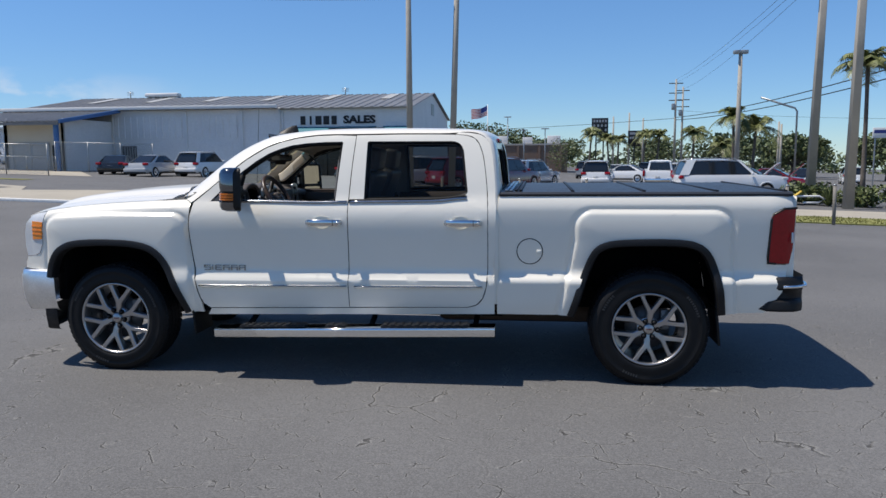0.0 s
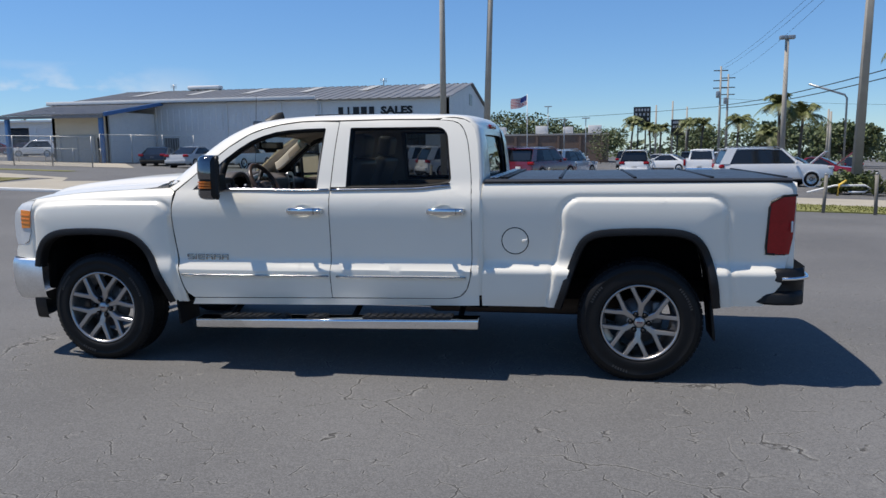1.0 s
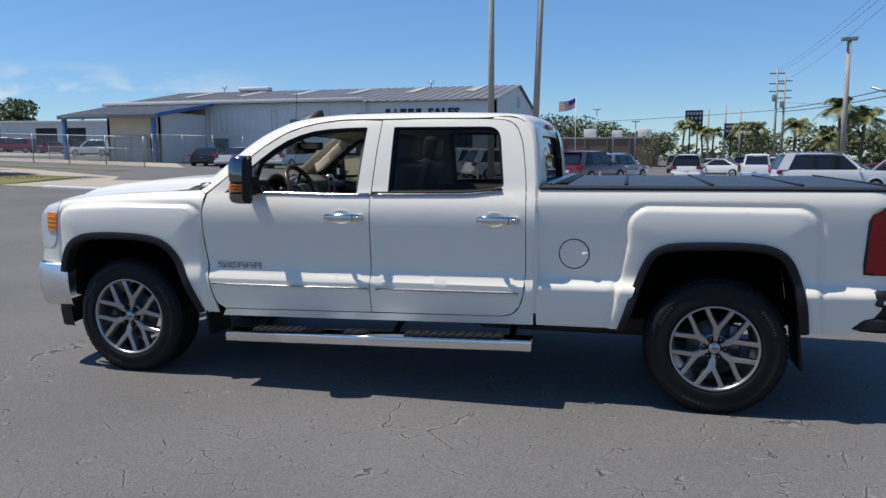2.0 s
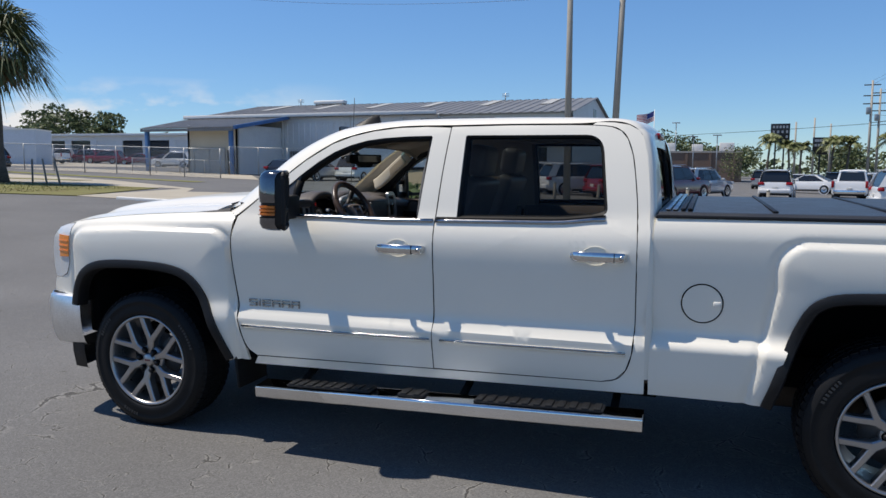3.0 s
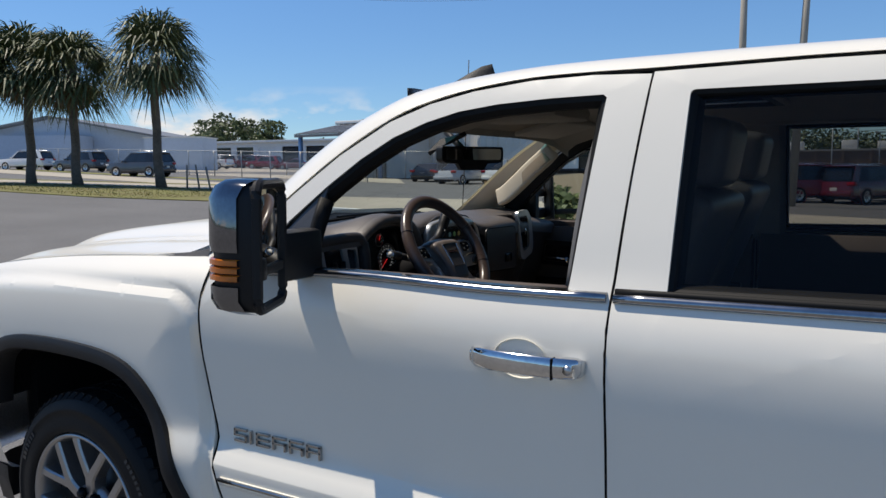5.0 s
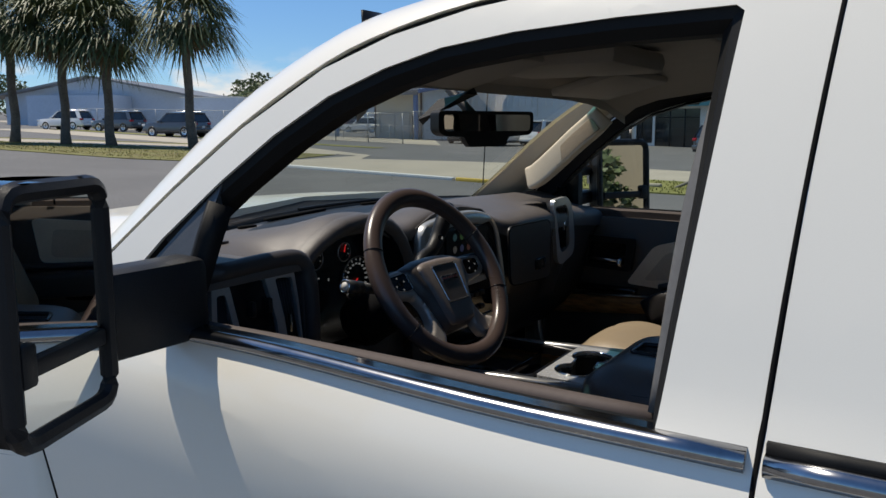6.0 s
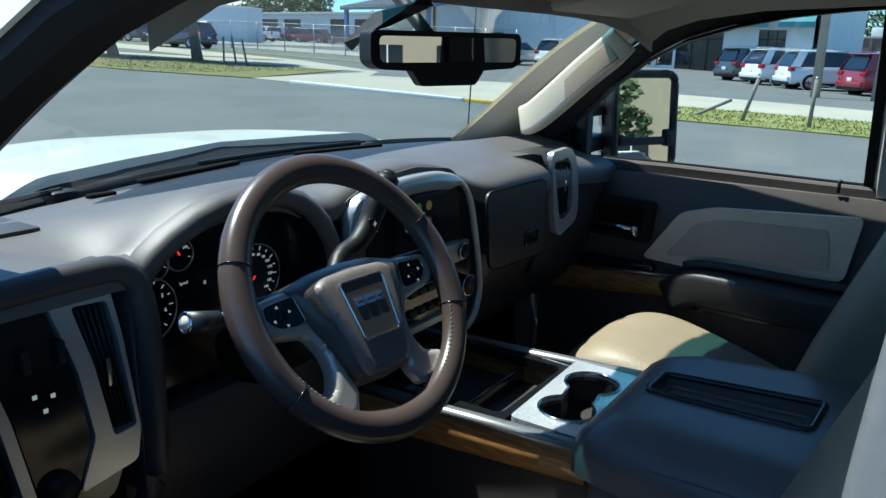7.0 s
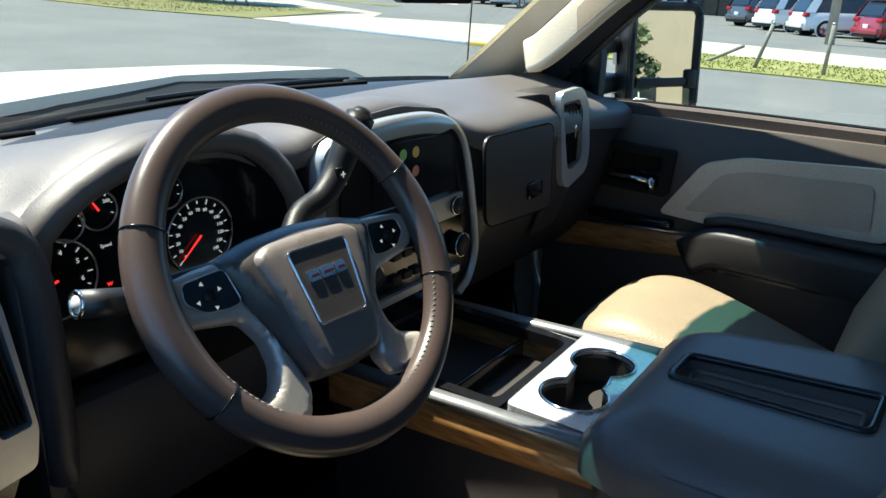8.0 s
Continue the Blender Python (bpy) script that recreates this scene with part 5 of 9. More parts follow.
def dashboard():
    ZT = [(.10, 1.285), (.25, 1.312), (.38, 1.306), (.42, 1.315), (.47, 1.346), (.555, 1.376), (.67, 1.376), (.733, 1.350), (.79, 1.338), (.84, 1.350), (.92, 1.366), (1.02, 1.370), (1.13, 1.352), (1.22, 1.318), (1.30, 1.322), (1.45, 1.322), (1.60, 1.318), (1.70, 1.31), (1.93, 1.285)]
    rows, low = [], []
    for y in np.linspace(.10, 1.93, 110):
        t = (y - .10) / 1.83
        b = 1 - (2 * t - 1) ** 2
        z = curve(ZT, y)
        pas = smoothstep((y - 1.17) / .12)
        x0 = -1.40 - .125 * b
        xf = -1.085 + .040 * pas
        ctrl = [Vector((x0, y, 1.292 + .03 * b)), Vector((x0 + .08, y, 1.318 + .018 * b)), Vector((-1.32, y, 1.332 + .008 * b)), Vector((-1.22, y, .5 * 1.342 + .5 * z)), Vector((-1.15, y, z + .002 * pas)), Vector((-1.112 + .02 * pas, y, z - .001 - .003 * pas)), Vector((xf - .006, y, z - .008 - .012 * pas)), Vector((xf + .004, y, z - .024 - .018 * pas)), Vector((xf + .004 * pas, y, z - .04 - .03 * pas))]
        line = spline(ctrl, 3)
        dials = smoothstep((y - .385) / .02) * smoothstep((.815 - y) / .02)
        rows.append(line)
        low.append(spline([line[-1], Vector((-1.105 + .06 * pas - .075 * dials, y, 1.255 + .05 * dials)), Vector((-1.16 + .095 * pas - .02 * dials, y, 1.17)), Vector((-1.19 + .10 * pas, y, 1.05)), Vector((-1.21 + .06 * pas, y, .94)), Vector((-1.27, y, .84))], 3))
    bm = bmesh.new()
    loft(bm, rows)
    bmesh.ops.recalc_face_normals(bm, faces=bm.faces)
    dash = part("dashboard", bm, DASH, truck, "dark brown moulded dashboard", angle=60)
    bm = bmesh.new()
    loft(bm, low)
    bmesh.ops.recalc_face_normals(bm, faces=bm.faces)
    part("lower_dash", bm, LOWDASH, dash, "black lower dash panel", angle=60)
    # defroster slots
    for p0, p1 in (((-1.445, .68, 1.341), (-1.478, .93, 1.344)), ((-1.402, .555, 1.338), (-1.400, .60, 1.338)), ((-1.478, 1.10, 1.344), (-1.445, 1.36, 1.341))):
        bm = bmesh.new()
        sweep(bm, [Vector(p0), Vector(p1)], [(-.008, -.006), (.008, -.006), (.008, .0012), (-.008, .0012)])
        part("defroster_slot", bm, DARKGAP, dash)
    bm = bmesh.new()
    box(bm, (-1.31, .345, 1.333), (.10, .11, .006), .002)
    part("speaker_grille", bm, DASH2, dash)
    # binnacle: rolled brow round the dials and the dark recess
    brow = [Vector((a, b, 0)) for a, b in ((.405, 1.10), (.406, 1.16), (.408, 1.22), (.411, 1.26), (.42, 1.295), (.445, 1.318), (.475, 1.336), (.515, 1.353), (.555, 1.364), (.61, 1.369), (.67, 1.364), (.705, 1.352), (.735, 1.332), (.76, 1.305), (.78, 1.27), (.79, 1.23), (.796, 1.17), (.80, 1.10))]
    bm = bmesh.new()
    rows = []
    c = Vector((.60, 1.22, 0))
    tunnel = []
    for p in brow:
        d = (p - c).normalized()
        o, i, k = p + d * .012, p - d * .016, p - d * .045
        rows.append([Vector((-1.10, o.x, o.y)), Vector((-1.072, o.x, o.y)), Vector((-1.062, p.x, p.y)), Vector((-1.066, i.x, i.y)), Vector((-1.078, (p - d * .020).x, (p - d * .020).y))])
        tunnel.append([Vector((-1.0775, (p - d * .0195).x, (p - d * .0195).y)), Vector((-1.10, (p - d * .028).x, (p - d * .028).y)), Vector((-1.148, k.x, k.y))])
    loft(bm, rows)
    bmesh.ops.recalc_face_normals(bm, faces=bm.faces)
    bt = bmesh.new()
    loft(bt, tunnel)
    part("binnacle_tunnel", bt, PIANO, dash, angle=60)
    part("binnacle", bm, DASH, dash, "leather-wrapped instrument hood", angle=60)
    bm = bmesh.new()
    tube(bm, [(-1.071, (p + (p - c).normalized() * .009).x, (p + (p - c).normalized() * .009).y) for p in brow[3:]], .0007, 5)
    part("stitching", bm, THREAD, dash)
    face = part("instrument_panel", facing_plate([rounded([(.40, 1.09), (.80, 1.09), (.80, 1.30), (.72, 1.35), (.50, 1.35), (.40, 1.29)], .02)], -1.145, .01), PIANO, truck, "black instrument panel with white figures and red needles")

    def dial(y, z, r, start, end, n, needle, marks=()):
        bm = bmesh.new()
        tube(bm, [(-1.140, y + r * math.cos(a), z + r * math.sin(a)) for a in np.linspace(0, 2 * math.pi, 41)[:-1]], .0013, 6, closed=True)
        d = part("dial_ring", bm, STEEL, face)
        for k in range(n):
            a = radians(start + (end - start) * k / (n - 1))
            bm = boxes(((0, 0, 0), (.001, .0011, r * (.13 if k % 2 == 0 else .08)), 0, Matrix.Rotation(a - math.pi / 2, 4, "X")))
            bmesh.ops.translate(bm, verts=bm.verts, vec=(-1.1435, y + r * .86 * math.cos(a), z + r * .86 * math.sin(a)))
            part("dial_mark", bm, FIGURES, d, smooth=False)
        a = radians(needle)
        bm = bmesh.new()
        sweep(bm, [(-1.140, y, z), (-1.140, y + r * .80 * math.cos(a), z + r * .80 * math.sin(a))], ring(.0015, 6), scales=[1, .5])
        part("needle", bm, NEEDLE, d, "red needle")
        for txt, ang, size in marks:
            a = radians(ang)
            m = Matrix.Translation((-1.143, y + r * .66 * math.cos(a), z + r * .66 * math.sin(a))) @ YZ
            part("figure", text_mesh(txt, size, m, .0004), FIGURES, d, smooth=False)
        return d
    t = dial(.472, 1.219, .047, 225, -45, 13, 200, [("3", 118, .0085), ("4", 75, .0085), ("5", 30, .0085), ("6", -12, .0085)])
    part("figure", text_mesh("RPM", .007, Matrix.Translation((-1.143, .452, 1.236)) @ YZ, .0004), FIGURES, t, smooth=False)
    dial(.668, 1.223, .052, 225, -45, 15, 222, [(str(v), 225 - 270 * i / 14, .0065) for i, v in enumerate(range(0, 150, 10))])
    dial(.490, 1.281, .021, 200, -20, 7, 100)
    dial(.530, 1.288, .023, 200, -20, 7, 120, [("260", 35, .006)])
    dial(.624, 1.291, .021, 200, -20, 7, 75)
    sc = part("info_display", facing_plate([[(.528, 1.175), (.590, 1.175), (.590, 1.255), (.528, 1.255)]], -1.1435, .001), SCREEN, face)
    part("figure", text_mesh("0", .009, Matrix.Translation((-1.1425, .572, 1.236)) @ YZ, .0004), FIGURES, sc, smooth=False)
    part("figure", text_mesh("Speed", .006, Matrix.Translation((-1.1425, .535, 1.244)) @ YZ, .0004), FIGURES, sc, smooth=False)
    part("figure", text_mesh("W", .007, Matrix.Translation((-1.1425, .534, 1.195)) @ YZ, .0004), NEEDLE, sc, smooth=False)
    return dash


dash = dashboard()


def vents(dash):
    # driver's end: silver frame with two slim vents, a switch panel between and the lamp knob
    X = -1.030
    base = part("vent_backing", facing_plate([rounded([(.155, 1.03), (.345, 1.03), (.372, 1.09), (.368, 1.300), (.166, 1.304)], .014)], X - .022, .03), PIANO, dash, "gloss black vent and switch panel")
    left = [rounded([(.160, 1.306), (.197, 1.304), (.226, 1.185), (.246, 1.06), (.150, 1.06)], .008), rounded([(.170, 1.288), (.188, 1.288), (.213, 1.185), (.228, 1.09), (.165, 1.09)], .006)]
    right = [rounded([(.275, 1.314), (.352, 1.306), (.362, 1.25), (.376, 1.12), (.368, 1.078), (.292, 1.068), (.317, 1.13), (.304, 1.22)], .008), rounded([(.304, 1.296), (.347, 1.293), (.357, 1.24), (.371, 1.125), (.340, 1.122), (.324, 1.22)], .006)]
    for loops, top, foot in ((left, (.172, .188, 1.285), (.172, .222, 1.10)), (right, (.310, .345, 1.290), (.344, .368, 1.130))):
        fr = part("vent_frame", facing_plate(loops, X, .020), SILVER, dash, "satin silver vent frame")
        for k in range(5):
            q = (k + .5) / 5
            bm = bmesh.new()
            sweep(bm, [(X - .012, top[0] + (top[1] - top[0]) * q, top[2]), (X - .012, foot[0] + (foot[1] - foot[0]) * q, foot[2])], [(-.009, -.0011), (.009, -.0011), (.009, .0011), (-.009, .0011)], up=(0, 1, 0))
            part("vent_fin", bm, BLACK, fr)
        part("vent_tab", boxes(((X - .004, (top[0] + top[1] + foot[0] + foot[1]) / 4, 1.205), (.010, .006, .036), .002)), STEEL, fr)
    fr = base
    sw = part("switch_panel", facing_plate([rounded([(.200, 1.298), (.273, 1.302), (.301, 1.22), (.313, 1.13), (.290, 1.06), (.250, 1.06), (.229, 1.185)], .008)], X - .004, .012), PIANO, fr)
    for y, z in ((.247, 1.250), (.286, 1.250)):
        part("switch", boxes(((X, y, z), (.014, .010, .028), .003)), BLACK, sw)
    bm = bmesh.new()
    lathe(bm, [(.0, .016), (.018, .015), (.021, .010), (.022, .0)], Matrix.Translation((X - .004, .268, 1.085)) @ Matrix.Rotation(math.pi / 2, 4, "Y"), 24)
    part("lamp_knob", bm, BLACK, sw)
    for y, z in ((.255, 1.205), (.275, 1.200), (.265, 1.185)):
        part("switch_sign", boxes(((X - .0035, y, z), (.001, .005, .005), 0)), FIGURES, sw, smooth=False)
    # dark leather roll outside the frame
    bm = bmesh.new()
    sweep(bm, spline([(-1.055, .375, .96), (-1.035, .392, 1.05), (-1.03, .395, 1.15), (-1.03, .393, 1.27), (-1.035, .375, 1.318), (-1.035, .32, 1.328), (-1.035, .15, 1.325)], 4), ring(.017, 10))
    part("vent_roll", bm, DASH2, dash)
    bm = bmesh.new()
    loft(bm, [[Vector((-1.028, y, 1.300)), Vector((-1.024, y, 1.318)), Vector((-1.034, y, 1.329)), Vector((-1.06, y, 1.333)), Vector((-1.12, y, 1.334 - f)), Vector((-1.20, y, 1.336 - f)), Vector((-1.28, y, 1.334 - f))] for y, f in ((.10, 0), (.18, 0), (.26, .002), (.32, .010), (.36, .020), (.395, .030))])
    part("vent_top", bm, DASH, dash, angle=60)
    part("vent_side", boxes(((-1.08, .385, 1.17), (.10, .02, .30), .004)), DASH2, dash)
    # passenger's end vent: a slim upright silver frame lying on the dash end
    fr = part("vent_frame", facing_plate([rounded([(1.505, 1.341), (1.610, 1.346), (1.650, 1.310), (1.676, 1.20), (1.668, 1.150), (1.575, 1.125), (1.545, 1.14)], .022, 5), rounded([(1.520, 1.318), (1.600, 1.320), (1.622, 1.295), (1.634, 1.20), (1.628, 1.18), (1.585, 1.165), (1.566, 1.17)], .012, 4)], -1.040, .014), SILVER, dash, "satin silver vent frame")
    part("vent_backing", facing_plate([rounded([(1.515, 1.325), (1.615, 1.325), (1.645, 1.20), (1.58, 1.155)], .01)], -1.062, .006), PIANO, fr)
    for k in range(4):
        part("vent_fin", boxes(((-1.052, 1.565 + k * .016, 1.245), (.018, .002, .13), 0)), BLACK, fr)
    part("vent_tab", boxes(((-1.042, 1.590, 1.25), (.010, .005, .030), .002)), CHROME, fr)
    bm = bmesh.new()
    rows = []
    for y, k in ((1.50, 0), (1.60, .0), (1.68, .02), (1.74, .06), (1.80, .10)):
        rows.append([Vector((-1.15, y, 1.335 - k * .2)), Vector((-1.065 - k, y, 1.335 - k * .2)), Vector((-1.055 - k, y, 1.31 - k * .2)), Vector((-1.055 - k, y, 1.12)), Vector((-1.09 - k, y, 1.02))])
    loft(bm, rows)
    part("dash_end", bm, LOWDASH, dash, angle=60)
    # upper glove box: a flush lid inside a fine dark joint
    lid = rounded([(1.232, 1.115), (1.495, 1.10), (1.485, 1.283), (1.215, 1.288)], .028, 5)
    bm = bmesh.new()
    plate(bm, [lid], .008, Matrix.Translation((-1.048, 0, 0)) @ YZ)
    gb = part("glove_box", bm, LOWDASH, dash)
    bm = bmesh.new()
    tube(bm, [(-1.0415, y, z) for y, z in lid], .0022, 5, closed=True)
    part("glove_joint", bm, DARKGAP, gb)
    part("glove_latch", boxes(((-1.040, 1.415, 1.155), (.014, .062, .036), .006)), PIANO, gb)


vents(dash)


def centre_stack(dash):
    out = rounded([(.800, 1.0), (.812, 1.325), (.90, 1.355), (1.02, 1.362), (1.14, 1.345), (1.215, 1.28), (1.247, 1.13), (1.225, 1.02), (1.12, .975), (.90, .975)], .02)
    part("stack_surround", facing_plate([out], -1.082, .03), DASH2, dash)
    path = spline([Vector((0, a, b)) for a, b in ((.812, 1.10), (.812, 1.22), (.813, 1.29), (.826, 1.322), (.858, 1.338), (.94, 1.349), (1.02, 1.351), (1.09, 1.346), (1.145, 1.331), (1.18, 1.305), (1.203, 1.265), (1.222, 1.20), (1.240, 1.12), (1.245, 1.06), (1.225, 1.01), (1.19, .985))], 4)
    mid = Vector((0, 1.02, 1.18))
    bm = bmesh.new()
    rows = []
    for k, p in enumerate(path):
        a, b = path[max(0, k - 1)], path[min(len(path) - 1, k + 1)]
        tn = (b - a).normalized()
        n = Vector((0, -tn.z, tn.y))
        if n.dot(mid - p) < 0:
            n = -n
        w = .014 + .022 * smoothstep((p.z - 1.30) / .03) * smoothstep((1.17 - p.y) / .06)
        w = w + .02 * smoothstep((.86 - p.y) / .03) * smoothstep((p.z - 1.26) / .03)
        rows.append([Vector((-1.086, p.y, p.z)), Vector((-1.070, (p + n * .001).y, (p + n * .001).z)), Vector((-1.064, (p + n * .004).y, (p + n * .004).z)), Vector((-1.060, (p + n * w * .5).y, (p + n * w * .5).z)), Vector((-1.062, (p + n * (w - .003)).y, (p + n * (w - .003)).z)), Vector((-1.070, (p + n * w).y, (p + n * w).z))])
    loft(bm, rows)
    bmesh.ops.recalc_face_normals(bm, faces=bm.faces)
    part("stack_trim", bm, SILVER, dash, "satin silver arch round the centre screen", angle=50)
    pn = part("stack_panel", facing_plate([rounded([(.866, 1.0), (.876, 1.288), (.92, 1.302), (1.02, 1.311), (1.15, 1.300), (1.186, 1.258), (1.216, 1.13), (1.20, 1.03), (1.12, .99)], .01)], -1.078, .012), PIANO, dash)
    scr = part("touch_screen", facing_plate([rounded([(.945, 1.205), (1.178, 1.195), (1.172, 1.288), (1.150, 1.302), (.945, 1.306)], .008)], -1.075, .006), SCREEN, pn)
    cols = ((.10, .25, .30), (.12, .28, .10), (.30, .24, .06), (.28, .28, .28), (.10, .12, .30), (.25, .10, .08))
    for k, c in enumerate(cols):
        y, z = .985 + (k % 3) * .034, 1.284 - (k // 3) * .032
        bm = bmesh.new()
        lathe(bm, [(.0, .0), (.0095, .0)], Matrix.Translation((-1.0744, y, z)) @ Matrix.Rotation(math.pi / 2, 4, "Y"), 20)
        part("screen_icon", bm, glow("icon_%s" % "abcdef"[k], c, .09), scr, smooth=False)
    # knob bank
    part("button_bank", facing_plate([rounded([(1.04, 1.148), (1.190, 1.150), (1.190, 1.192), (1.04, 1.190)], .008)], -1.068, .012), SILVER, pn)
    for y, z, r in ((1.165, 1.170, .016), (1.185, 1.090, .022), (.93, 1.10, .022)):
        bm = bmesh.new()
        lathe(bm, [(.0, .018), (r * .8, .018), (r, .013), (r, .0)], Matrix.Translation((-1.074, y, z)) @ Matrix.Rotation(math.pi / 2, 4, "Y"), 24)
        kb = part("knob", bm, BLACK, pn)
        bm = bmesh.new()
        tube(bm, [(-1.062, y + r * math.cos(a), z + r * math.sin(a)) for a in np.linspace(0, 2 * math.pi, 25)[:-1]], .0016, 5, closed=True)
        part("knob_ring", bm, CHROME, kb)
    for k in range(5):
        part("button", boxes(((-1.074, 1.0 + k * .030, 1.115), (.010, .024, .013), .002)), BLACK, pn)
        part("button", boxes(((-1.074, 1.0 + k * .030, 1.075), (.010, .024, .013), .002)), BLACK, pn)
    part("lower_strip", facing_plate([rounded([(.88, 1.035), (1.19, 1.035), (1.19, 1.048), (.88, 1.048)], .003)], -1.070, .010), SILVER, pn)


centre_stack(dash)

WC = Vector((-.849, .58, 1.279))
WZ = Vector((.852, -.053, .521)).normalized()
WX = Vector((0, 0, 1)).cross(WZ).normalized()
WY = WZ.cross(WX)
WM = Matrix(((WX.x, WY.x, WZ.x, WC.x), (WX.y, WY.y, WZ.y, WC.y), (WX.z, WY.z, WZ.z, WC.z), (0, 0, 0, 1)))


def steering_wheel():
    def W(u, v, h=0.0):
        return WM @ Vector((u, v, h))
    # leather rim: thicker grips, joints at four places
    n = 96
    path, sc = [], []
    for k in range(n):
        a = 2 * math.pi * k / n
        path.append(W(.1725 * math.cos(a), .1725 * math.sin(a), -.002))
        sc.append(1 + .10 * math.cos(2 * a) ** 2)
    bm = bmesh.new()
    sweep(bm, path, ring(.0165, 14, 1.12, .96), closed=True, up=WZ, scales=sc)
    bmesh.ops.recalc_face_normals(bm, faces=bm.faces)
    sw = part("steering_wheel", bm, RIMLEATHER, truck, "brown leather steering wheel with silver spokes")
    for ang in (156, 211, 24, -21):
        bm = bmesh.new()
        a = radians(ang)
        c = W(.1725 * math.cos(a), .1725 * math.sin(a), -.002)
        rad = (WM.to_3x3() @ Vector((math.cos(a), math.sin(a), 0)))
        tube(bm, [c + rad * (.0192 * math.cos(q)) + WZ * (.0172 * math.sin(q)) for q in np.linspace(0, 2 * math.pi, 25)[:-1]], .0011, 5, closed=True)
        part("rim_joint", bm, PIANO, sw)
    bm = bmesh.new()
    for k in range(150):
        a = 2 * math.pi * k / 150
        if not (.55 < a < 1.75 or 3.6 < a < 4.0 or 4.9 < a < 5.9):
            continue
        r = .1725 - .0165
        p, q = W(r * math.cos(a), r * math.sin(a), .003), W((r + .0015) * math.cos(a + .024), (r + .0015) * math.sin(a + .024), .009)
        sweep(bm, [p, q], ring(.0006, 4))
    tagged(part("rim_stitching", bm, THREAD, sw), kind="stuff")
    def domed(name, lp, h0, rise, wide, material, parent, label="", deep=.03, crown=0.0, step=.006):
        """A moulded cover: the outline filled, its border rounded over, its middle slightly crowned."""
        bm = flat([lp], step)
        for v in bm.verts:
            q = Vector((v.co.x, v.co.y))
            u = min(1, inside(q, lp) / wide)
            v.co = WM @ Vector((q.x, q.y, h0 + rise * (1 - (1 - u) ** 2) - crown * (q.x ** 2 + (q.y + .03) ** 2)))
        bmesh.ops.recalc_face_normals(bm, faces=bm.faces)
        if sum(f.normal.dot(WZ) for f in bm.faces) < 0:
            bmesh.ops.reverse_faces(bm, faces=bm.faces)
        rim_wall(bm, -WZ * deep)
        return part(name, bm, material, parent, label, angle=60)

    def both(pts, r, n=5):
        return rounded(pts + [(-u, v) for u, v in pts[::-1] if u > 1e-6], r, n)
    # airbag cover: a smooth base and a grained middle
    pad = both([(.0, .045), (.055, .042), (.100, .031), (.099, .014), (.080, -.030), (.066, -.056), (.056, -.088), (.043, -.110), (.0, -.114)], .010)
    domed("airbag_base", pad, -.014, .020, .022, mat_cache("pad_brown", (.060, .052, .050), .36, var=.1, bump=.1, bscale=700), sw, "smooth dark brown pad base", .03, .5)
    mid = both([(.0, .031), (.052, .029), (.070, .019), (.055, -.040), (.044, -.085), (.036, -.104), (.0, -.107)], .010)
    domed("airbag_pad", mid, .0055, .007, .009, GRAIN, sw, "grained dark brown airbag cover", .016, .5)
    # shield with a chrome border; the mark is drawn as plain bars
    sh = both([(.038, .014), (.031, -.063)], .006)
    bm = bmesh.new()
    plate(bm, [sh], .003, WM @ Matrix.Translation((0, 0, .0105)))
    shield = part("shield", bm, DASH2, sw)
    bm = bmesh.new()
    tube(bm, [W(u, v, .0138) for u, v in sh], .0013, 6, closed=True)
    part("shield_border", bm, CHROME, shield)
    for u, w in ((-.0175, .014), (0.0, .017), (.0175, .014)):
        bm = bmesh.new()
        plate(bm, [rounded([(u - w / 2, -.0205), (u + w / 2, -.0205), (u + w / 2, -.0095), (u - w / 2, -.0095)], .0015)], .002, WM @ Matrix.Translation((0, 0, .0135)))
        em = part("emblem_bar", bm, CHROME, shield, "chrome emblem piece")
        bm = bmesh.new()
        plate(bm, [rounded([(u - w / 2 + .003, -.0168), (u + w / 2 - .0015, -.0168), (u + w / 2 - .0015, -.0138), (u - w / 2 + .003, -.0138)], .0006)], .0006, WM @ Matrix.Translation((0, 0, .0155)))
        part("emblem_groove", bm, mat_cache("emblem_dark_red", (0.06, 0.012, 0.014), .3), em)
    for s in (-1, 1):
        # silver spoke: upper arm with the buttons and the leg that runs down to the rim
        lp = [(.094, .030), (.157, .027), (.167, .004), (.155, -.018), (.120, -.024), (.089, -.030), (.076, -.054), (.075, -.080), (.086, -.102), (.118, -.112), (.117, -.128), (.090, -.146), (.060, -.142), (.047, -.115), (.054, -.085), (.066, -.048), (.084, -.008)]
        lp = rounded([(u * s, v) for u, v in lp], .008, 5)
        sp = domed("spoke", lp, -.018, .008, .008, SPOKE, sw, "satin taupe-silver spoke", .015, 0, .005)
        pod = rounded([(u * s, v) for u, v in ((.094, .021), (.140, .018), (.143, .001), (.127, -.013), (.103, -.016), (.088, -.014))], .006, 4)
        bm = bmesh.new()
        plate(bm, [pod], .0025, WM @ Matrix.Translation((0, 0, -.0105)))
        pd = part("button_pod", bm, PIANO, sp)
        bm = bmesh.new()
        tube(bm, [W(u, v, -.0082) for u, v in pod], .0008, 5, closed=True)
        part("pod_border", bm, STEEL, pd)
        cx = .118 * s
        bm = bmesh.new()
        lathe(bm, [(.0, .003), (.0055, .003), (.0065, .0)], WM @ Matrix.Translation((cx, .001, -.008)), 18)
        part("button", bm, BLACK, pd)
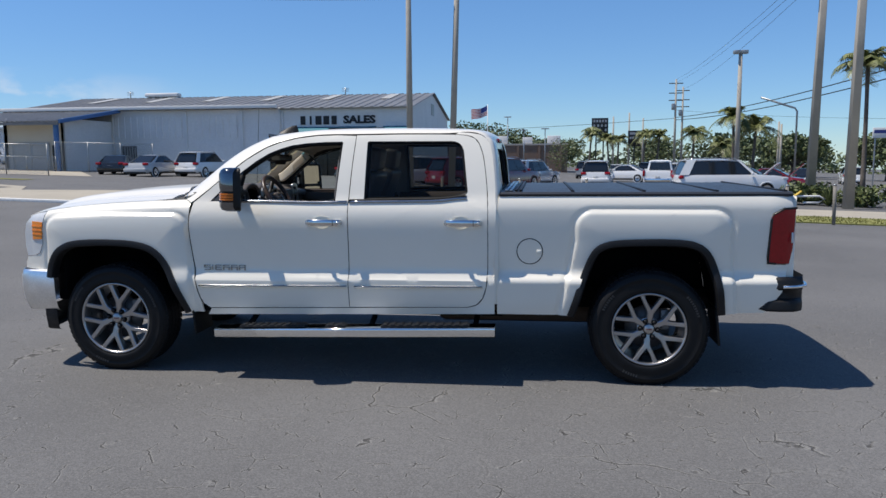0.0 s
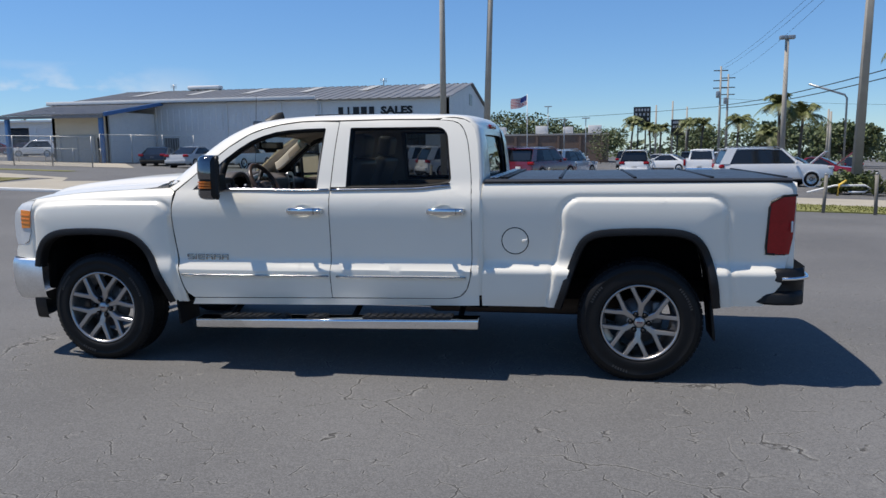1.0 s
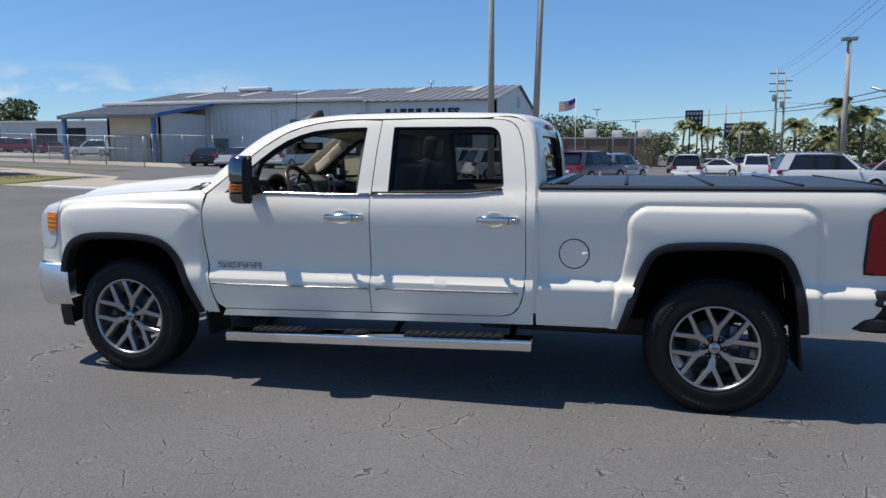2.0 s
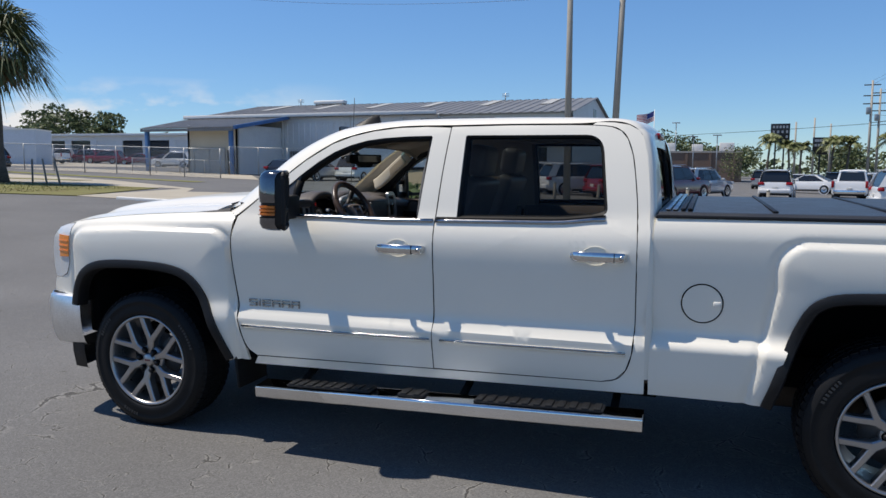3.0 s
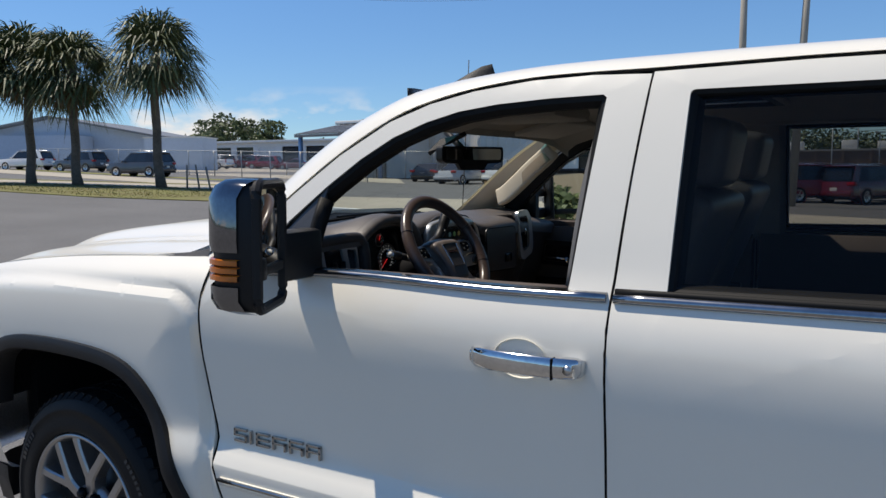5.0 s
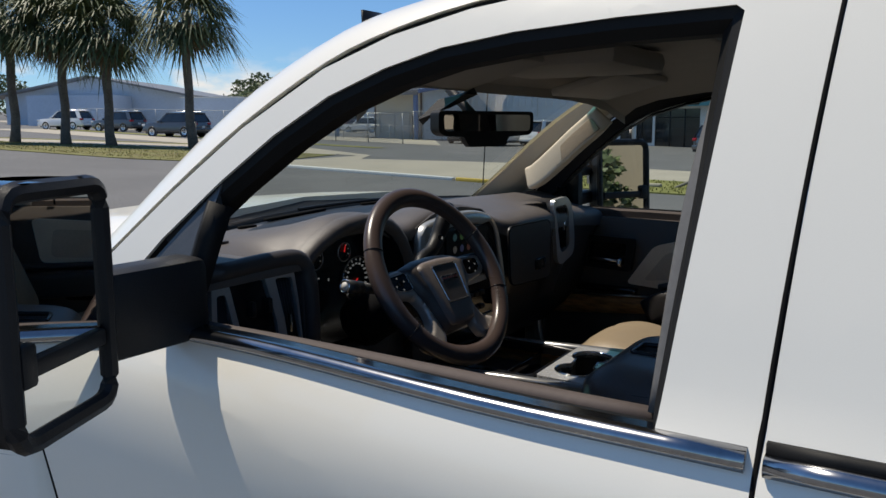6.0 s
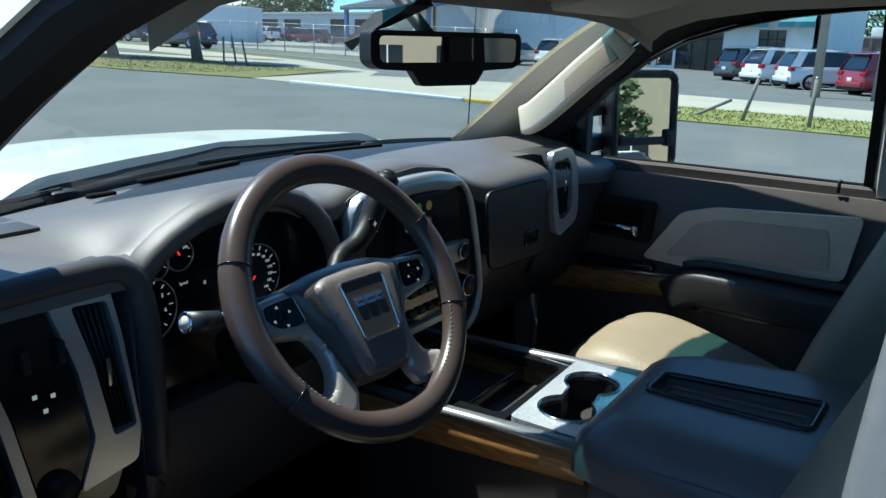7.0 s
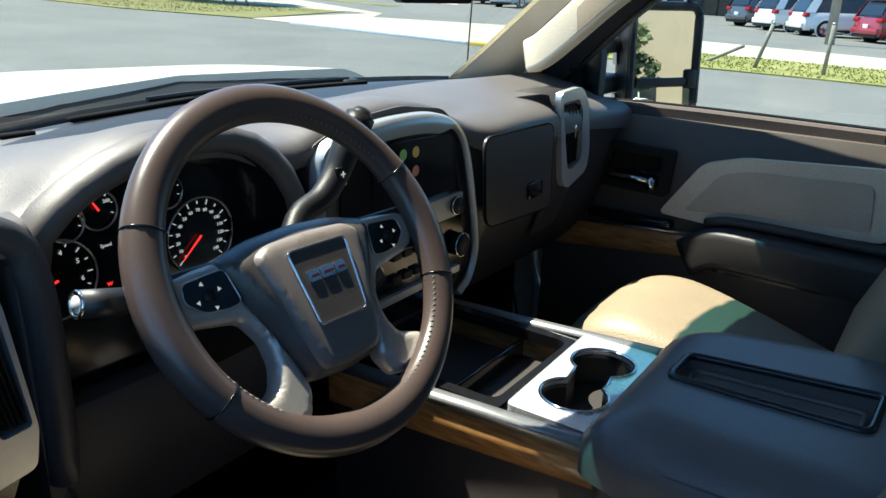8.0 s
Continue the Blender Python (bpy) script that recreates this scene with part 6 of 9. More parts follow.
        for k in range(4):
            a = math.pi / 2 * k + .3
            bm = bmesh.new()
            du, dv = .0125 * math.cos(a), .0125 * math.sin(a)
            plate(bm, [[(-.0022, -.0016), (.0022, -.0016), (0, .0022)]], .0004, WM @ Matrix.Translation((cx + du, .001 + dv, -.008)) @ Matrix.Rotation(a, 4, "Z"))
            part("button_sign", bm, FIGURES, pd, smooth=False)
        # dark back spokes up to the rim
        bm = bmesh.new()
        sweep(bm, [W(.06 * s, .008, -.035), W(.168 * s, .005, -.018)], rounded([(-.026, -.008), (.026, -.008), (.026, .008), (-.026, .008)], .006), up=WZ)
        part("spoke_back", bm, DASH2, sp)
    # column shroud and stalks
    bm = bmesh.new()
    back = -WZ
    sweep(bm, [WC + back * .03, WC + back * .12, WC + back * .25], ring(.062, 16, 1.0, .85), scales=[.8, 1, 1.1])
    col = part("steering_column", bm, BLACK, truck)
    bm = bmesh.new()
    e = Vector((-.924, .375, 1.281))
    s0 = WC + back * .07 + WX * -.05
    cyl(bm, s0, e + (s0 - e).normalized() * .04, .009, .0105, n=16)
    cyl(bm, e + (s0 - e).normalized() * .042, e, .0125, n=20)
    stalk = part("turn_stalk", bm, mat_cache("grey_stalk", (.016, .016, .017), .45), col)
    bm = bmesh.new()
    d = (e - s0).normalized()
    q = d.orthogonal().normalized()
    tube(bm, [e + d * .001 + (q * math.cos(a) + d.cross(q) * math.sin(a)) * .0112 for a in np.linspace(0, 2 * math.pi, 25)[:-1]], .0018, 6, closed=True)
    part("stalk_ring", bm, CHROME, stalk)
    bm = bmesh.new()
    d = (e - s0).normalized()
    cyl(bm, e, e + d * .002, .0078, n=20)
    part("stalk_end", bm, mat_cache("pale_cap", (.42, .42, .41), .5), stalk)
    bm = bmesh.new()
    base = WC + back * .10 + WX * .03
    mid = Vector((-.972, .748, 1.318))
    tip = Vector((-.972, .796, 1.384))
    line = spline([base, Vector((-.965, .672, 1.278)), Vector((-.968, .716, 1.294)), mid, Vector((-.972, .768, 1.348)), tip], 4)
    sweep(bm, line, ring(.0155, 14), scales=[.9 + .35 * smoothstep(k / len(line)) for k in range(len(line))])
    lathe(bm, [(.0, .012), (.010, .010), (.0155, .002), (.0155, -.012), (.0, -.014)], Matrix.Translation(tip) @ Matrix.Rotation(radians(-35), 4, "X"), 16)
    lever = part("shift_lever", bm, BLACK, col)
    bm = bmesh.new()
    box(bm, mid + Vector((.0125, -.004, .0)), (.006, .018, .024), .002)
    part("shift_button", bm, PIANO, lever)
    part("shift_sign", text_mesh("+", .016, Matrix.Translation(mid + Vector((.0185, -.006, .003))) @ YZ, .0004), FIGURES, lever, smooth=False)


steering_wheel()


def console():
    # body of the centre console with wood sides, tray, cup holders and padded armrest lid
    part("console_body", boxes(((-.62, 1.022, .70), (1.0, .29, .46), .03)), DASH2, truck)
    for y, s in ((.868, -1), (1.176, 1)):
        bm = bmesh.new()
        rows = []
        for x, z0, z1 in ((-1.10, .895, .964), (-.9, .908, .974), (-.64, .928, .986)):
            rows.append([Vector((x, y, z0)), Vector((x, y + .008 * s, z0 + .004)), Vector((x, y + .008 * s, z1 - .004)), Vector((x, y, z1))])
        loft(bm, rows)
        part("wood_panel", bm, WALNUT, truck, "brown open-grain wood strip")
        bm = bmesh.new()
        sweep(bm, [(-1.10, y + .002 * s, .970), (-.9, y + .002 * s, .978), (-.62, y + .002 * s, .993)], [(-.010, -.008), (.010, -.008), (.010, .006), (-.010, .006)])
        part("console_rail", bm, mat_cache("dark_rail", (.46, .46, .46), .32, .7), truck, "brushed metal console rail")
    # open tray ahead of the cups
    bm = bmesh.new()
    outer = [(-1.10, .885), (-.80, .885), (-.80, 1.16), (-1.10, 1.16)]
    plate(bm, [outer, rounded([(-1.08, .905), (-.815, .905), (-.815, 1.14), (-1.08, 1.14)], .02)], .02, Matrix.Translation((0, 0, .962)))
    part("tray_rim", bm, PIANO, truck)
    part("tray_floor", boxes(((-.95, 1.02, .915), (.29, .26, .02), 0)), BLACK, truck)
    part("tray_divider", boxes(((-.90, 1.02, .945), (.008, .24, .04), .003)), PIANO, truck)
    # cup holder plate with two joined round wells
    def well(cx, cy, r):
        return [(cx + r * math.cos(a), cy + r * math.sin(a)) for a in np.linspace(0, 2 * math.pi, 29)[:-1]]
    o = rounded([(-.790, .889), (-.645, .889), (-.668, 1.168), (-.797, 1.168)], .012)
    # joined outline of the two wells
    wells = [(-.722 + .050 * math.cos(a), .968 + .046 * math.sin(a)) for a in np.linspace(radians(125), radians(415), 26)]
    wells += [(-.728 + .050 * math.cos(a), 1.085 + .046 * math.sin(a)) for a in np.linspace(radians(-55), radians(235), 26)]
    bm = bmesh.new()
    plate(bm, [o, wells], .014, Matrix.Translation((0, 0, .978)))
    cp = part("cup_plate", bm, mat_cache("cup_plate_grey", (.66, .67, .68), .28, .6), truck, "satin silver cup-holder plate")
    bm = bmesh.new()
    tube(bm, [(x, y, .993) for x, y in wells], .003, 6, closed=True)
    part("cup_ring", bm, CHROME, cp)
    bm = bmesh.new()
    loft(bm, [[Vector((x, y, z)) for x, y in wells] for z in (.985, .90)], close=True)
    f = [v for v in bm.verts if v.co.z < .91]
    bmesh.ops.contextual_create(bm, geom=f)
    part("cup_well", bm, BLACK, cp)
    # armrest lid with a long tray
    lid_o = [(-.668, .850), (-.60, .83), (-.12, .80), (-.12, 1.33), (-.60, 1.262), (-.668, 1.205)]
    tray = rounded([(-.603, 1.006), (-.357, 1.003), (-.352, 1.113), (-.600, 1.088)], .014)
    bm = flat([rounded(lid_o, .05), tray], .018)
    edge = rounded(lid_o, .05)
    for v in bm.verts:
        x, y = v.co.x, v.co.y
        q = Vector((x, y))
        e = inside(q, edge)
        u = min(1, e / .085) if x < -.2 else min(1, min(y - .80, 1.33 - y) / .085)
        v.co.z = .985 + .062 * math.sqrt(max(0, 1 - (1 - u) ** 2)) + .012 * smoothstep((x + .6) / .5)
    bmesh.ops.recalc_face_normals(bm, faces=bm.faces)
    if sum(f.normal.z for f in bm.faces) < 0:
        bmesh.ops.reverse_faces(bm, faces=bm.faces)
    rim_wall(bm, (0, 0, -.03))
    lid = part("armrest", bm, LEATHER, truck, "padded black leather armrest", angle=60)
    bm = bmesh.new()
    plate(bm, [tray], .006, Matrix.Translation((0, 0, 1.022)))
    part("armrest_tray", bm, LEATHER, lid)
    bm = bmesh.new()
    tube(bm, [(x, y, 1.047 + .012 * smoothstep((x + .6) / .5)) for x, y in tray], .006, 8, closed=True)
    part("tray_border", bm, mat_cache("tray_lip", (.030, .030, .032), .22), lid)
    bm = bmesh.new()
    tube(bm, [(-.478 + (x + .478) * .88, 1.054 + (y - 1.054) * .70, 1.030) for x, y in tray], .004, 6, closed=True)
    part("tray_ledge", bm, LEATHER, lid)
    part("armrest_box", boxes(((-.37, 1.022, .82), (.54, .37, .32), .05, None, 3)), LEATHER, lid)
    bm = bmesh.new()
    tube(bm, spline([(-.64, .852, .985), (-.58, .838, 1.004), (-.40, .828, 1.015), (-.15, .812, 1.022)], 5), .0014, 5)
    part("stitching", bm, THREAD, lid)
    bm = bmesh.new()
    tube(bm, spline([(-.64, .858, .992), (-.58, .846, 1.012), (-.40, .836, 1.023), (-.15, .82, 1.030)], 5), .0022, 5)
    part("armrest_seam", bm, DARKGAP, lid)


console()


def pillow(bm, c, s, bulge, m=None, n=9):
    """A stuffed cushion: a rounded slab with a crowned face."""
    vs = box(bm, (0, 0, 0), s, min(s) * .32, None, 4)
    es = list({e for v in vs if v.is_valid for e in v.link_edges})
    t = Matrix.Translation(c) @ (m or Matrix())
    for v in {v for e in es for v in e.verts}:
        v.co.z += bulge * (1 - (2 * v.co.x / s[0]) ** 2) * (1 - (2 * v.co.y / s[1]) ** 2) * (1 if v.co.z > 0 else 0)
        v.co = t @ v.co


def seats():
    def front_seat(yc):
        k = 1 if yc > 1 else -1  # outer side of the cab
        bm = bmesh.new()
        dx, dz = (0, -.03) if k > 0 else (.09, -.05)
        pillow(bm, (-.58 + dx, yc, .78 + dz), (.60, .50, .20), .006)
        seat = part("front_seat", bm, LEATHER, truck, "black leather seat with tan centre panels")
        # cushion: rolled over its front edge and falling away to the back
        bm = bmesh.new()
        w, yc2 = (.40, yc + .01) if k > 0 else (.34, yc)
        line = spline([(-.945, .70), (-.950, .80), (-.935, .865), (-.90, .915), (-.85, .950), (-.79, .963), (-.72, .955), (-.60, .922), (-.45, .875), (-.33, .84)], 4)
        rows = []
        for j in range(15):
            q = 2 * j / 14 - 1
            row = []
            for p in line:
                fall = .020 * abs(q) ** 3 + .10 * max(0, abs(q) - .84) / .16
                row.append(Vector((p[0] + dx * .9 + .03 * abs(q) ** 4, yc2 + q * w / 2, p[1] + dz + .035 - fall - .004 * max(0, 1 - abs(abs(q) - .42) / .03))))
            rows.append(row)
        loft(bm, rows)
        part("seat_cushion", bm, TAN, seat, "tan leather cushion", angle=70)
        for s in (-1, 1):
            bm = bmesh.new()
            pillow(bm, (-.55 + dx, yc + .215 * s, .795 + dz), (.52, .09, .15), .010, Matrix.Rotation(radians(12), 4, "Y") @ Matrix.Rotation(radians(-10 * s), 4, "X"))
            part("seat_bolster", bm, LEATHER, seat)
        back = Matrix.Rotation(radians(-69), 4, "Y")
        bm = bmesh.new()
        fx = -.05 if k > 0 else 0
        pillow(bm, (-.155 + fx, yc, 1.19), (.60, .48, .10), .0, back)
        part("seat_back", bm, LEATHER, seat)
        bm = bmesh.new()
        pillow(bm, (-.235 + fx, yc, 1.17), (.60, .50, .15), .012, back)
        part("back_panel", bm, TAN, seat, "tan leather back panel")
        bm = bmesh.new()
        pillow(bm, (-.055 + fx, yc, 1.565), (.17, .27, .11), .012, Matrix.Rotation(radians(-80), 4, "Y"))
        hr = part("headrest", bm, LEATHER, seat)
        for dy in (-.07, .07):
            bm = bmesh.new()
            cyl(bm, (-.105 + fx, yc + dy, 1.44), (-.085 + fx, yc + dy, 1.54), .007, n=8)
            part("headrest_post", bm, STEEL, hr)
        return seat
    front_seat(.56)
    front_seat(1.47)
    # rear bench
    bm = bmesh.new()
    pillow(bm, (.42, 1.015, .86), (.50, 1.45, .18), .02)
    bench = part("rear_seat", bm, LEATHER, truck, "black leather rear bench")
    bm = bmesh.new()
    pillow(bm, (.72, 1.015, 1.14), (.58, 1.45, .15), .02, Matrix.Rotation(radians(-78), 4, "Y"))
    part("seat_back", bm, LEATHER, bench)
    for y in (.55, 1.015, 1.48):
        bm = bmesh.new()
        pillow(bm, (.775, y, 1.43), (.14, .27, .10), .01, Matrix.Rotation(radians(-82), 4, "Y"))
        part("headrest", bm, LEATHER, bench)


seats()


def cabin_shell():
    # headliner, following the roof
    bm = bmesh.new()
    rows = []
    for x, z in ((-.80, 1.660), (-.80, 1.685), (-.765, 1.712), (-.70, 1.735), (-.6, 1.755), (-.42, 1.763), (-.2, 1.772), (-.02, 1.771), (.3, 1.768), (.62, 1.752), (.80, 1.72)):
        row = []
        for k in range(15):
            t = k / 14
            w = 1 - (2 * t - 1) ** 2
            row.append(Vector((x - .14 * w * smoothstep((-.5 - x) / .4) - FAR_PILLAR * t * smoothstep((-.45 - x) / .3), .27 + 1.49 * t, z + .018 * (1 - (2 * t - 1) ** 4) - .055 * abs(2 * t - 1) ** 6 - .03)))
        rows.append(row)
    loft(bm, rows)
    cut_sunroof(bm)
    hl = part("headliner", bm, LINER, truck, "grey-beige cloth headliner")
    part("overhead_console", boxes(((-.79, 1.015, 1.716), (.38, .34, .05), .02)), LINER, hl)
    for y in (.60, 1.43):
        bm = bmesh.new()
        box(bm, (-.83, y, 1.682), (.20, .40, .022), .009, Matrix.Rotation(radians(-14), 4, "Y"))
        part("sun_visor", bm, LINER, hl)
    # sunroof: dark well, tinted pane, bright slide rails
    well = part("sunroof_frame", boxes(((-.412, 1.015, 1.769), (.03, .90, .066), .003), ((-.008, 1.015, 1.769), (.03, .90, .066), .003), ((-.21, .580, 1.769), (.374, .03, .066), .003), ((-.21, 1.450, 1.769), (.374, .03, .066), .003)), BLACK, hl, "black sunroof well")
    part("sunroof_pane", boxes(((-.21, 1.015, 1.794), (.372, .838, .005), 0)), glass("sunroof_glass", (.42, .45, .44)), hl, "tinted sunroof glass")
    for y in (.602, 1.428):
        part("slide_rail", boxes(((-.21, y, 1.752), (.36, .008, .006), .001)), STEEL, well)
    bm = bmesh.new()
    tube(bm, [(x, y, 1.744) for x, y in rounded([(-.435, .558), (.015, .558), (.015, 1.472), (-.435, 1.472)], .04)], .011, 8, closed=True)
    part("sunroof_trim", bm, LINER, hl)
    for flip in (False, True):
        fl = (lambda bm: mirrored(bm)) if flip else (lambda bm: bm)
        # trim of the windscreen pillar: grey on the driver's side, beige on the passenger's
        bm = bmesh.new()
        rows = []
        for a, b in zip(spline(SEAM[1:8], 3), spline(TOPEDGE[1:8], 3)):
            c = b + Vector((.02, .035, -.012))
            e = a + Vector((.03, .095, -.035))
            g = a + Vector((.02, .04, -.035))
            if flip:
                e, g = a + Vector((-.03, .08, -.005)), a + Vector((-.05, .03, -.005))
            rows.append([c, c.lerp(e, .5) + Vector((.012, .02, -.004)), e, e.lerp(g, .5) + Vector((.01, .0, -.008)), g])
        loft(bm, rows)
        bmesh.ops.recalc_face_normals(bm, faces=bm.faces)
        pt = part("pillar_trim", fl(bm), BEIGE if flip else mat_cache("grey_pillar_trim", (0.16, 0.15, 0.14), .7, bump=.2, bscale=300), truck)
        if flip:
            bm = bmesh.new()
            path = spline([(-1.205, 1.675, 1.395), (-1.165, 1.655, 1.412), (-1.10, 1.637, 1.46), (-1.02, 1.62, 1.525), (-.955, 1.61, 1.575), (-.93, 1.62, 1.605)], 4)
            sweep(bm, path, rounded([(-.020, -.038), (.020, -.038), (.020, .038), (-.020, .038)], .012))
            gh = part("grab_handle", bm, BEIGE, pt, "beige pillar grab handle")
            bm = bmesh.new()
            sweep(bm, [p + Vector((.012, -.019, .004)) for p in path[7:17]], rounded([(-.004, -.024), (.004, -.024), (.004, .024), (-.004, .024)], .003))
            part("handle_pad", bm, mat_cache("taupe_cloth", (0.40, 0.315, 0.22), .8, bump=.3, bscale=350), gh)
        # middle and rear pillar trims, dark but for the passenger's paler middle one
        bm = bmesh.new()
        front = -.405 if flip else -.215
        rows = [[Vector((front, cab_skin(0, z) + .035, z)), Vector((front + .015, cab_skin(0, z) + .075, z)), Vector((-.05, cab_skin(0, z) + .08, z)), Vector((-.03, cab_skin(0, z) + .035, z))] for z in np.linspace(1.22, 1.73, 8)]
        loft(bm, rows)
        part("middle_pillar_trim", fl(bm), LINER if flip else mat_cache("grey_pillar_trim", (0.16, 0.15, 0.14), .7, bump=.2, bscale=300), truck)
        if flip:
            bm = bmesh.new()
            sweep(bm, [(-.412, cab_skin(0, z) + .04, z) for z in np.linspace(1.25, 1.70, 7)], [(-.010, -.012), (.010, -.012), (.010, .012), (-.010, .012)])
            part("rear_window_channel", fl(bm), RUBBER, front_doors[1])
        bm = bmesh.new()
        rows = [[Vector((.69 - .0 * z, cab_skin(0, z) + .035, z)), Vector((.72, cab_skin(0, z) + .09, z)), Vector((.87 - .2 * max(0, z - 1.5), cab_skin(0, z) + .12, z)), Vector((.87 - .2 * max(0, z - 1.5), .46, z))] for z in np.linspace(.6, 1.72, 8)]
        loft(bm, rows)
        part("rear_pillar_trim", fl(bm), DASH2, truck)
        # dark frame of the windows, seen from the cabin
        frames = [(rear_doors, [(-.125, 1.262), (.80, 1.262), (.80, 1.50), (.775, 1.62), (.73, 1.70), (.60, 1.728), (-.115, 1.728)], WIN_R)]
        if flip:
            frames.append((front_doors, [(-1.285, 1.262), (-.14, 1.262), (-.130, 1.5), (-.121, 1.724), (-.25, 1.730), (-.40, 1.727), (-.55, 1.710), (-.67, 1.684), (-.78, 1.644), (-.92, 1.560), (-1.05, 1.460), (-1.18, 1.351)], WIN_F))
        for par, outer, hole in frames:
            bm = flat([outer, hole], .12)
            for v in bm.verts:
                x, z = v.co.x, v.co.y
                v.co = Vector((x, cab_skin(x, z) + .030, z))
            rim_wall(bm, (0, .012, 0))
            part("inner_window_frame", fl(bm), BLACK, par[int(flip)])
        # upper trim above the doors
        bm = bmesh.new()
        sweep(bm, [(x, .262, 1.705) for x in np.linspace(-.62, .70, 9)], rounded([(-.04, -.02), (.03, -.02), (.03, .025), (-.04, .025)], .012))
        part("roof_side_trim", fl(bm), LINER, truck)
        # inner door panels
        for x0, x1, par in ((-1.24, -.15, front_doors), (-.12, .84, rear_doors)):
            top = 1.16 if not flip and x0 < -1 else 1.25
            lo = [(x0, .50), (x1, .51), (x1, top - .005 + .01 * (x1 + .2)), (x0, top)]
            bm = flat([lo], .08)
            for v in bm.verts:
                x, z = v.co.x, v.co.y
                v.co = Vector((x, .155 - .035 * smoothstep((z - 1.15) / .12), z))
            rim_wall(bm, (0, -.085, 0))
            dp = part("door_panel", fl(bm), DOORTRIM if flip else DASH2, par[int(flip)], "dark cocoa inner door panel")
            if x0 < -1 and flip:
                inner_door(dp)


def inner_door(dp):
    """Fittings of the passenger's door, facing the cabin."""
    def dplate(loops, y, d):
        bm = bmesh.new()
        plate(bm, loops, d, Matrix(((1, 0, 0, 0), (0, 0, -1, y), (0, 1, 0, 0), (0, 0, 0, 1))))
        return bm
    pad = rounded([(-.922, 1.028), (-.829, 1.165), (-.74, 1.190), (-.400, 1.210), (-.425, 1.05), (-.60, 1.045), (-.72, 1.042), (-.78, 1.02)], .02)
    part("door_pad", dplate([pad], 1.872, .018), mat_cache("pad_beige", (.74, .63, .48), .6, bump=.2, bscale=300), dp, "beige upholstered door pad")
    inset = rounded([(-.86, 1.045), (-.785, 1.145), (-.72, 1.162), (-.47, 1.172), (-.46, 1.07), (-.70, 1.062)], .02)
    part("pad_inset", dplate([inset], 1.856, .006), mat_cache("taupe_pad", (0.56, 0.47, 0.36), .8, bump=.3, bscale=350), dp)
    # armrest shelf
    bm = bmesh.new()
    sweep(bm, spline([(-.835, 1.85, .965), (-.77, 1.83, 1.005), (-.68, 1.82, 1.012), (-.45, 1.82, 1.005), (-.18, 1.82, 1.005)], 4), rounded([(-.055, -.075), (.040, -.075), (.045, .018), (-.055, .022)], .018))
    part("door_armrest", bm, LOWDASH, dp, "black padded door armrest")
    bm = bmesh.new()
    sweep(bm, spline([(-.80, 1.842, 1.028), (-.72, 1.835, 1.044), (-.45, 1.835, 1.040), (-.18, 1.835, 1.04)], 4), ring(.012, 8))
    part("armrest_roll", bm, LOWDASH, dp)
    part("pull_pocket", dplate([rounded([(-.775, .90), (-.50, .905), (-.47, .945), (-.50, .957), (-.76, .962), (-.79, .93)], .02)], 1.872, .004), PIANO, dp)
    bm = bmesh.new()
    rows = []
    for x, z0, z1 in ((-1.20, .888, .962), (-1.0, .908, .972), (-.80, .930, .985)):
        rows.append([Vector((x, 1.868, z0)), Vector((x, 1.858, z0 + .004)), Vector((x, 1.858, z1 - .004)), Vector((x, 1.868, z1))])
    loft(bm, rows)
    part("wood_strip", bm, WALNUT, dp, "brown open-grain wood strip")
    bm = bmesh.new()
    sweep(bm, [(-1.20, 1.860, .967), (-1.0, 1.860, .977), (-.80, 1.860, .990)], ring(.004, 6))
    part("wood_border", bm, STEEL, dp)
    part("switch_plate", boxes(((-.99, 1.850, 1.003), (.22, .04, .022), .008)), PIANO, dp)
    bz = part("handle_bezel", dplate([rounded([(-1.085, 1.075), (-.905, 1.068), (-.895, 1.185), (-1.075, 1.190)], .016), rounded([(-1.068, 1.092), (-.93, 1.088), (-.925, 1.165), (-1.06, 1.168)], .010)], 1.872, .018), BLACK, dp)
    part("handle_recess", dplate([rounded([(-1.07, 1.09), (-.92, 1.085), (-.92, 1.168), (-1.065, 1.17)], .008)], 1.874, .003), PIANO, bz)
    bm = bmesh.new()
    cyl(bm, (-1.06, 1.846, 1.110), (-.935, 1.842, 1.104), .0065, n=10)
    cyl(bm, (-.945, 1.846, 1.112), (-.945, 1.838, 1.085), .011, n=12)
    part("door_lever", bm, CHROME, bz, "chrome inner door lever")
    bm = bmesh.new()
    cyl(bm, (-.47, 1.905, 1.255), (-.47, 1.905, 1.285), .004, n=8)
    lathe(bm, [(0, .008), (.007, .006), (.007, 0)], Matrix.Translation((-.47, 1.905, 1.28)), 12)
    part("lock_button", bm, BLACK, dp)


cabin_shell()


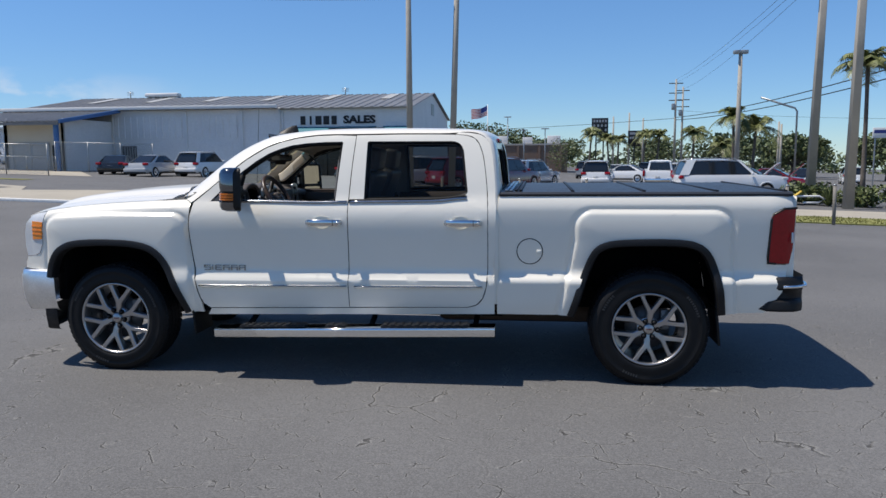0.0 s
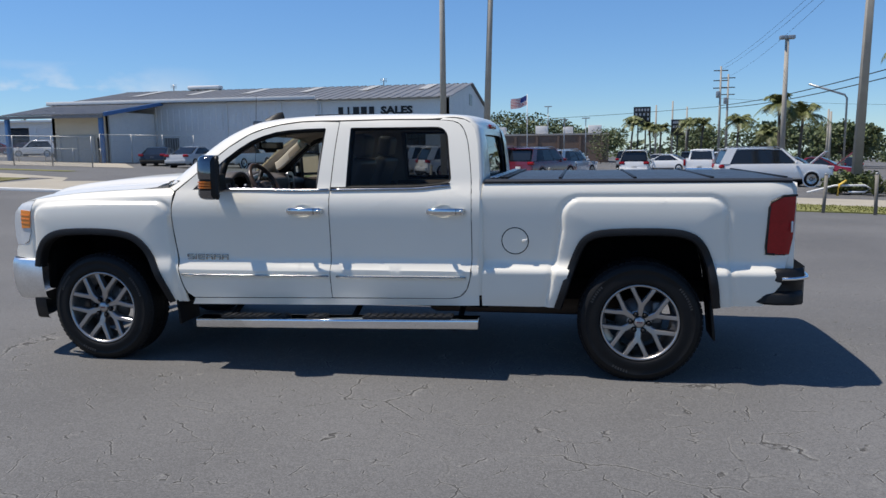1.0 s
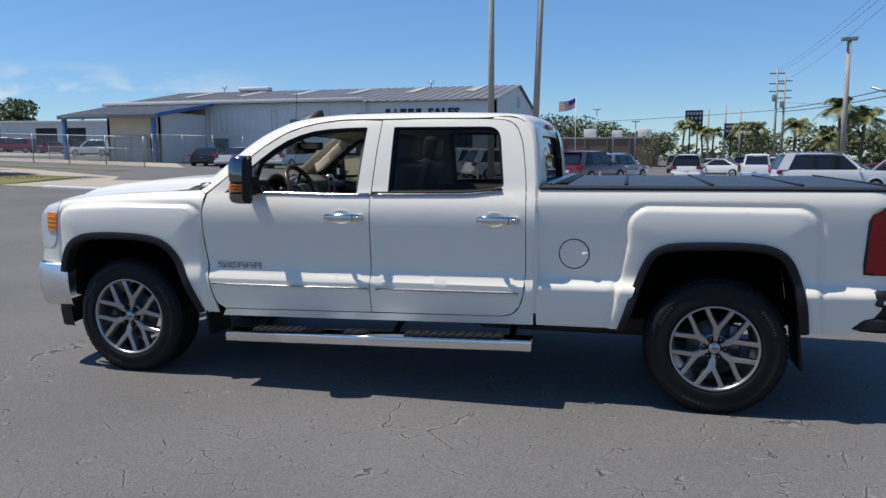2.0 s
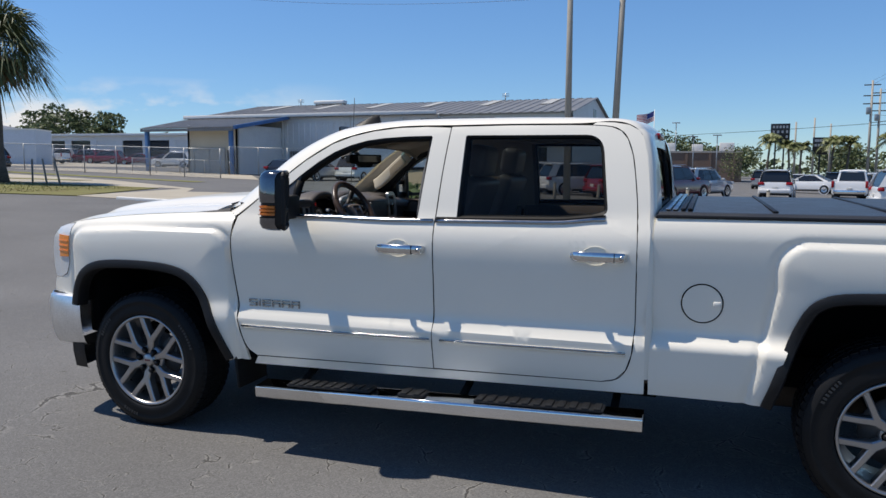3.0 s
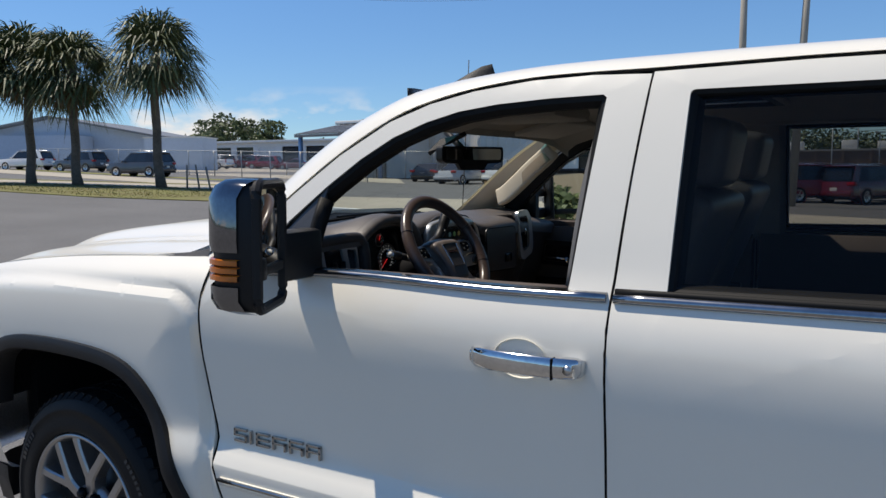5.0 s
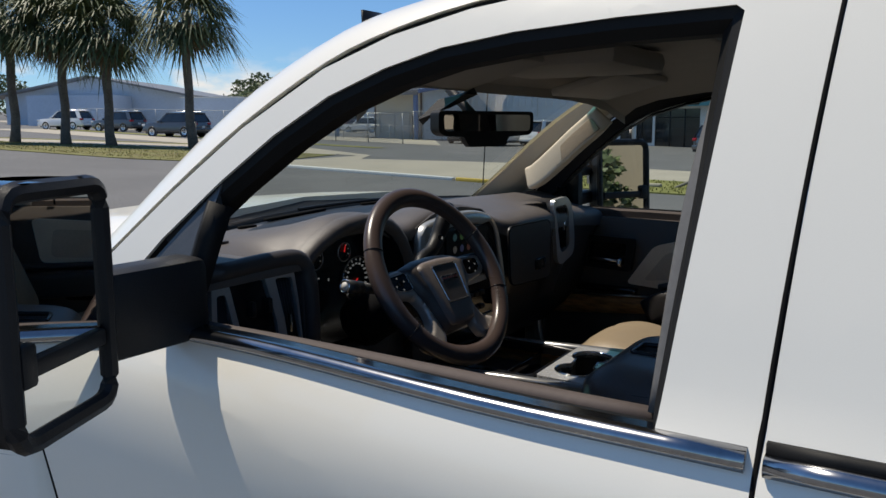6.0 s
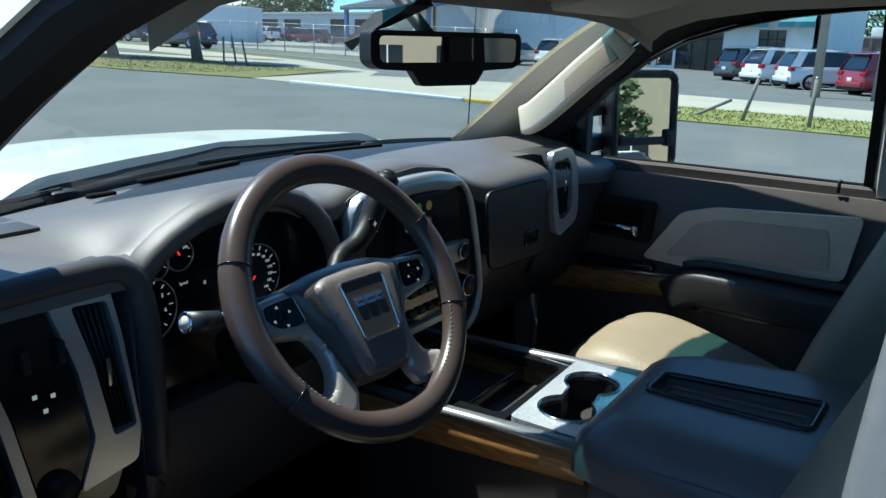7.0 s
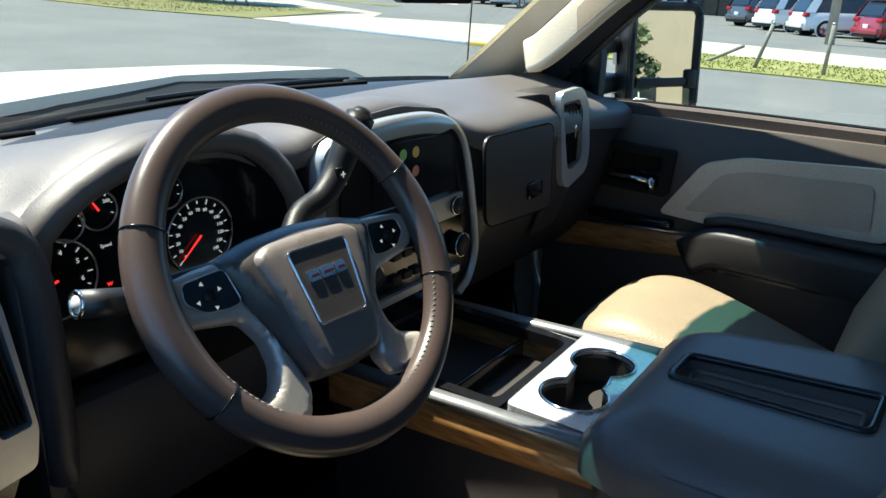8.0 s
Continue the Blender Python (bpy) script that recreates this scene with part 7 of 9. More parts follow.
def rear_view_mirror():
    m = Matrix.Translation((-.925, .895, 1.578)) @ Matrix.Rotation(radians(-17), 4, "Z")
    bm = bmesh.new()
    lp = rounded([(-.150, -.020), (-.135, -.030), (-.05, -.034), (.05, -.034), (.135, -.030), (.150, -.020), (.150, .026), (-.150, .026)], .012)
    plate(bm, [lp], .030, m @ Matrix.Translation((-.028, 0, 0)) @ YZ)
    rv = part("rear_view_mirror", bm, BLACK, truck, "black interior mirror on the windscreen")
    bm = flat([rounded([(-.135, -.020), (.135, -.020), (.137, .018), (-.137, .018)], .010)], 0)
    bmesh.ops.transform(bm, matrix=m @ Matrix.Translation((.0045, 0, 0)) @ YZ, verts=bm.verts)
    part("mirror_glass", bm, MIRROR, rv)
    bm = bmesh.new()
    plate(bm, [rounded([(-.055, -.056), (.055, -.056), (.075, -.030), (-.075, -.030)], .006)], .016, m @ Matrix.Translation((-.018, 0, 0)) @ YZ)
    part("mirror_foot", bm, BLACK, rv)
    bm = bmesh.new()
    cyl(bm, m @ Vector((-.03, 0, 0)), (-1.055, .93, 1.66), .012, n=10)
    part("mirror_stem", bm, BLACK, rv)
    bm = bmesh.new()
    rows = [[Vector((-1.04, .775, 1.585)), Vector((-.99, .775, 1.60)), Vector((-.97, .80, 1.61))], [Vector((-1.0, .80, 1.63)), Vector((-.93, .80, 1.64)), Vector((-.92, .84, 1.64))]]
    loft(bm, rows)
    thicken(bm, .02)
    part("sensor_cover", bm, BLACK, rv)
    # aerial rod on the far fender
    bm = bmesh.new()
    cyl(bm, (-1.52, 1.88, 1.27), (-1.46, 1.85, 2.05), .0022, n=6)
    part("aerial_rod", bm, BLACK, truck)
    bm = boxes(((-.95, .35, .62), (.16, .05, .10), .012))
    part("pedal", bm, BLACK, truck)
    part("cab_carpet", boxes(((-.45, 1.015, .50), (1.8, 1.72, .02), 0)), CARPET, truck)
    part("knee_panel", boxes(((-1.13, .60, .98), (.05, .42, .20), .02)), DASH2, truck)


rear_view_mirror()


# ---- surroundings: ground finishes ----
def strip_y(x, near=True):
    """Edges of the grass verge along the lot."""
    return 16.9 - .14 * max(0, x + 2) if near else 20.9 - .13 * max(0, x + 2)


def line_of(f, x0, x1, n=12):
    return [(x, f(x)) for x in np.linspace(x0, x1, n)]


def ground_finishes():
    verge = line_of(lambda x: strip_y(x, True), -9.5, 60) + line_of(lambda x: strip_y(x, False), 60, -9.5)
    ground_patch("grass_verge", verge, .03, GRASS, 2.0, "dry patchy grass verge beside the lot", "grass", edge=.05)
    walk_ = line_of(lambda x: strip_y(x, False) + .004, 60, -9.4) + line_of(lambda x: 16.95, -9.46, -19.5, 4) + [(-21, 24.5), (-70, 33), (-70, 38), (-30, 30.0), (-21, 25.4), (-19.2, 22.6), (-16.4, 24.3)] + line_of(lambda x: 26.4 - .10 * max(0, x + 9), -12, 60)
    ground_patch("concrete_road", walk_, .015, CONCRETE, 2.5, "pale worn concrete roadway", "road")
    edge_line = [(-22, 24.2), (-29.6, 23.4), (-39, 20.2), (-52, 15.8)]
    ground_patch("grass_island", [(-19.4, 16.95)] + edge_line + [(-52, 14.9), (-24, 15.5)], .03, STRAW, 2.0, "straw-dry grass under the palms, worn to sand", "grass", edge=.05)
    ground_patch("sand_strip", edge_line + [(-70, 10), (-70, 14.5), (-52, 20.2), (-39, 24.6), (-29.6, 27.4), (-23.5, 26.5)], .018, CONCRETE, 2.5, "pale sandy strip behind the palms", "pavement")
    ground_patch("thin_verge", [(x - .3, y + 4.0) for x, y in edge_line[1:]] + [(x - .3, y + 5.2) for x, y in edge_line[:0:-1]], .03, STRAW, 2.5, "thin strip of dry grass along the fence", "grass", edge=.04)
    ground_patch("far_verge", [(-26, 31.9), (-70, 38.1), (-70, 40), (-26, 33.1)], .02, GRASS, 3.0, "thin strip of dry grass", "grass")
    ground_patch("concrete_apron", [(-27, 40), (-52, 42.5), (-52, 49.5), (-34, 49.8)], .015, CONCRETE, 3.0, "pale concrete apron before the shed", "pavement")
    ground_patch("far_lot", [(-60, 44), (-130, 60), (-130, 76), (-55, 72)], .015, CONCRETE, 4.0, "sun-bleached concrete yard", "pavement")
    # white kerb line and yellow kerb end at the driveway
    for x0, x1, m, nm, lb in ((-17.5, -11.2, mat_cache("white_line", (0.7, 0.7, 0.68), .7), "kerb_line", "white painted kerb line"), (-11.1, -9.2, mat_cache("yellow_paint", (0.55, 0.38, 0.06), .7), "yellow_kerb", "worn yellow painted kerb")):
        bm = bmesh.new()
        box(bm, ((x0 + x1) / 2, 16.82, lie((x0 + x1) / 2, 16.9) + .03), (x1 - x0, .16, .12), .02, Matrix.Rotation(math.atan2(lie(x0, 16.9) - lie(x1, 16.9), x1 - x0), 4, "Y"))
        tagged(part(nm, bm, m), lb, "kerb", kind="structure")
    rnd = random.Random(4)
    # grass blades on the verge
    verts, faces = [], []
    for k in range(7000):
        if k < 4000:
            x = rnd.uniform(-9.3, 16)
            y = rnd.uniform(strip_y(x, True) + .05, strip_y(x, False) - .05)
        else:
            x = rnd.uniform(-42, -22)
            y = rnd.uniform(15.8, 23.4 + .34 * min(0, x + 29.6))
        z = lie(x, y) + .03
        a = rnd.uniform(0, 6.28)
        for j in range(3):
            a += 2.1
            h, w = rnd.uniform(.02, .055), rnd.uniform(.008, .02)
            i = len(verts)
            verts += [(x - w * math.sin(a), y + w * math.cos(a), z), (x + w * math.sin(a), y - w * math.cos(a), z), (x + h * .6 * math.cos(a), y + h * .6 * math.sin(a), z + h)]
            faces.append((i, i + 1, i + 2))
    me = bpy.data.meshes.new("grass_blades")
    me.from_pydata(verts, [], faces)
    me.materials.append(GRASS)
    tagged(new("grass_blades", me), "tufts of dry yellow-green grass", "grass", kind="stuff")


ground_finishes()


# ---- plants ----
LEAF = mat("palm_green", (0.055, 0.075, 0.022), 0.55, var=0.4, scale=1.5, bscale=12, tint=(0.10, 0.12, 0.045))
LEAF_DRY = mat("dry_frond", (0.16, 0.11, 0.055), 0.8, var=0.3, scale=2, bscale=12)
TRUNK = mat("palm_trunk", (0.12, 0.10, 0.08), 0.9, var=0.35, scale=3, bump=0.8, bscale=14)
OAK = mat("oak_leaves", (0.075, 0.105, 0.040), 0.6, var=0.45, scale=.5, bscale=3, tint=(0.10, 0.125, 0.05))
FEATHER = mat("feather_palm_green", (0.125, 0.155, 0.04), 0.5, var=0.4, scale=1.5, bscale=12, tint=(0.16, 0.17, 0.06))
BARK = mat("bark", (0.10, 0.085, 0.07), 0.9, var=0.3, scale=2, bump=0.6, bscale=12)
BUSH = mat("shrub_green", (0.045, 0.075, 0.02), 0.6, var=0.45, scale=2, bscale=9, tint=(0.11, 0.13, 0.04))


def tri_mesh(name, verts, faces, material):
    me = bpy.data.meshes.new(name)
    me.from_pydata([tuple(v) for v in verts], [], faces)
    me.materials.append(material)
    return me


def hang(name, me, parent, label=""):
    ob = new(name, me)
    ob.parent = parent
    if label:
        ob["label"] = label
    return ob


def fan_palm(at, h, seed, label):
    """Cabbage palm: rough trunk, round head of folded fans, brown skirt below."""
    rnd = random.Random(seed)
    p = thing("palm_tree", (at[0], at[1], lie(*at)), label, "palm tree", "row of palms")
    bm = bmesh.new()
    path = [Vector((.10 * math.sin(k * .9 + seed), .08 * math.cos(k * 1.3 + seed), h * k / 9 - .05)) for k in range(10)]
    sweep(bm, path, ring(.22, 12), scales=[1.25, 1.0, .95, .92, .9, .92, .9, .95, 1.0, 1.05])
    part("trunk", bm, TRUNK, p, world_space=False)
    top = path[-1]

    def fans(n, lo, hi, r0, r1, droop):
        V, Fc = [], []
        for k in range(n):
            a = 6.283 * (k * .618 + rnd.uniform(-.04, .04))
            el = radians(rnd.uniform(lo, hi))
            d = Vector((math.cos(a) * math.cos(el), math.sin(a) * math.cos(el), math.sin(el)))
            s = Vector((-math.sin(a), math.cos(a), 0))
            u = s.cross(d) * -1
            L = rnd.uniform(r0, r1)
            pet = top + d * (L * .45)
            i = len(V)
            V += [top + s * .02, top - s * .02, pet - s * .015, pet + s * .015]
            Fc.append((i, i + 1, i + 2, i + 3))
            m = 15
            for j in range(m):
                b = radians(-115 + 230 * j / (m - 1) + rnd.uniform(-4, 4))
                w = d * math.cos(b) + s * math.sin(b)
                ln = L * .62 * (1 - .22 * (abs(b) / 2.0) ** 2) * rnd.uniform(.85, 1.08)
                fold = u * (.05 * (1 if j % 2 else -1))
                side = w.cross(u).normalized() * .042
                mid = pet + w * (ln * .55) + Vector((0, 0, -droop * ln * .10)) + fold * .5
                tip = pet + w * ln + Vector((0, 0, -droop * ln * rnd.uniform(.35, .6)))
                i = len(V)
                V += [pet, mid - side, mid + side, tip]
                Fc += [(i, i + 1, i + 2), (i + 1, i + 3, i + 2)]
        return V, Fc
    V, Fc = fans(96, -42, 80, 2.5, 3.15, 1.25)
    hang("crown", tri_mesh("crown", V, Fc, LEAF), p)
    V, Fc = fans(20, -75, -40, 1.7, 2.3, .5)
    hang("dry_fronds", tri_mesh("dry_fronds", V, Fc, LEAF_DRY), p, "brown hanging dead fronds")
    return p


def feather_palm(at, h, seed, label, group="palms by the road", spread=2.3):
    rnd = random.Random(seed)
    p = thing("palm_tree", (at[0], at[1], lie(*at)), label, "palm tree", group)
    bm = bmesh.new()
    lean = rnd.uniform(-.4, .4)
    path = [Vector((lean * (k / 7) ** 2, .15 * lean * k / 7, h * k / 7)) for k in range(8)]
    sweep(bm, path, ring(.14, 8), scales=[1.3, 1.05, .95, .9, .85, .8, .8, .85])
    part("trunk", bm, TRUNK, p, world_space=False)
    top = path[-1]
    V, Fc = [], []
    for k in range(26):
        a = 6.283 * (k * .618)
        el = radians(rnd.uniform(5, 70))
        L = spread * rnd.uniform(.85, 1.1)
        pts = []
        for j in range(9):
            t = j / 8
            r = L * t * math.cos(el) * (1 - .12 * t)
            z = L * t * math.sin(el) - L * .75 * t * t * (1.0 - .3 * math.sin(el))
            pts.append(top + Vector((math.cos(a) * r, math.sin(a) * r, z)))
        s = Vector((-math.sin(a), math.cos(a), 0))
        for j in range(1, 9):
            for q in range(3):
                c = pts[j - 1].lerp(pts[j], q / 3)
                d = (pts[j] - pts[j - 1]).normalized()
                for g_ in (-1, 1):
                    ln = L * .30 * (1 - .5 * abs((j + q / 3) / 8 - .45)) * rnd.uniform(.8, 1.1)
                    tip = c + s * (g_ * ln) + d * (ln * .45) + Vector((0, 0, -ln * rnd.uniform(.3, .7)))
                    w = d * .045
                    i = len(V)
                    V += [c - w, c + w, tip]
                    Fc.append((i, i + 1, i + 2))
            i = len(V)
            V += [pts[j - 1] + s * .02, pts[j - 1] - s * .02, pts[j] - s * .015, pts[j] + s * .015]
            Fc.append((i, i + 1, i + 2, i + 3))
    hang("crown", tri_mesh("crown", V, Fc, FEATHER), p)
    return p


def leaf_cloud(rnd, blobs, n, size):
    V, Fc = [], []
    for k in range(n):
        c, r = blobs[rnd.randrange(len(blobs))]
        d = Vector((rnd.gauss(0, 1), rnd.gauss(0, 1), rnd.gauss(0, 1))).normalized()
        q = Vector(c) + Vector((d.x * r[0], d.y * r[1], d.z * r[2])) * rnd.uniform(.62, 1.08)
        a = Vector((rnd.gauss(0, 1), rnd.gauss(0, 1), rnd.gauss(0, .6))).normalized()
        b = a.cross(Vector((rnd.gauss(0, 1), rnd.gauss(0, 1), rnd.gauss(0, 1)))).normalized()
        s = size * rnd.uniform(.6, 1.3)
        i = len(V)
        V += [q - a * s, q - b * s * .6, q + a * s, q + b * s * .6]
        Fc.append((i, i + 1, i + 2, i + 3))
    return V, Fc


def oak(at, h, w, seed, label, group="far trees", n=2600, size=.34, rz=0, name="oak_tree"):
    rnd = random.Random(seed)
    t = thing(name, (at[0], at[1], lie(*at) - .1), label, "tree", group, rz)
    bm = bmesh.new()
    sweep(bm, [(0, 0, 0), (.1, 0, h * .2), (0, .1, h * .4)], ring(.03 * h, 8), scales=[1.3, 1, .7])
    blobs = []
    for k in range(9):
        a = 6.283 * k / 9 + rnd.uniform(-.3, .3)
        r = w * rnd.uniform(.2, .38)
        c = (r * math.cos(a), r * math.sin(a), h * rnd.uniform(.42, .78))
        sweep(bm, [(0, 0, h * .3), (c[0] * .5, c[1] * .5, h * .45), c], ring(.012 * h, 6), scales=[1, .7, .3])
        s = w * rnd.uniform(.15, .24)
        blobs.append((c, (s, s, s * rnd.uniform(.6, .85))))
    blobs.append(((0, 0, h * .80), (w * .22, w * .22, h * .17)))
    part("trunk", bm, BARK, t, world_space=False)
    V, Fc = leaf_cloud(rnd, blobs, n, size)
    hang("crown", tri_mesh("crown", V, Fc, OAK), t)
    return t


def shrub(at, w, h, seed, label="rounded green roadside shrub", mat_=None, name="shrub"):
    rnd = random.Random(seed)
    t = thing(name, (at[0], at[1], lie(*at)), label, "shrub", "roadside shrubs")
    bm = bmesh.new()
    for k in range(4):
        a = 1.57 * k + .4
        sweep(bm, [(0, 0, 0), (.25 * w * math.cos(a), .25 * w * math.sin(a), h * .6)], ring(.02, 5))
    part("stem", bm, BARK, t, world_space=False)
    blobs = [((rnd.uniform(-.3, .3) * w, rnd.uniform(-.3, .3) * w, h * rnd.uniform(.35, .65)), (w * .3, w * .3, h * .36)) for _ in range(7)]
    V, Fc = leaf_cloud(rnd, blobs, 900, .11)
    hang("foliage", tri_mesh("foliage", V, Fc, mat_ or BUSH), t)


def plants():
    for k, (x, y, h, s) in enumerate(((-29.6, 22.8, 6.2, 1), (-33.8, 21.4, 5.6, 2), (-36.2, 20.6, 5.8, 3), (-39.0, 19.6, 6.1, 4))):
        fan_palm((x, y), h, s, ("tall cabbage palm with a round head of fans", "cabbage palm with a rough dark trunk", "cabbage palm with a criss-cross booted trunk", "cabbage palm on the grass island")[k])
    for k, (x, y, h, sp) in enumerate(((7.6, 95, 5.3, 2.1), (10.1, 95, 4.6, 2.2), (14.4, 95, 5.2, 2.2), (16.1, 95, 5.2, 2.0), (17.6, 80, 5.0, 2.4), (17.5, 62, 5.7, 2.1), (19.1, 62, 4.8, 2.6), (11.6, 99, 4.6, 2.1), (21.5, 82, 3.8, 2.2))):
        feather_palm((x, y), h, 20 + k, "slender feather palm beside the road", spread=sp)
    feather_palm((19.2, 40.0), 7.3, 41, "tall feather palm beside the lamp pole", spread=2.2)
    shrub((4.0, 98), 4.5, 5.2, 61, "dense dark shrub clump by the brick wall")
    for k, (x, y, w, h) in enumerate(((12.4, 28.6, 1.9, .95), (14.6, 28.0, 2.2, .9), (16.3, 28.2, 1.8, .8), (13.4, 30.6, 2.0, 1.0))):
        shrub((x, y), w, h, 70 + k)
    fan = ((11.6, 28.2), (13.0, 27.6))
    for k, q in enumerate(fan):
        rnd = random.Random(90 + k)
        t = thing("yucca", (q[0], q[1], lie(*q)), "spiky green saw-palmetto clump by the kerb", "shrub", "roadside shrubs")
        V, Fc = [], []
        for j in range(60):
            a, el = rnd.uniform(0, 6.28), radians(rnd.uniform(20, 85))
            d = Vector((math.cos(a) * math.cos(el), math.sin(a) * math.cos(el), math.sin(el)))
            s = Vector((-math.sin(a), math.cos(a), 0)) * .04
            L = rnd.uniform(.7, 1.15)
            i = len(V)
            V += [s * .5, s * -.5, d * L * .6 - s, d * L * .6 + s, d * L + Vector((0, 0, -.1))]
            Fc += [(i, i + 1, i + 2, i + 3), (i + 3, i + 2, i + 4)]
        hang("blades", tri_mesh("blades", V, Fc, BUSH), t)
    # far trees: left group, behind the brick building, along the road
    for k, (x, y, h, w) in enumerate(((-105.5, 99, 9.8, 11), (-98, 102, 8.8, 9), (-116, 104, 6.0, 9), (-93, 112, 5.6, 5), (-140, 92, 7, 13), (-160, 78, 9, 16), (-128, 106, 6, 12))):
        oak((x, y), h, w, 100 + k, "broad green oak beyond the yards")
    for k, (x, y, h, w) in enumerate(((-12, 160, 10, 16), (-4, 165, 9, 15), (6, 175, 7, 12), (-24, 150, 8, 12), (24, 150, 6.5, 12), (33, 130, 7.5, 13), (42, 125, 7, 13), (36, 105, 6, 10), (46, 100, 6.5, 11), (56, 95, 6.5, 12), (66, 100, 7, 13))):
        oak((x, y), h, w, 130 + k, "broad green roadside tree", "trees along the road")
    oak((51, 4.6), 8.5, 7, 190, "dark oak before the sand-coloured hall", "trees along the road")
    feather_palm((-52.0, 76), 6.2, 44, "feather palm behind the shed", "palms behind the shed")
    feather_palm((-48.5, 78), 6.6, 45, "feather palm behind the shed", "palms behind the shed")
    # closing woods on the horizon
    rnd = random.Random(9)
    blobs = []
    for k in range(150):
        a = 6.283 * k / 150
        r = rnd.uniform(230, 270)
        x, y = r * math.sin(a), r * math.cos(a)
        h = rnd.uniform(2.5, 5)
        blobs.append(((x, y, lie(x, y) + h * .6), (9, 9, h * .75)))
    V, Fc = leaf_cloud(rnd, blobs, 22000, .9)
    tagged(new("far_woods", tri_mesh("far_woods", V, Fc, OAK)), "distant low line of green woods", "woods", kind="stuff")


plants()


# ---- buildings ----
ROOFMETAL = mat("grey_metal_roof", (0.20, 0.20, 0.20), 0.5, 0.3, var=0.15, scale=.4, bscale=5)
TRIMWHITE = mat("white_trim", (0.72, 0.72, 0.70), 0.6, var=0.05, scale=1)
BLUE = mat("blue_paint", (0.06, 0.16, 0.36), 0.5, var=0.15, scale=2)
GALV = mat("galvanised_steel", (0.36, 0.37, 0.37), 0.45, 0.7, var=0.12, scale=4)
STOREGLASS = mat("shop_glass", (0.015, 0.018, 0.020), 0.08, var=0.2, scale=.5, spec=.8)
AWNING = mat("blue_green_awning", (0.05, 0.20, 0.24), 0.7, var=0.1, scale=2)
PALEBLUE = mat("pale_blue_wall", (0.50, 0.58, 0.68), 0.7, var=0.06, scale=.5, bscale=5)
BRICK = mat("brown_brick_wall", (0.20, 0.135, 0.10), 0.85, var=0.15, scale=.6, bscale=14, bump=.3)
SIGNBLACK = mat("sign_black", (0.012, 0.012, 0.013), 0.35, var=0.15)
LETTER = mat("letter_black", (0.015, 0.015, 0.016), 0.5)


def wall_box(name, parent, a, b, y0, y1, z0, z1, m, label=""):
    return part(name, boxes((((a + b) / 2, (y0 + y1) / 2, (z0 + z1) / 2), (b - a, y1 - y0, z1 - z0), 0)), m, parent, label, smooth=False)


def corrugated(bm, p, q, r, s, n, d):
    """A ribbed sheet between the lines p-q (bottom) and s-r (top), with n ribs of height d."""
    p, q, r, s = (Vector(v) for v in (p, q, r, s))
    nrm = (q - p).cross(s - p).normalized()
    lo, hi = [], []
    for k in range(n):
        for t, h in ((k / n, 0), ((k + .68) / n, 0), ((k + .74) / n, d), ((k + .94) / n, d)):
            lo.append(p.lerp(q, t) + nrm * h)
            hi.append(s.lerp(r, t) + nrm * h)
    lo.append(q)
    hi.append(r)
    loft(bm, [lo, hi])


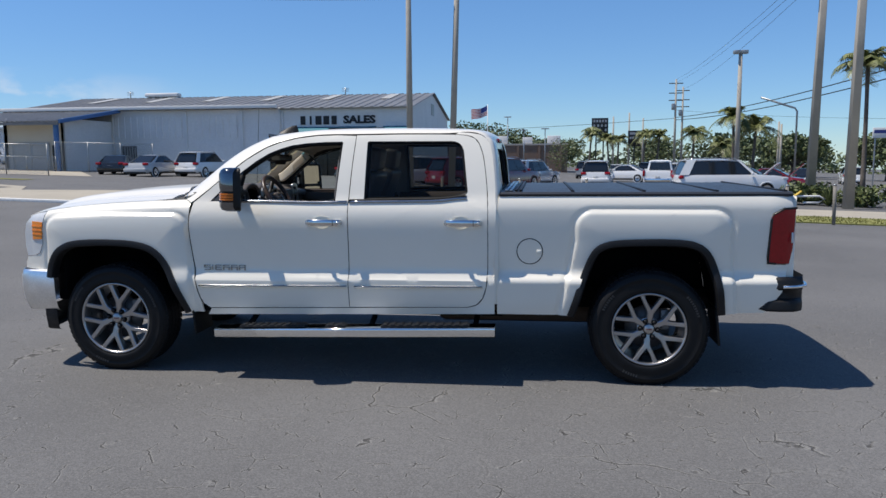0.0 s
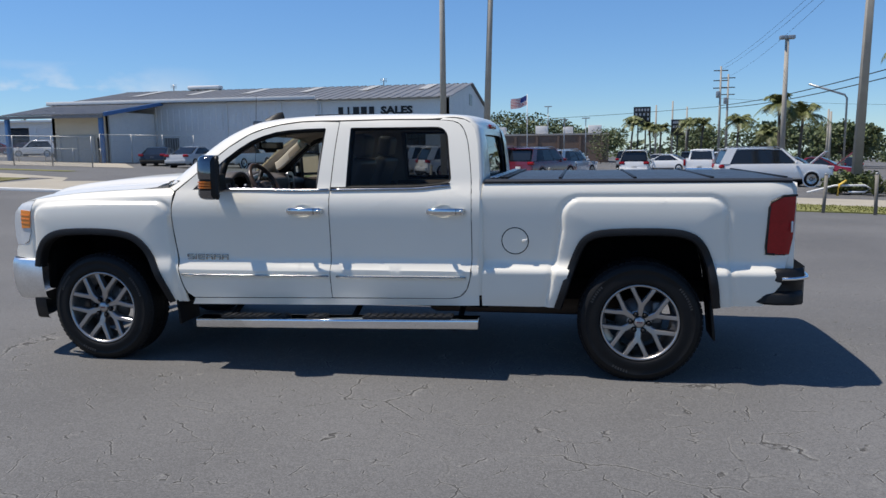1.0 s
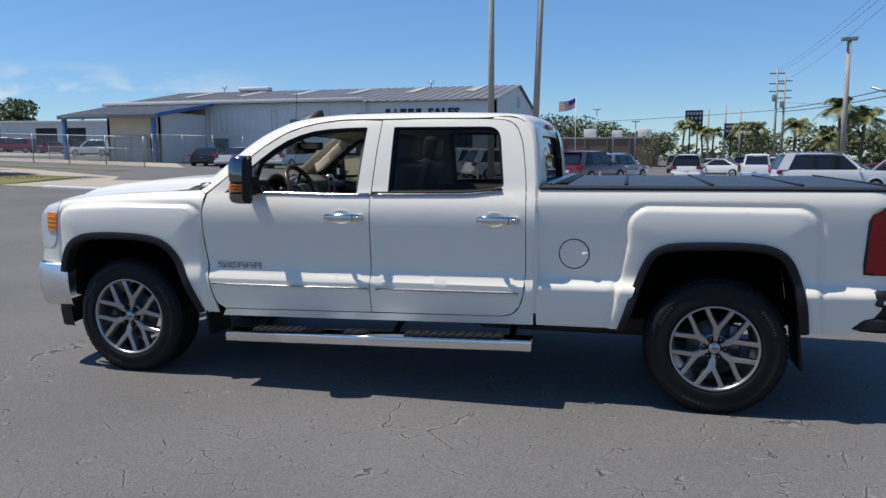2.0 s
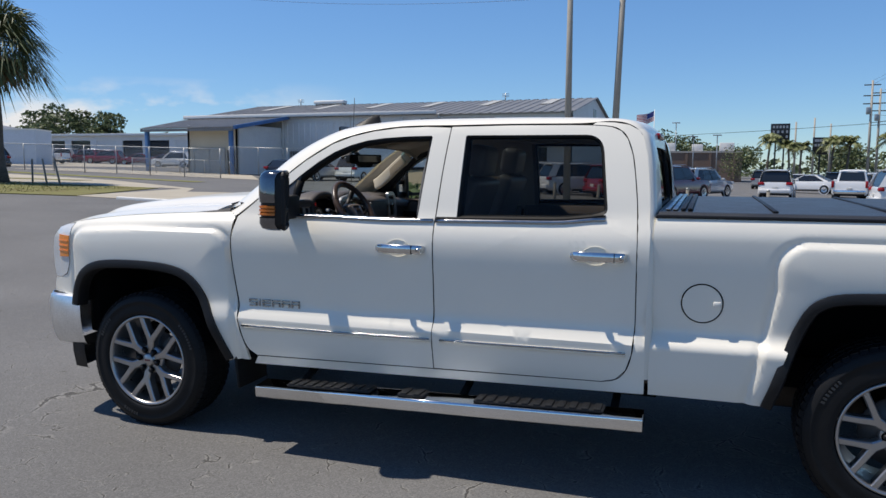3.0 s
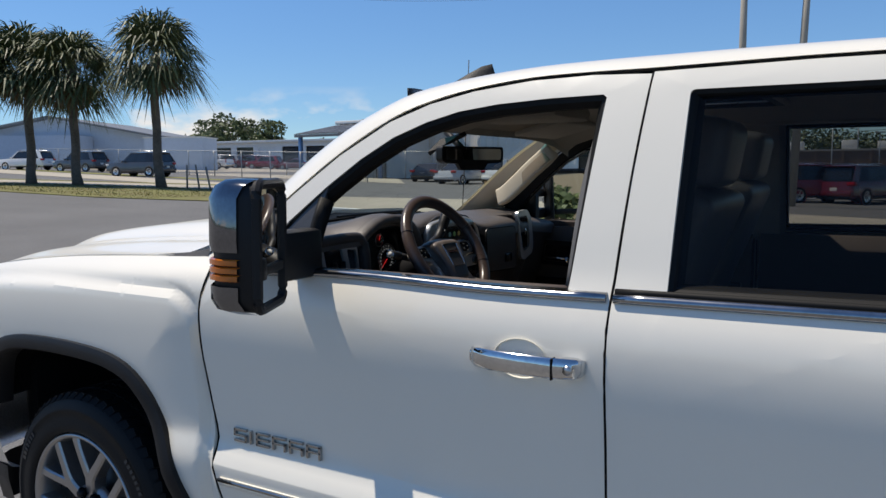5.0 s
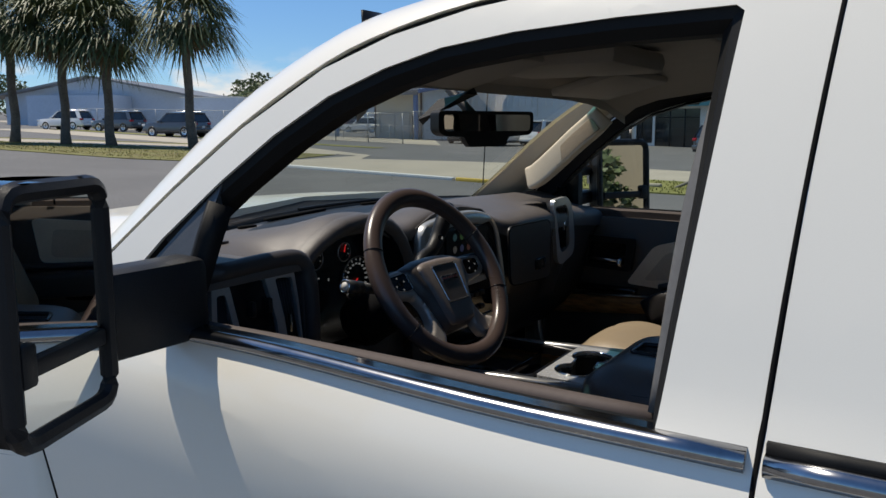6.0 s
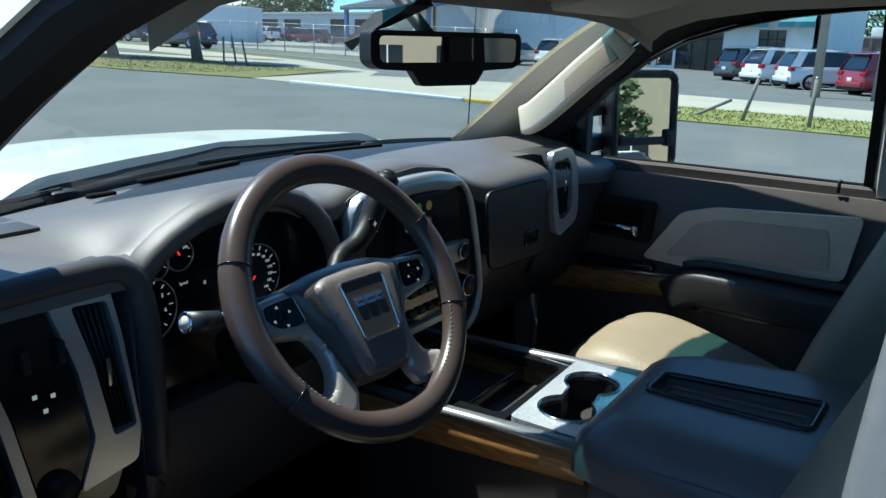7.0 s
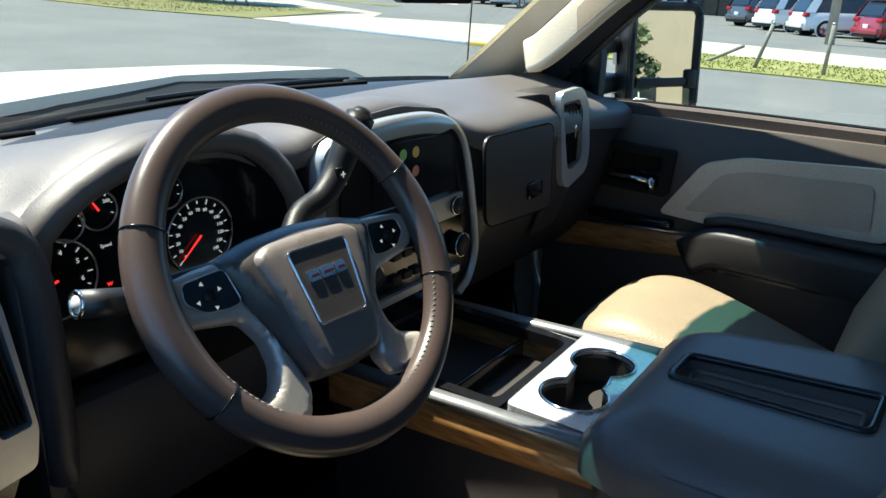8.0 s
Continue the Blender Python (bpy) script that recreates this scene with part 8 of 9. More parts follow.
def warehouse():
    w = thing("warehouse", (-22, 70, 0), "long white metal-roofed sales building with a shopfront", "building")
    E, yf, yb = 5.75, 58.0, 83.0
    xl, xr, rz_ = -46.5, -9.4, 7.75
    # front wall with the shop openings cut through
    opens = [(-21.8, -19.2, .35, 3.0), (-19.0, -15.6, -.1, 2.95), (-13.2, -11.4, .3, 2.95)]
    lp = [(xl, -.6), (xr, -.6), (xr, E), (xl, E)]
    bm = bmesh.new()
    plate(bm, [lp] + [[(a, c), (b, c), (b, d), (a, d)] for a, b, c, d in opens], .25, Matrix(((1, 0, 0, 0), (0, 0, -1, yf + .25), (0, 1, 0, 0), (0, 0, 0, 1))))
    fw = part("front_wall", bm, WALLWHITE, w, smooth=False)
    for a, b, c, d in opens:
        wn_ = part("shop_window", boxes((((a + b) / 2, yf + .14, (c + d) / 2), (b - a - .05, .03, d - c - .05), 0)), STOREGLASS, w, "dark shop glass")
        for x in np.linspace(a, b, 4):
            part("mullion", boxes(((x, yf + .10, (c + d) / 2), (.08, .10, d - c), .01)), mat_cache("dark_bronze", (0.03, 0.028, 0.026), .4, .5), wn_)
        part("mullion", boxes((((a + b) / 2, yf + .10, d - .65), (b - a, .09, .08), .01)), mat_cache("dark_bronze", (0.03, 0.028, 0.026), .4, .5), wn_)
    # ribbed upper cladding bays
    for x0, x1 in ((-36.6, -29.6), (-28.9, -24.6)):
        bm = bmesh.new()
        corrugated(bm, (x0, yf - .02, 3.35), (x1, yf - .02, 3.35), (x1, yf - .02, E - .55), (x0, yf - .02, E - .55), int((x1 - x0) / .55), .05)
        part("ribbed_cladding", bm, WALLWHITE, w, smooth=False)
    for x in (-29.25, -24.2, -20.6):
        part("wall_pilaster", boxes(((x, yf - .06, 2.6), (.28, .16, 6.0), .01)), TRIMWHITE, w, smooth=False)
    part("fascia_gutter", boxes((((xl - 20.9) / 2, yf - .45, E + .18), (-20.9 - xl, .28, .30), .03)), TRIMWHITE, w)
    part("fascia_gutter", boxes((((-20.7 + xr) / 2, yf - .20, E - .02), (xr + 20.7, .22, .18), .03)), GALV, w)
    for x in (-20.7, -35.9):
        bm = bmesh.new()
        tube(bm, [(x, yf - .35, E + .05), (x, yf - .18, E - .6), (x, yf - .14, .2)], .07, 8)
        part("downpipe", bm, TRIMWHITE, w)
    # small barred window and low doors
    wd = part("barred_window", boxes(((-34.6, yf - .03, 2.1), (1.4, .08, 1.2), .01)), STOREGLASS, w, smooth=False)
    for k in range(6):
        part("window_bar", boxes(((-35.2 + k * .24, yf - .09, 2.1), (.04, .04, 1.2), 0)), GALV, wd, smooth=False)
    part("service_door", boxes(((-23.2, yf - .03, 1.25), (1.1, .08, 2.2), .01)), TRIMWHITE, w, smooth=False)
    part("roller_door", boxes(((-26.6, yf - .03, 1.5), (2.9, .08, 2.8), .01)), WALLWHITE, w, smooth=False)
    # end gable, back and left wall
    bm = bmesh.new()
    ym = (yf + yb) / 2
    plate(bm, [[(yf, -.8), (yb, -.8), (yb, E), (ym, rz_), (yf, E)]], .25, Matrix(((0, 0, 1, xr - .25), (1, 0, 0, 0), (0, 1, 0, 0), (0, 0, 0, 1))))
    part("gable_wall", bm, WALLWHITE, w, smooth=False)
    for dy in (-.9, .1):
        part("gable_louvre", boxes(((xr + .03, ym + dy + .4, 6.2), (.06, .7, 1.1), .01)), GALV, w, smooth=False)
    bm = bmesh.new()
    plate(bm, [[(yf, -.8), (yb, -.8), (yb, E), (ym, rz_), (yf, E)]], .25, Matrix(((0, 0, 1, xl), (1, 0, 0, 0), (0, 1, 0, 0), (0, 0, 0, 1))))
    part("gable_wall", bm, WALLWHITE, w, smooth=False)
    wall_box("back_wall", w, xl + .26, xr - .26, yb - .25, yb, -.8, E, WALLWHITE)
    for s in (0, 1):
        bm = bmesh.new()
        if s == 0:
            corrugated(bm, (xl - .3, yf - .6, E - .02), (xr + .3, yf - .6, E - .02), (xr + .3, ym, rz_ + .08), (xl - .3, ym, rz_ + .08), 44, .06)
        else:
            corrugated(bm, (xr + .3, yb + .6, E - .02), (xl - .3, yb + .6, E - .02), (xl - .3, ym, rz_ + .08), (xr + .3, ym, rz_ + .08), 44, .06)
        part("roof_slope", bm, ROOFMETAL, w, "weathered grey ribbed metal roof", smooth=False)
    for x in np.linspace(xl + 4, xr - 4, 6):
        bm = bmesh.new()
        t0, t1 = .55, .95
        a = Vector((x, yf - .6, E + .06)).lerp(Vector((x, ym, rz_ + .16)), t0)
        b = Vector((x, yf - .6, E + .06)).lerp(Vector((x, ym, rz_ + .16)), t1)
        loft(bm, [[a, a + Vector((.9, 0, 0))], [b, b + Vector((.9, 0, 0))]])
        part("roof_light", bm, mat_cache("roof_light", (0.4, 0.4, 0.38), .5), w, smooth=False)
    part("ridge_vent", boxes(((-37.6, ym, rz_ + .36), (3.6, 1.0, .40), .12)), TRIMWHITE, w)
    for x in (-41.2, -18.2):
        bm = bmesh.new()
        cyl(bm, (x, ym, rz_), (x, ym, rz_ + .8), .05)
        for k in range(3):
            cyl(bm, (x - .35, ym, rz_ + .45 + .14 * k), (x + .35, ym, rz_ + .45 + .14 * k), .025, n=6)
        part("roof_mast", bm, GALV, w)
    # awnings over the shopfront with a valance
    for x0, x1 in ((-19.3, -12.4), (-11.8, -9.5)):
        bm = bmesh.new()
        rows = [[(x0, yf - .02, 4.15), (x1, yf - .02, 4.15)], [(x0, yf - .6, 3.95), (x1, yf - .6, 3.95)], [(x0, yf - 1.1, 3.45), (x1, yf - 1.1, 3.45)], [(x0, yf - 1.1, 3.10), (x1, yf - 1.1, 3.10)]]
        loft(bm, [[Vector(q) for q in r] for r in rows])
        thicken(bm, .03)
        part("awning", bm, AWNING, w, "blue-green canvas shop awning", smooth=False)
    part("awning_lettering", boxes(((-17.0, yf - 1.12, 3.28), (3.2, .02, .20), 0)), TRIMWHITE, w, "pale lettering band", smooth=False)
    # raised wall lettering: one word readable, the name as plain bars
    for k in range(5):
        wdt = (.42, .16, .52, .50, .44)[k]
        part("letter_bar", boxes(((-18.75 + k * .68, yf - .04, 4.72), (wdt, .06, .72), .01)), LETTER, w, smooth=False)
    part("wall_lettering", text_mesh("SALES", .86, Matrix.Translation((-13.85, yf - .03, 4.72)) @ Matrix.Rotation(math.pi / 2, 4, "X") @ Matrix.Diagonal((1.24, 1, 1, 1)), .04, .04), LETTER, w, "black raised letters", smooth=False)
    # annex with a lean-to canopy on blue posts
    x = thing("shed_annex", (-40, 54, lie(-40, 54)), "white block annex with a lean-to roof on blue posts", "shed")
    part("annex_front", boxes(((-38.6, 51.1, 2.3), (5.0, .2, 4.4), 0)), mat_cache("cream_wall", (0.56, 0.53, 0.45), .7, var=.06, scale=.6), x, smooth=False)
    part("annex_side", boxes(((-36.2, 54.5, 2.5), (.2, 7.0, 4.6), 0)), WALLWHITE, x, smooth=False)
    part("annex_side", boxes(((-41.0, 54.5, 2.5), (.2, 7.0, 4.6), 0)), WALLWHITE, x, smooth=False)
    bm = bmesh.new()
    corrugated(bm, (-44.6, 49.3, 4.45), (-35.3, 49.3, 4.45), (-35.3, 57.9, 5.70), (-46.4, 57.9, 5.70), 22, .05)
    thicken(bm, .05)
    part("lean_to_roof", bm, ROOFMETAL, x, "grey ribbed lean-to roof", smooth=False)
    part("blue_fascia", boxes(((-35.25, 53.6, 5.10), (.16, 8.7, .30), 0, Matrix.Rotation(math.atan2(1.25, 8.6), 4, "X"))), BLUE, x, smooth=False)
    part("roof_beam", boxes(((-40.0, 49.4, 4.33), (9.2, .14, .22), 0)), ROOFMETAL, x, smooth=False)
    for px in (-44.3, -35.9):
        part("blue_post", boxes(((px, 49.8, 2.35), (.30, .30, 4.1), .02)), BLUE, x)
    dr = part("double_door", boxes(((-38.9, 50.97, 1.6), (3.1, .06, 2.5), .01)), mat_cache("grey_door", (0.45, 0.45, 0.42), .6), x, smooth=False)
    for px in (-40.45, -38.9, -37.35):
        part("door_frame", boxes(((px, 50.92, 1.6), (.08, .05, 2.55), 0)), GALV, dr, smooth=False)
    part("door_frame", boxes(((-38.9, 50.92, 2.85), (3.1, .05, .08), 0)), GALV, dr, smooth=False)
    part("side_door", boxes(((-36.75, 50.97, 1.55), (.7, .06, 2.3), .01)), STOREGLASS, x, smooth=False)
    # chain-link enclosure
    f = thing("chain_fence", (-36, 48.6, lie(-36, 48.6)), "grey chain-link fence with steel posts", "fence")
    run = [(-45.2, 48.9), (-35.4, 48.8), (-28.5, 50.6)]
    mesh_m = fence_mesh()
    for (ax, ay), (bx, by) in zip(run, run[1:]):
        n = max(2, int(math.hypot(bx - ax, by - ay) / 2.2))
        for k in range(n + 1):
            qx, qy = ax + (bx - ax) * k / n, ay + (by - ay) * k / n
            bm = bmesh.new()
            zz = lie(qx, qy)
            cyl(bm, (qx, qy, zz), (qx, qy, zz + (1.15 if ax < -40 else 2.3)), .035, n=8)
            part("fence_post", bm, GALV, f)
        hgt = 1.1 if ax < -40 else 2.25
        bm = bmesh.new()
        cyl(bm, (ax, ay, lie(ax, ay) + hgt), (bx, by, lie(bx, by) + hgt), .025, n=6)
        part("fence_rail", bm, GALV, f)
        bm = bmesh.new()
        loft(bm, [[Vector((ax, ay, lie(ax, ay) + .05)), Vector((bx, by, lie(bx, by) + .05))], [Vector((ax, ay, lie(ax, ay) + hgt)), Vector((bx, by, lie(bx, by) + hgt))]])
        part("fence_netting", bm, mesh_m, f, "wire netting")


def fence_mesh():
    """Wire netting: fine crossed wires, the gaps see-through."""
    m = bpy.data.materials.new("wire_netting")
    m.use_nodes = True
    n, l = m.node_tree.nodes, m.node_tree.links
    b = n["Principled BSDF"]
    b.inputs["Base Color"].default_value, b.inputs["Roughness"].default_value, b.inputs["Metallic"].default_value = (.35, .36, .36, 1), .5, .7
    co, sp = n.new("ShaderNodeTexCoord"), n.new("ShaderNodeSeparateXYZ")
    l.new(co.outputs["Object"], sp.inputs["Vector"])
    outs = []
    for sgn in (1, -1):
        mu, ad, fr, lt = (n.new("ShaderNodeMath") for _ in range(4))
        mu.operation, ad.operation, fr.operation, lt.operation = "MULTIPLY", "ADD", "FRACT", "LESS_THAN"
        mu.inputs[1].default_value = sgn
        l.new(sp.outputs["Z"], mu.inputs[0])
        l.new(sp.outputs["X"], ad.inputs[0])
        l.new(mu.outputs["Value"], ad.inputs[1])
        sc = n.new("ShaderNodeMath")
        sc.operation = "MULTIPLY"
        sc.inputs[1].default_value = 14
        l.new(ad.outputs["Value"], sc.inputs[0])
        l.new(sc.outputs["Value"], fr.inputs[0])
        l.new(fr.outputs["Value"], lt.inputs[0])
        lt.inputs[1].default_value = .13
        outs.append(lt)
    mx = n.new("ShaderNodeMath")
    mx.operation = "MAXIMUM"
    l.new(outs[0].outputs["Value"], mx.inputs[0])
    l.new(outs[1].outputs["Value"], mx.inputs[1])
    l.new(mx.outputs["Value"], b.inputs["Alpha"])
    return m


warehouse()


def other_buildings():
    # storage row with open bays
    s = thing("storage_row", (-92, 86, 0), "long low white row of storage garages", "building")
    dx, dy = Vector((.886, .10, 0)).normalized(), Vector((-.1, .99, 0))
    o = Vector((-118, 88, lie(-100, 86) + .35))
    m = Matrix(((dx.x, -dx.y, 0, o.x), (dx.y, dx.x, 0, o.y), (0, 0, 1, o.z), (0, 0, 0, 1)))
    bm = bmesh.new()
    opens = [[(1.2 + k * 4.6, 0), (4.7 + k * 4.6, 0), (4.7 + k * 4.6, 2.55), (1.2 + k * 4.6, 2.55)] for k in range(12)]
    base = [(0, -1.2), (56, -1.2), (56, 3.3), (0, 3.3)]
    plate(bm, [base] + [[(a, max(.02, b)) for a, b in q] for q in opens], .2, m @ Matrix(((1, 0, 0, 0), (0, 0, -1, .2), (0, 1, 0, 0), (0, 0, 0, 1))))
    part("front_wall", bm, WALLWHITE, s, smooth=False)
    # white doors; in the open bays a dark sheet stands in for the shade
    for k in range(12):
        bm = bmesh.new()
        box(bm, (2.95 + k * 4.6, .3 if k % 3 else .12, 1.25), (3.6, .05, 2.6), 0)
        bmesh.ops.transform(bm, matrix=m, verts=bm.verts)
        part("bay_door", bm, TRIMWHITE if k % 3 == 0 else STOREGLASS, s, smooth=False)
    bm = bmesh.new()
    box(bm, (28, 4.5, 3.45), (57.5, 10.4, .30), .02)
    bmesh.ops.transform(bm, matrix=m, verts=bm.verts)
    part("flat_roof", bm, TRIMWHITE, s, smooth=False)
    bm = bmesh.new()
    box(bm, (28, 9.4, 1.2), (56, .2, 4.2), 0)
    bmesh.ops.transform(bm, matrix=m, verts=bm.verts)
    part("back_wall", bm, WALLWHITE, s, smooth=False)
    bm = bmesh.new()
    box(bm, (44, 5, 4.0), (2.4, 1.6, .9), .03)
    bmesh.ops.transform(bm, matrix=m, verts=bm.verts)
    part("roof_unit", bm, GALV, s)
    # gabled pale-blue building and its flat neighbour
    b = thing("gabled_building", (-84, 56, 0), "pale blue-grey building with a low gabled roof", "building")
    ax = Vector((.876, .482, 0))
    nz = Vector((-.482, .876, 0))
    o = Vector((-92.5, 46.5, lie(-84, 52) + .3))
    m = Matrix(((ax.x, nz.x, 0, o.x), (ax.y, nz.y, 0, o.y), (0, 0, 1, o.z), (0, 0, 0, 1)))
    bm = bmesh.new()
    plate(bm, [[(0, -1.5), (22, -1.5), (22, 3.3), (11, 5.3), (0, 3.3)], [(13, 1.0), (15.2, 1.0), (15.2, 2.0), (13, 2.0)]], .25, m @ Matrix(((1, 0, 0, 0), (0, 0, -1, .25), (0, 1, 0, 0), (0, 0, 0, 1))))
    part("gable_wall", bm, PALEBLUE, b, smooth=False)
    bm = boxes(((14.1, .2, 1.5), (2.2, .05, 1.0), 0))
    bmesh.ops.transform(bm, matrix=m, verts=bm.verts)
    part("window", bm, STOREGLASS, b, smooth=False)
    bm = boxes(((11, 10, .9), (21.4, 19, 4.8), 0))
    bmesh.ops.transform(bm, matrix=m, verts=bm.verts)
    part("hall", bm, PALEBLUE, b, smooth=False)
    for sg in (0, 1):
        bm = bmesh.new()
        x0, x1 = (-1.2, 11) if sg == 0 else (23.2, 11)
        loft(bm, [[Vector((x0, -1.5, 3.15)), Vector((x1, -1.5, 5.45))], [Vector((x0, 20, 3.15)), Vector((x1, 20, 5.45))]])
        thicken(bm, .22)
        bmesh.ops.transform(bm, matrix=m, verts=bm.verts)
        part("roof_slope", bm, ROOFMETAL, b, smooth=False)
    for x0, x1, h, nm in ((6.5, 16.5, 3.1, "low_wing"),):
        bm = boxes((((x0 + x1) / 2 - 1, -2.4, h / 2 - .4), (x1 - x0, 4.2, h + .8), 0))
        bmesh.ops.transform(bm, matrix=m, verts=bm.verts)
        part(nm, bm, PALEBLUE, b, smooth=False)
    c = thing("block_building", (-64, 56, 0), "plain pale blue flat-roofed block", "building")
    bm = boxes(((26.2, -1.5, .75), (6.4, 5, 3.9), 0))
    bmesh.ops.transform(bm, matrix=m, verts=bm.verts)
    part("block_wall", bm, PALEBLUE, c, smooth=False)
    bm = boxes(((26.2, -1.5, 2.76), (6.6, 5.2, .12), 0))
    bmesh.ops.transform(bm, matrix=m, verts=bm.verts)
    part("roof_edge", bm, TRIMWHITE, c, smooth=False)
    # brick building with roof units
    k = thing("brick_building", (-3, 116, 0), "long low brown brick building with roof units", "building")
    g0 = lie(-3, 111)
    wall_box("brick_wall", k, -20, 5.4, 111, 131, g0 - .6, g0 + 3.9, BRICK)
    wall_box("pale_coping", k, -20.1, 5.5, 110.9, 131.1, g0 + 3.9, g0 + 4.15, mat_cache("coping", (0.42, 0.38, 0.33), .7))
    for x, w_, h_ in ((-4.6, 1.8, 1.2), (-.6, 1.5, 1.0), (3.4, 2.0, 1.2), (-11, 1.8, 1.1)):
        part("roof_unit", boxes(((x, 113.5, g0 + 4.15 + h_ / 2), (w_, 1.6, h_), .05)), TRIMWHITE, k)
    for x in np.arange(-18, 5, 3.2):
        part("wall_pier", boxes(((x, 110.9, g0 + 1.6), (.35, .2, 4.4), 0)), BRICK, k, smooth=False)




def dealer_hall():
    """The sand-coloured hall behind the truck, which shows only in the mirrors."""
    d = thing("dealer_hall", (60, 16, lie(60, 16)), "sand-coloured flat-roofed hall with tall dark windows", "building")
    g0 = lie(57, 16)
    sand = mat_cache("sand_stucco", (0.36, 0.285, 0.20), .8, var=.06, scale=.7, bump=.2, bscale=30)
    part("front_wall", boxes(((60, 16, g0 + 4.6), (6.0, 34, 10.0), 0)), sand, d, smooth=False)
    part("parapet", boxes(((60, 16, g0 + 9.7), (6.4, 34.4, .35), .02)), TRIMWHITE, d, smooth=False)
    for y in (2, 7.5, 12, 19, 24.5, 30):
        w = part("window", boxes(((56.97, y, g0 + 1.9), (.08, 2.6, 2.6), 0)), STOREGLASS, d, smooth=False)
        part("window_frame", boxes(((56.94, y, g0 + 1.9), (.10, .10, 2.6), 0)), TRIMWHITE, w, smooth=False)


dealer_hall()
other_buildings()


# ---- poles, signs, wires ----
def poles():
    # two slim concrete lamp poles behind the truck
    for (x, y), (tx, ty), h in (((-5.0, 31.2), (-5.0, 31.2), 13), ((-3.05, 31.6), (-2.62, 31.6), 13)):
        z = lie(x, y)
        p = thing("tall_pole", (x, y, z), "tall slim weathered concrete pole beyond the verge", "pole", "pair of tall poles")
        bm = bmesh.new()
        sweep(bm, [(x, y, z - .1), (tx, ty, z + h)], ring(.17, 12), scales=[1, .62])
        part("shaft", bm, POLE_CONC, p)
        part("pole_cap", boxes(((tx, ty, z + h + .05), (.22, .22, .1), .02)), GALV, p)
    for (x, y), (tx, ty), h, lb in (((12.9, 29.6), (13.15, 29.6), 14, "thick square concrete utility pole"), ((13.09, 25.9), (13.25, 25.9), 13, "thick square concrete lamp pole by the verge")):
        z = lie(x, y)
        p = thing("concrete_pole", (x, y, z), lb, "pole", "concrete roadside poles")
        bm = bmesh.new()
        sweep(bm, [(x, y, z - .1), (tx, ty, z + h)], rounded([(-.17, -.17), (.17, -.17), (.17, .17), (-.17, .17)], .03), scales=[1.0, .6])
        part("shaft", bm, POLE_CONC, p)
        if y > 28:
            bm = bmesh.new()
            for k in range(3):
                cyl(bm, (tx - .12, ty, z + 8.9 + .35 * k), (tx - .55, ty, z + 9.0 + .35 * k), .03, n=6)
                box(bm, (tx - .55, ty, z + 9.0 + .35 * k), (.12, .12, .2), .03)
            part("insulator_bracket", bm, GALV, p)
    # lamp pole with twin heads
    x, y = 17.0, 58.8
    z = lie(x, y)
    p = thing("lamp_pole", (x, y, z), "concrete parking-lot lamp pole with a boxy head", "lamp pole")
    bm = bmesh.new()
    cyl(bm, (x, y, z), (x, y, z + 10.4), .22, .15, n=12)
    part("shaft", bm, POLE_CONC, p)
    for s in (-1, 1):
        part("lamp_head", boxes(((x + .28 * s, y, z + 10.55), (.55, .5, .28), .05)), GALV, p)
    # distant utility poles
    for x, y, h, arm in ((18.2, 94.6, 12.2, 1), (20.0, 99.8, 11.8, 1), (12.2, 112, 8.5, 0), (15.2, 118, 9.5, 0), (17.6, 120, 8.8, 0), (28.5, 86, 6.4, 0), (30.0, 92, 7.0, 0)):
        z = lie(x, y)
        p = thing("utility_pole", (x, y, z), "grey wooden utility pole with crossarms" if arm else "thin grey street pole", "utility pole", "far utility poles")
        bm = bmesh.new()
        cyl(bm, (x, y, z), (x, y, z + h), .17, .11, n=8)
        part("shaft", bm, POLE_CONC, p)
        if arm:
            for zz in (.5, 1.7, 2.6):
                part("crossarm", boxes(((x, y, z + h - zz), (1.7, .12, .12), 0)), BARK, p)
            part("transformer", boxes(((x - .3, y - .2, z + h - 3.4), (.45, .45, .8), .08)), GALV, p)
    for x, y, h in ((-1.0, 105, 6.0), (2.0, 104, 6.2), (-3.6, 112, 8.2)):
        z = lie(x, y)
        p = thing("street_lamp", (x, y, z), "thin grey lot lamp on a straight pole", "street lamp", "far lot lamps")
        bm = bmesh.new()
        cyl(bm, (x, y, z), (x, y, z + h), .09, .06, n=8)
        part("shaft", bm, GALV, p)
        part("lamp_head", boxes(((x, y, z + h), (1.1, .3, .14), .03)), GALV, p)
    # curved-arm street light
    x, y = 24.4, 68.0
    z = lie(x, y)
    p = thing("street_lamp", (x, y, z), "grey street lamp with a long sloping arm", "street lamp", "far lot lamps")
    bm = bmesh.new()
    tube(bm, [(x, y, z), (x, y, z + 6.6), (x - .2, y, z + 6.9), (x - 3.2, y, z + 7.9)], .09, 8)
    part("shaft", bm, GALV, p)
    # power lines
    runs = [((23.9, 22, 7.95), (18.2, 94.6, 6.3), .9, .040), ((23.9, 22, 7.4), (18.2, 94.6, 6.0), 1.0, .040), ((13.1, 29.6, 9.9), (18.2, 94.6, 11.0), .5, .010), ((13.1, 29.6, 9.5), (18.2, 94.6, 10.6), .5, .010), ((13.1, 29.6, 9.2), (20.0, 99.8, 10.2), .6, .010), ((18.2, 94.6, 6.2), (-60, 170, 8.5), 1.2, .03), ((18.2, 94.6, 7.2), (60, 80, 5.5), .8, .015), ((13.15, 29.6, 9.6), (-30, 40, 12.5), 1.3, .008), ((13.15, 29.6, 10.4), (40, 18, 11), .4, .01)]
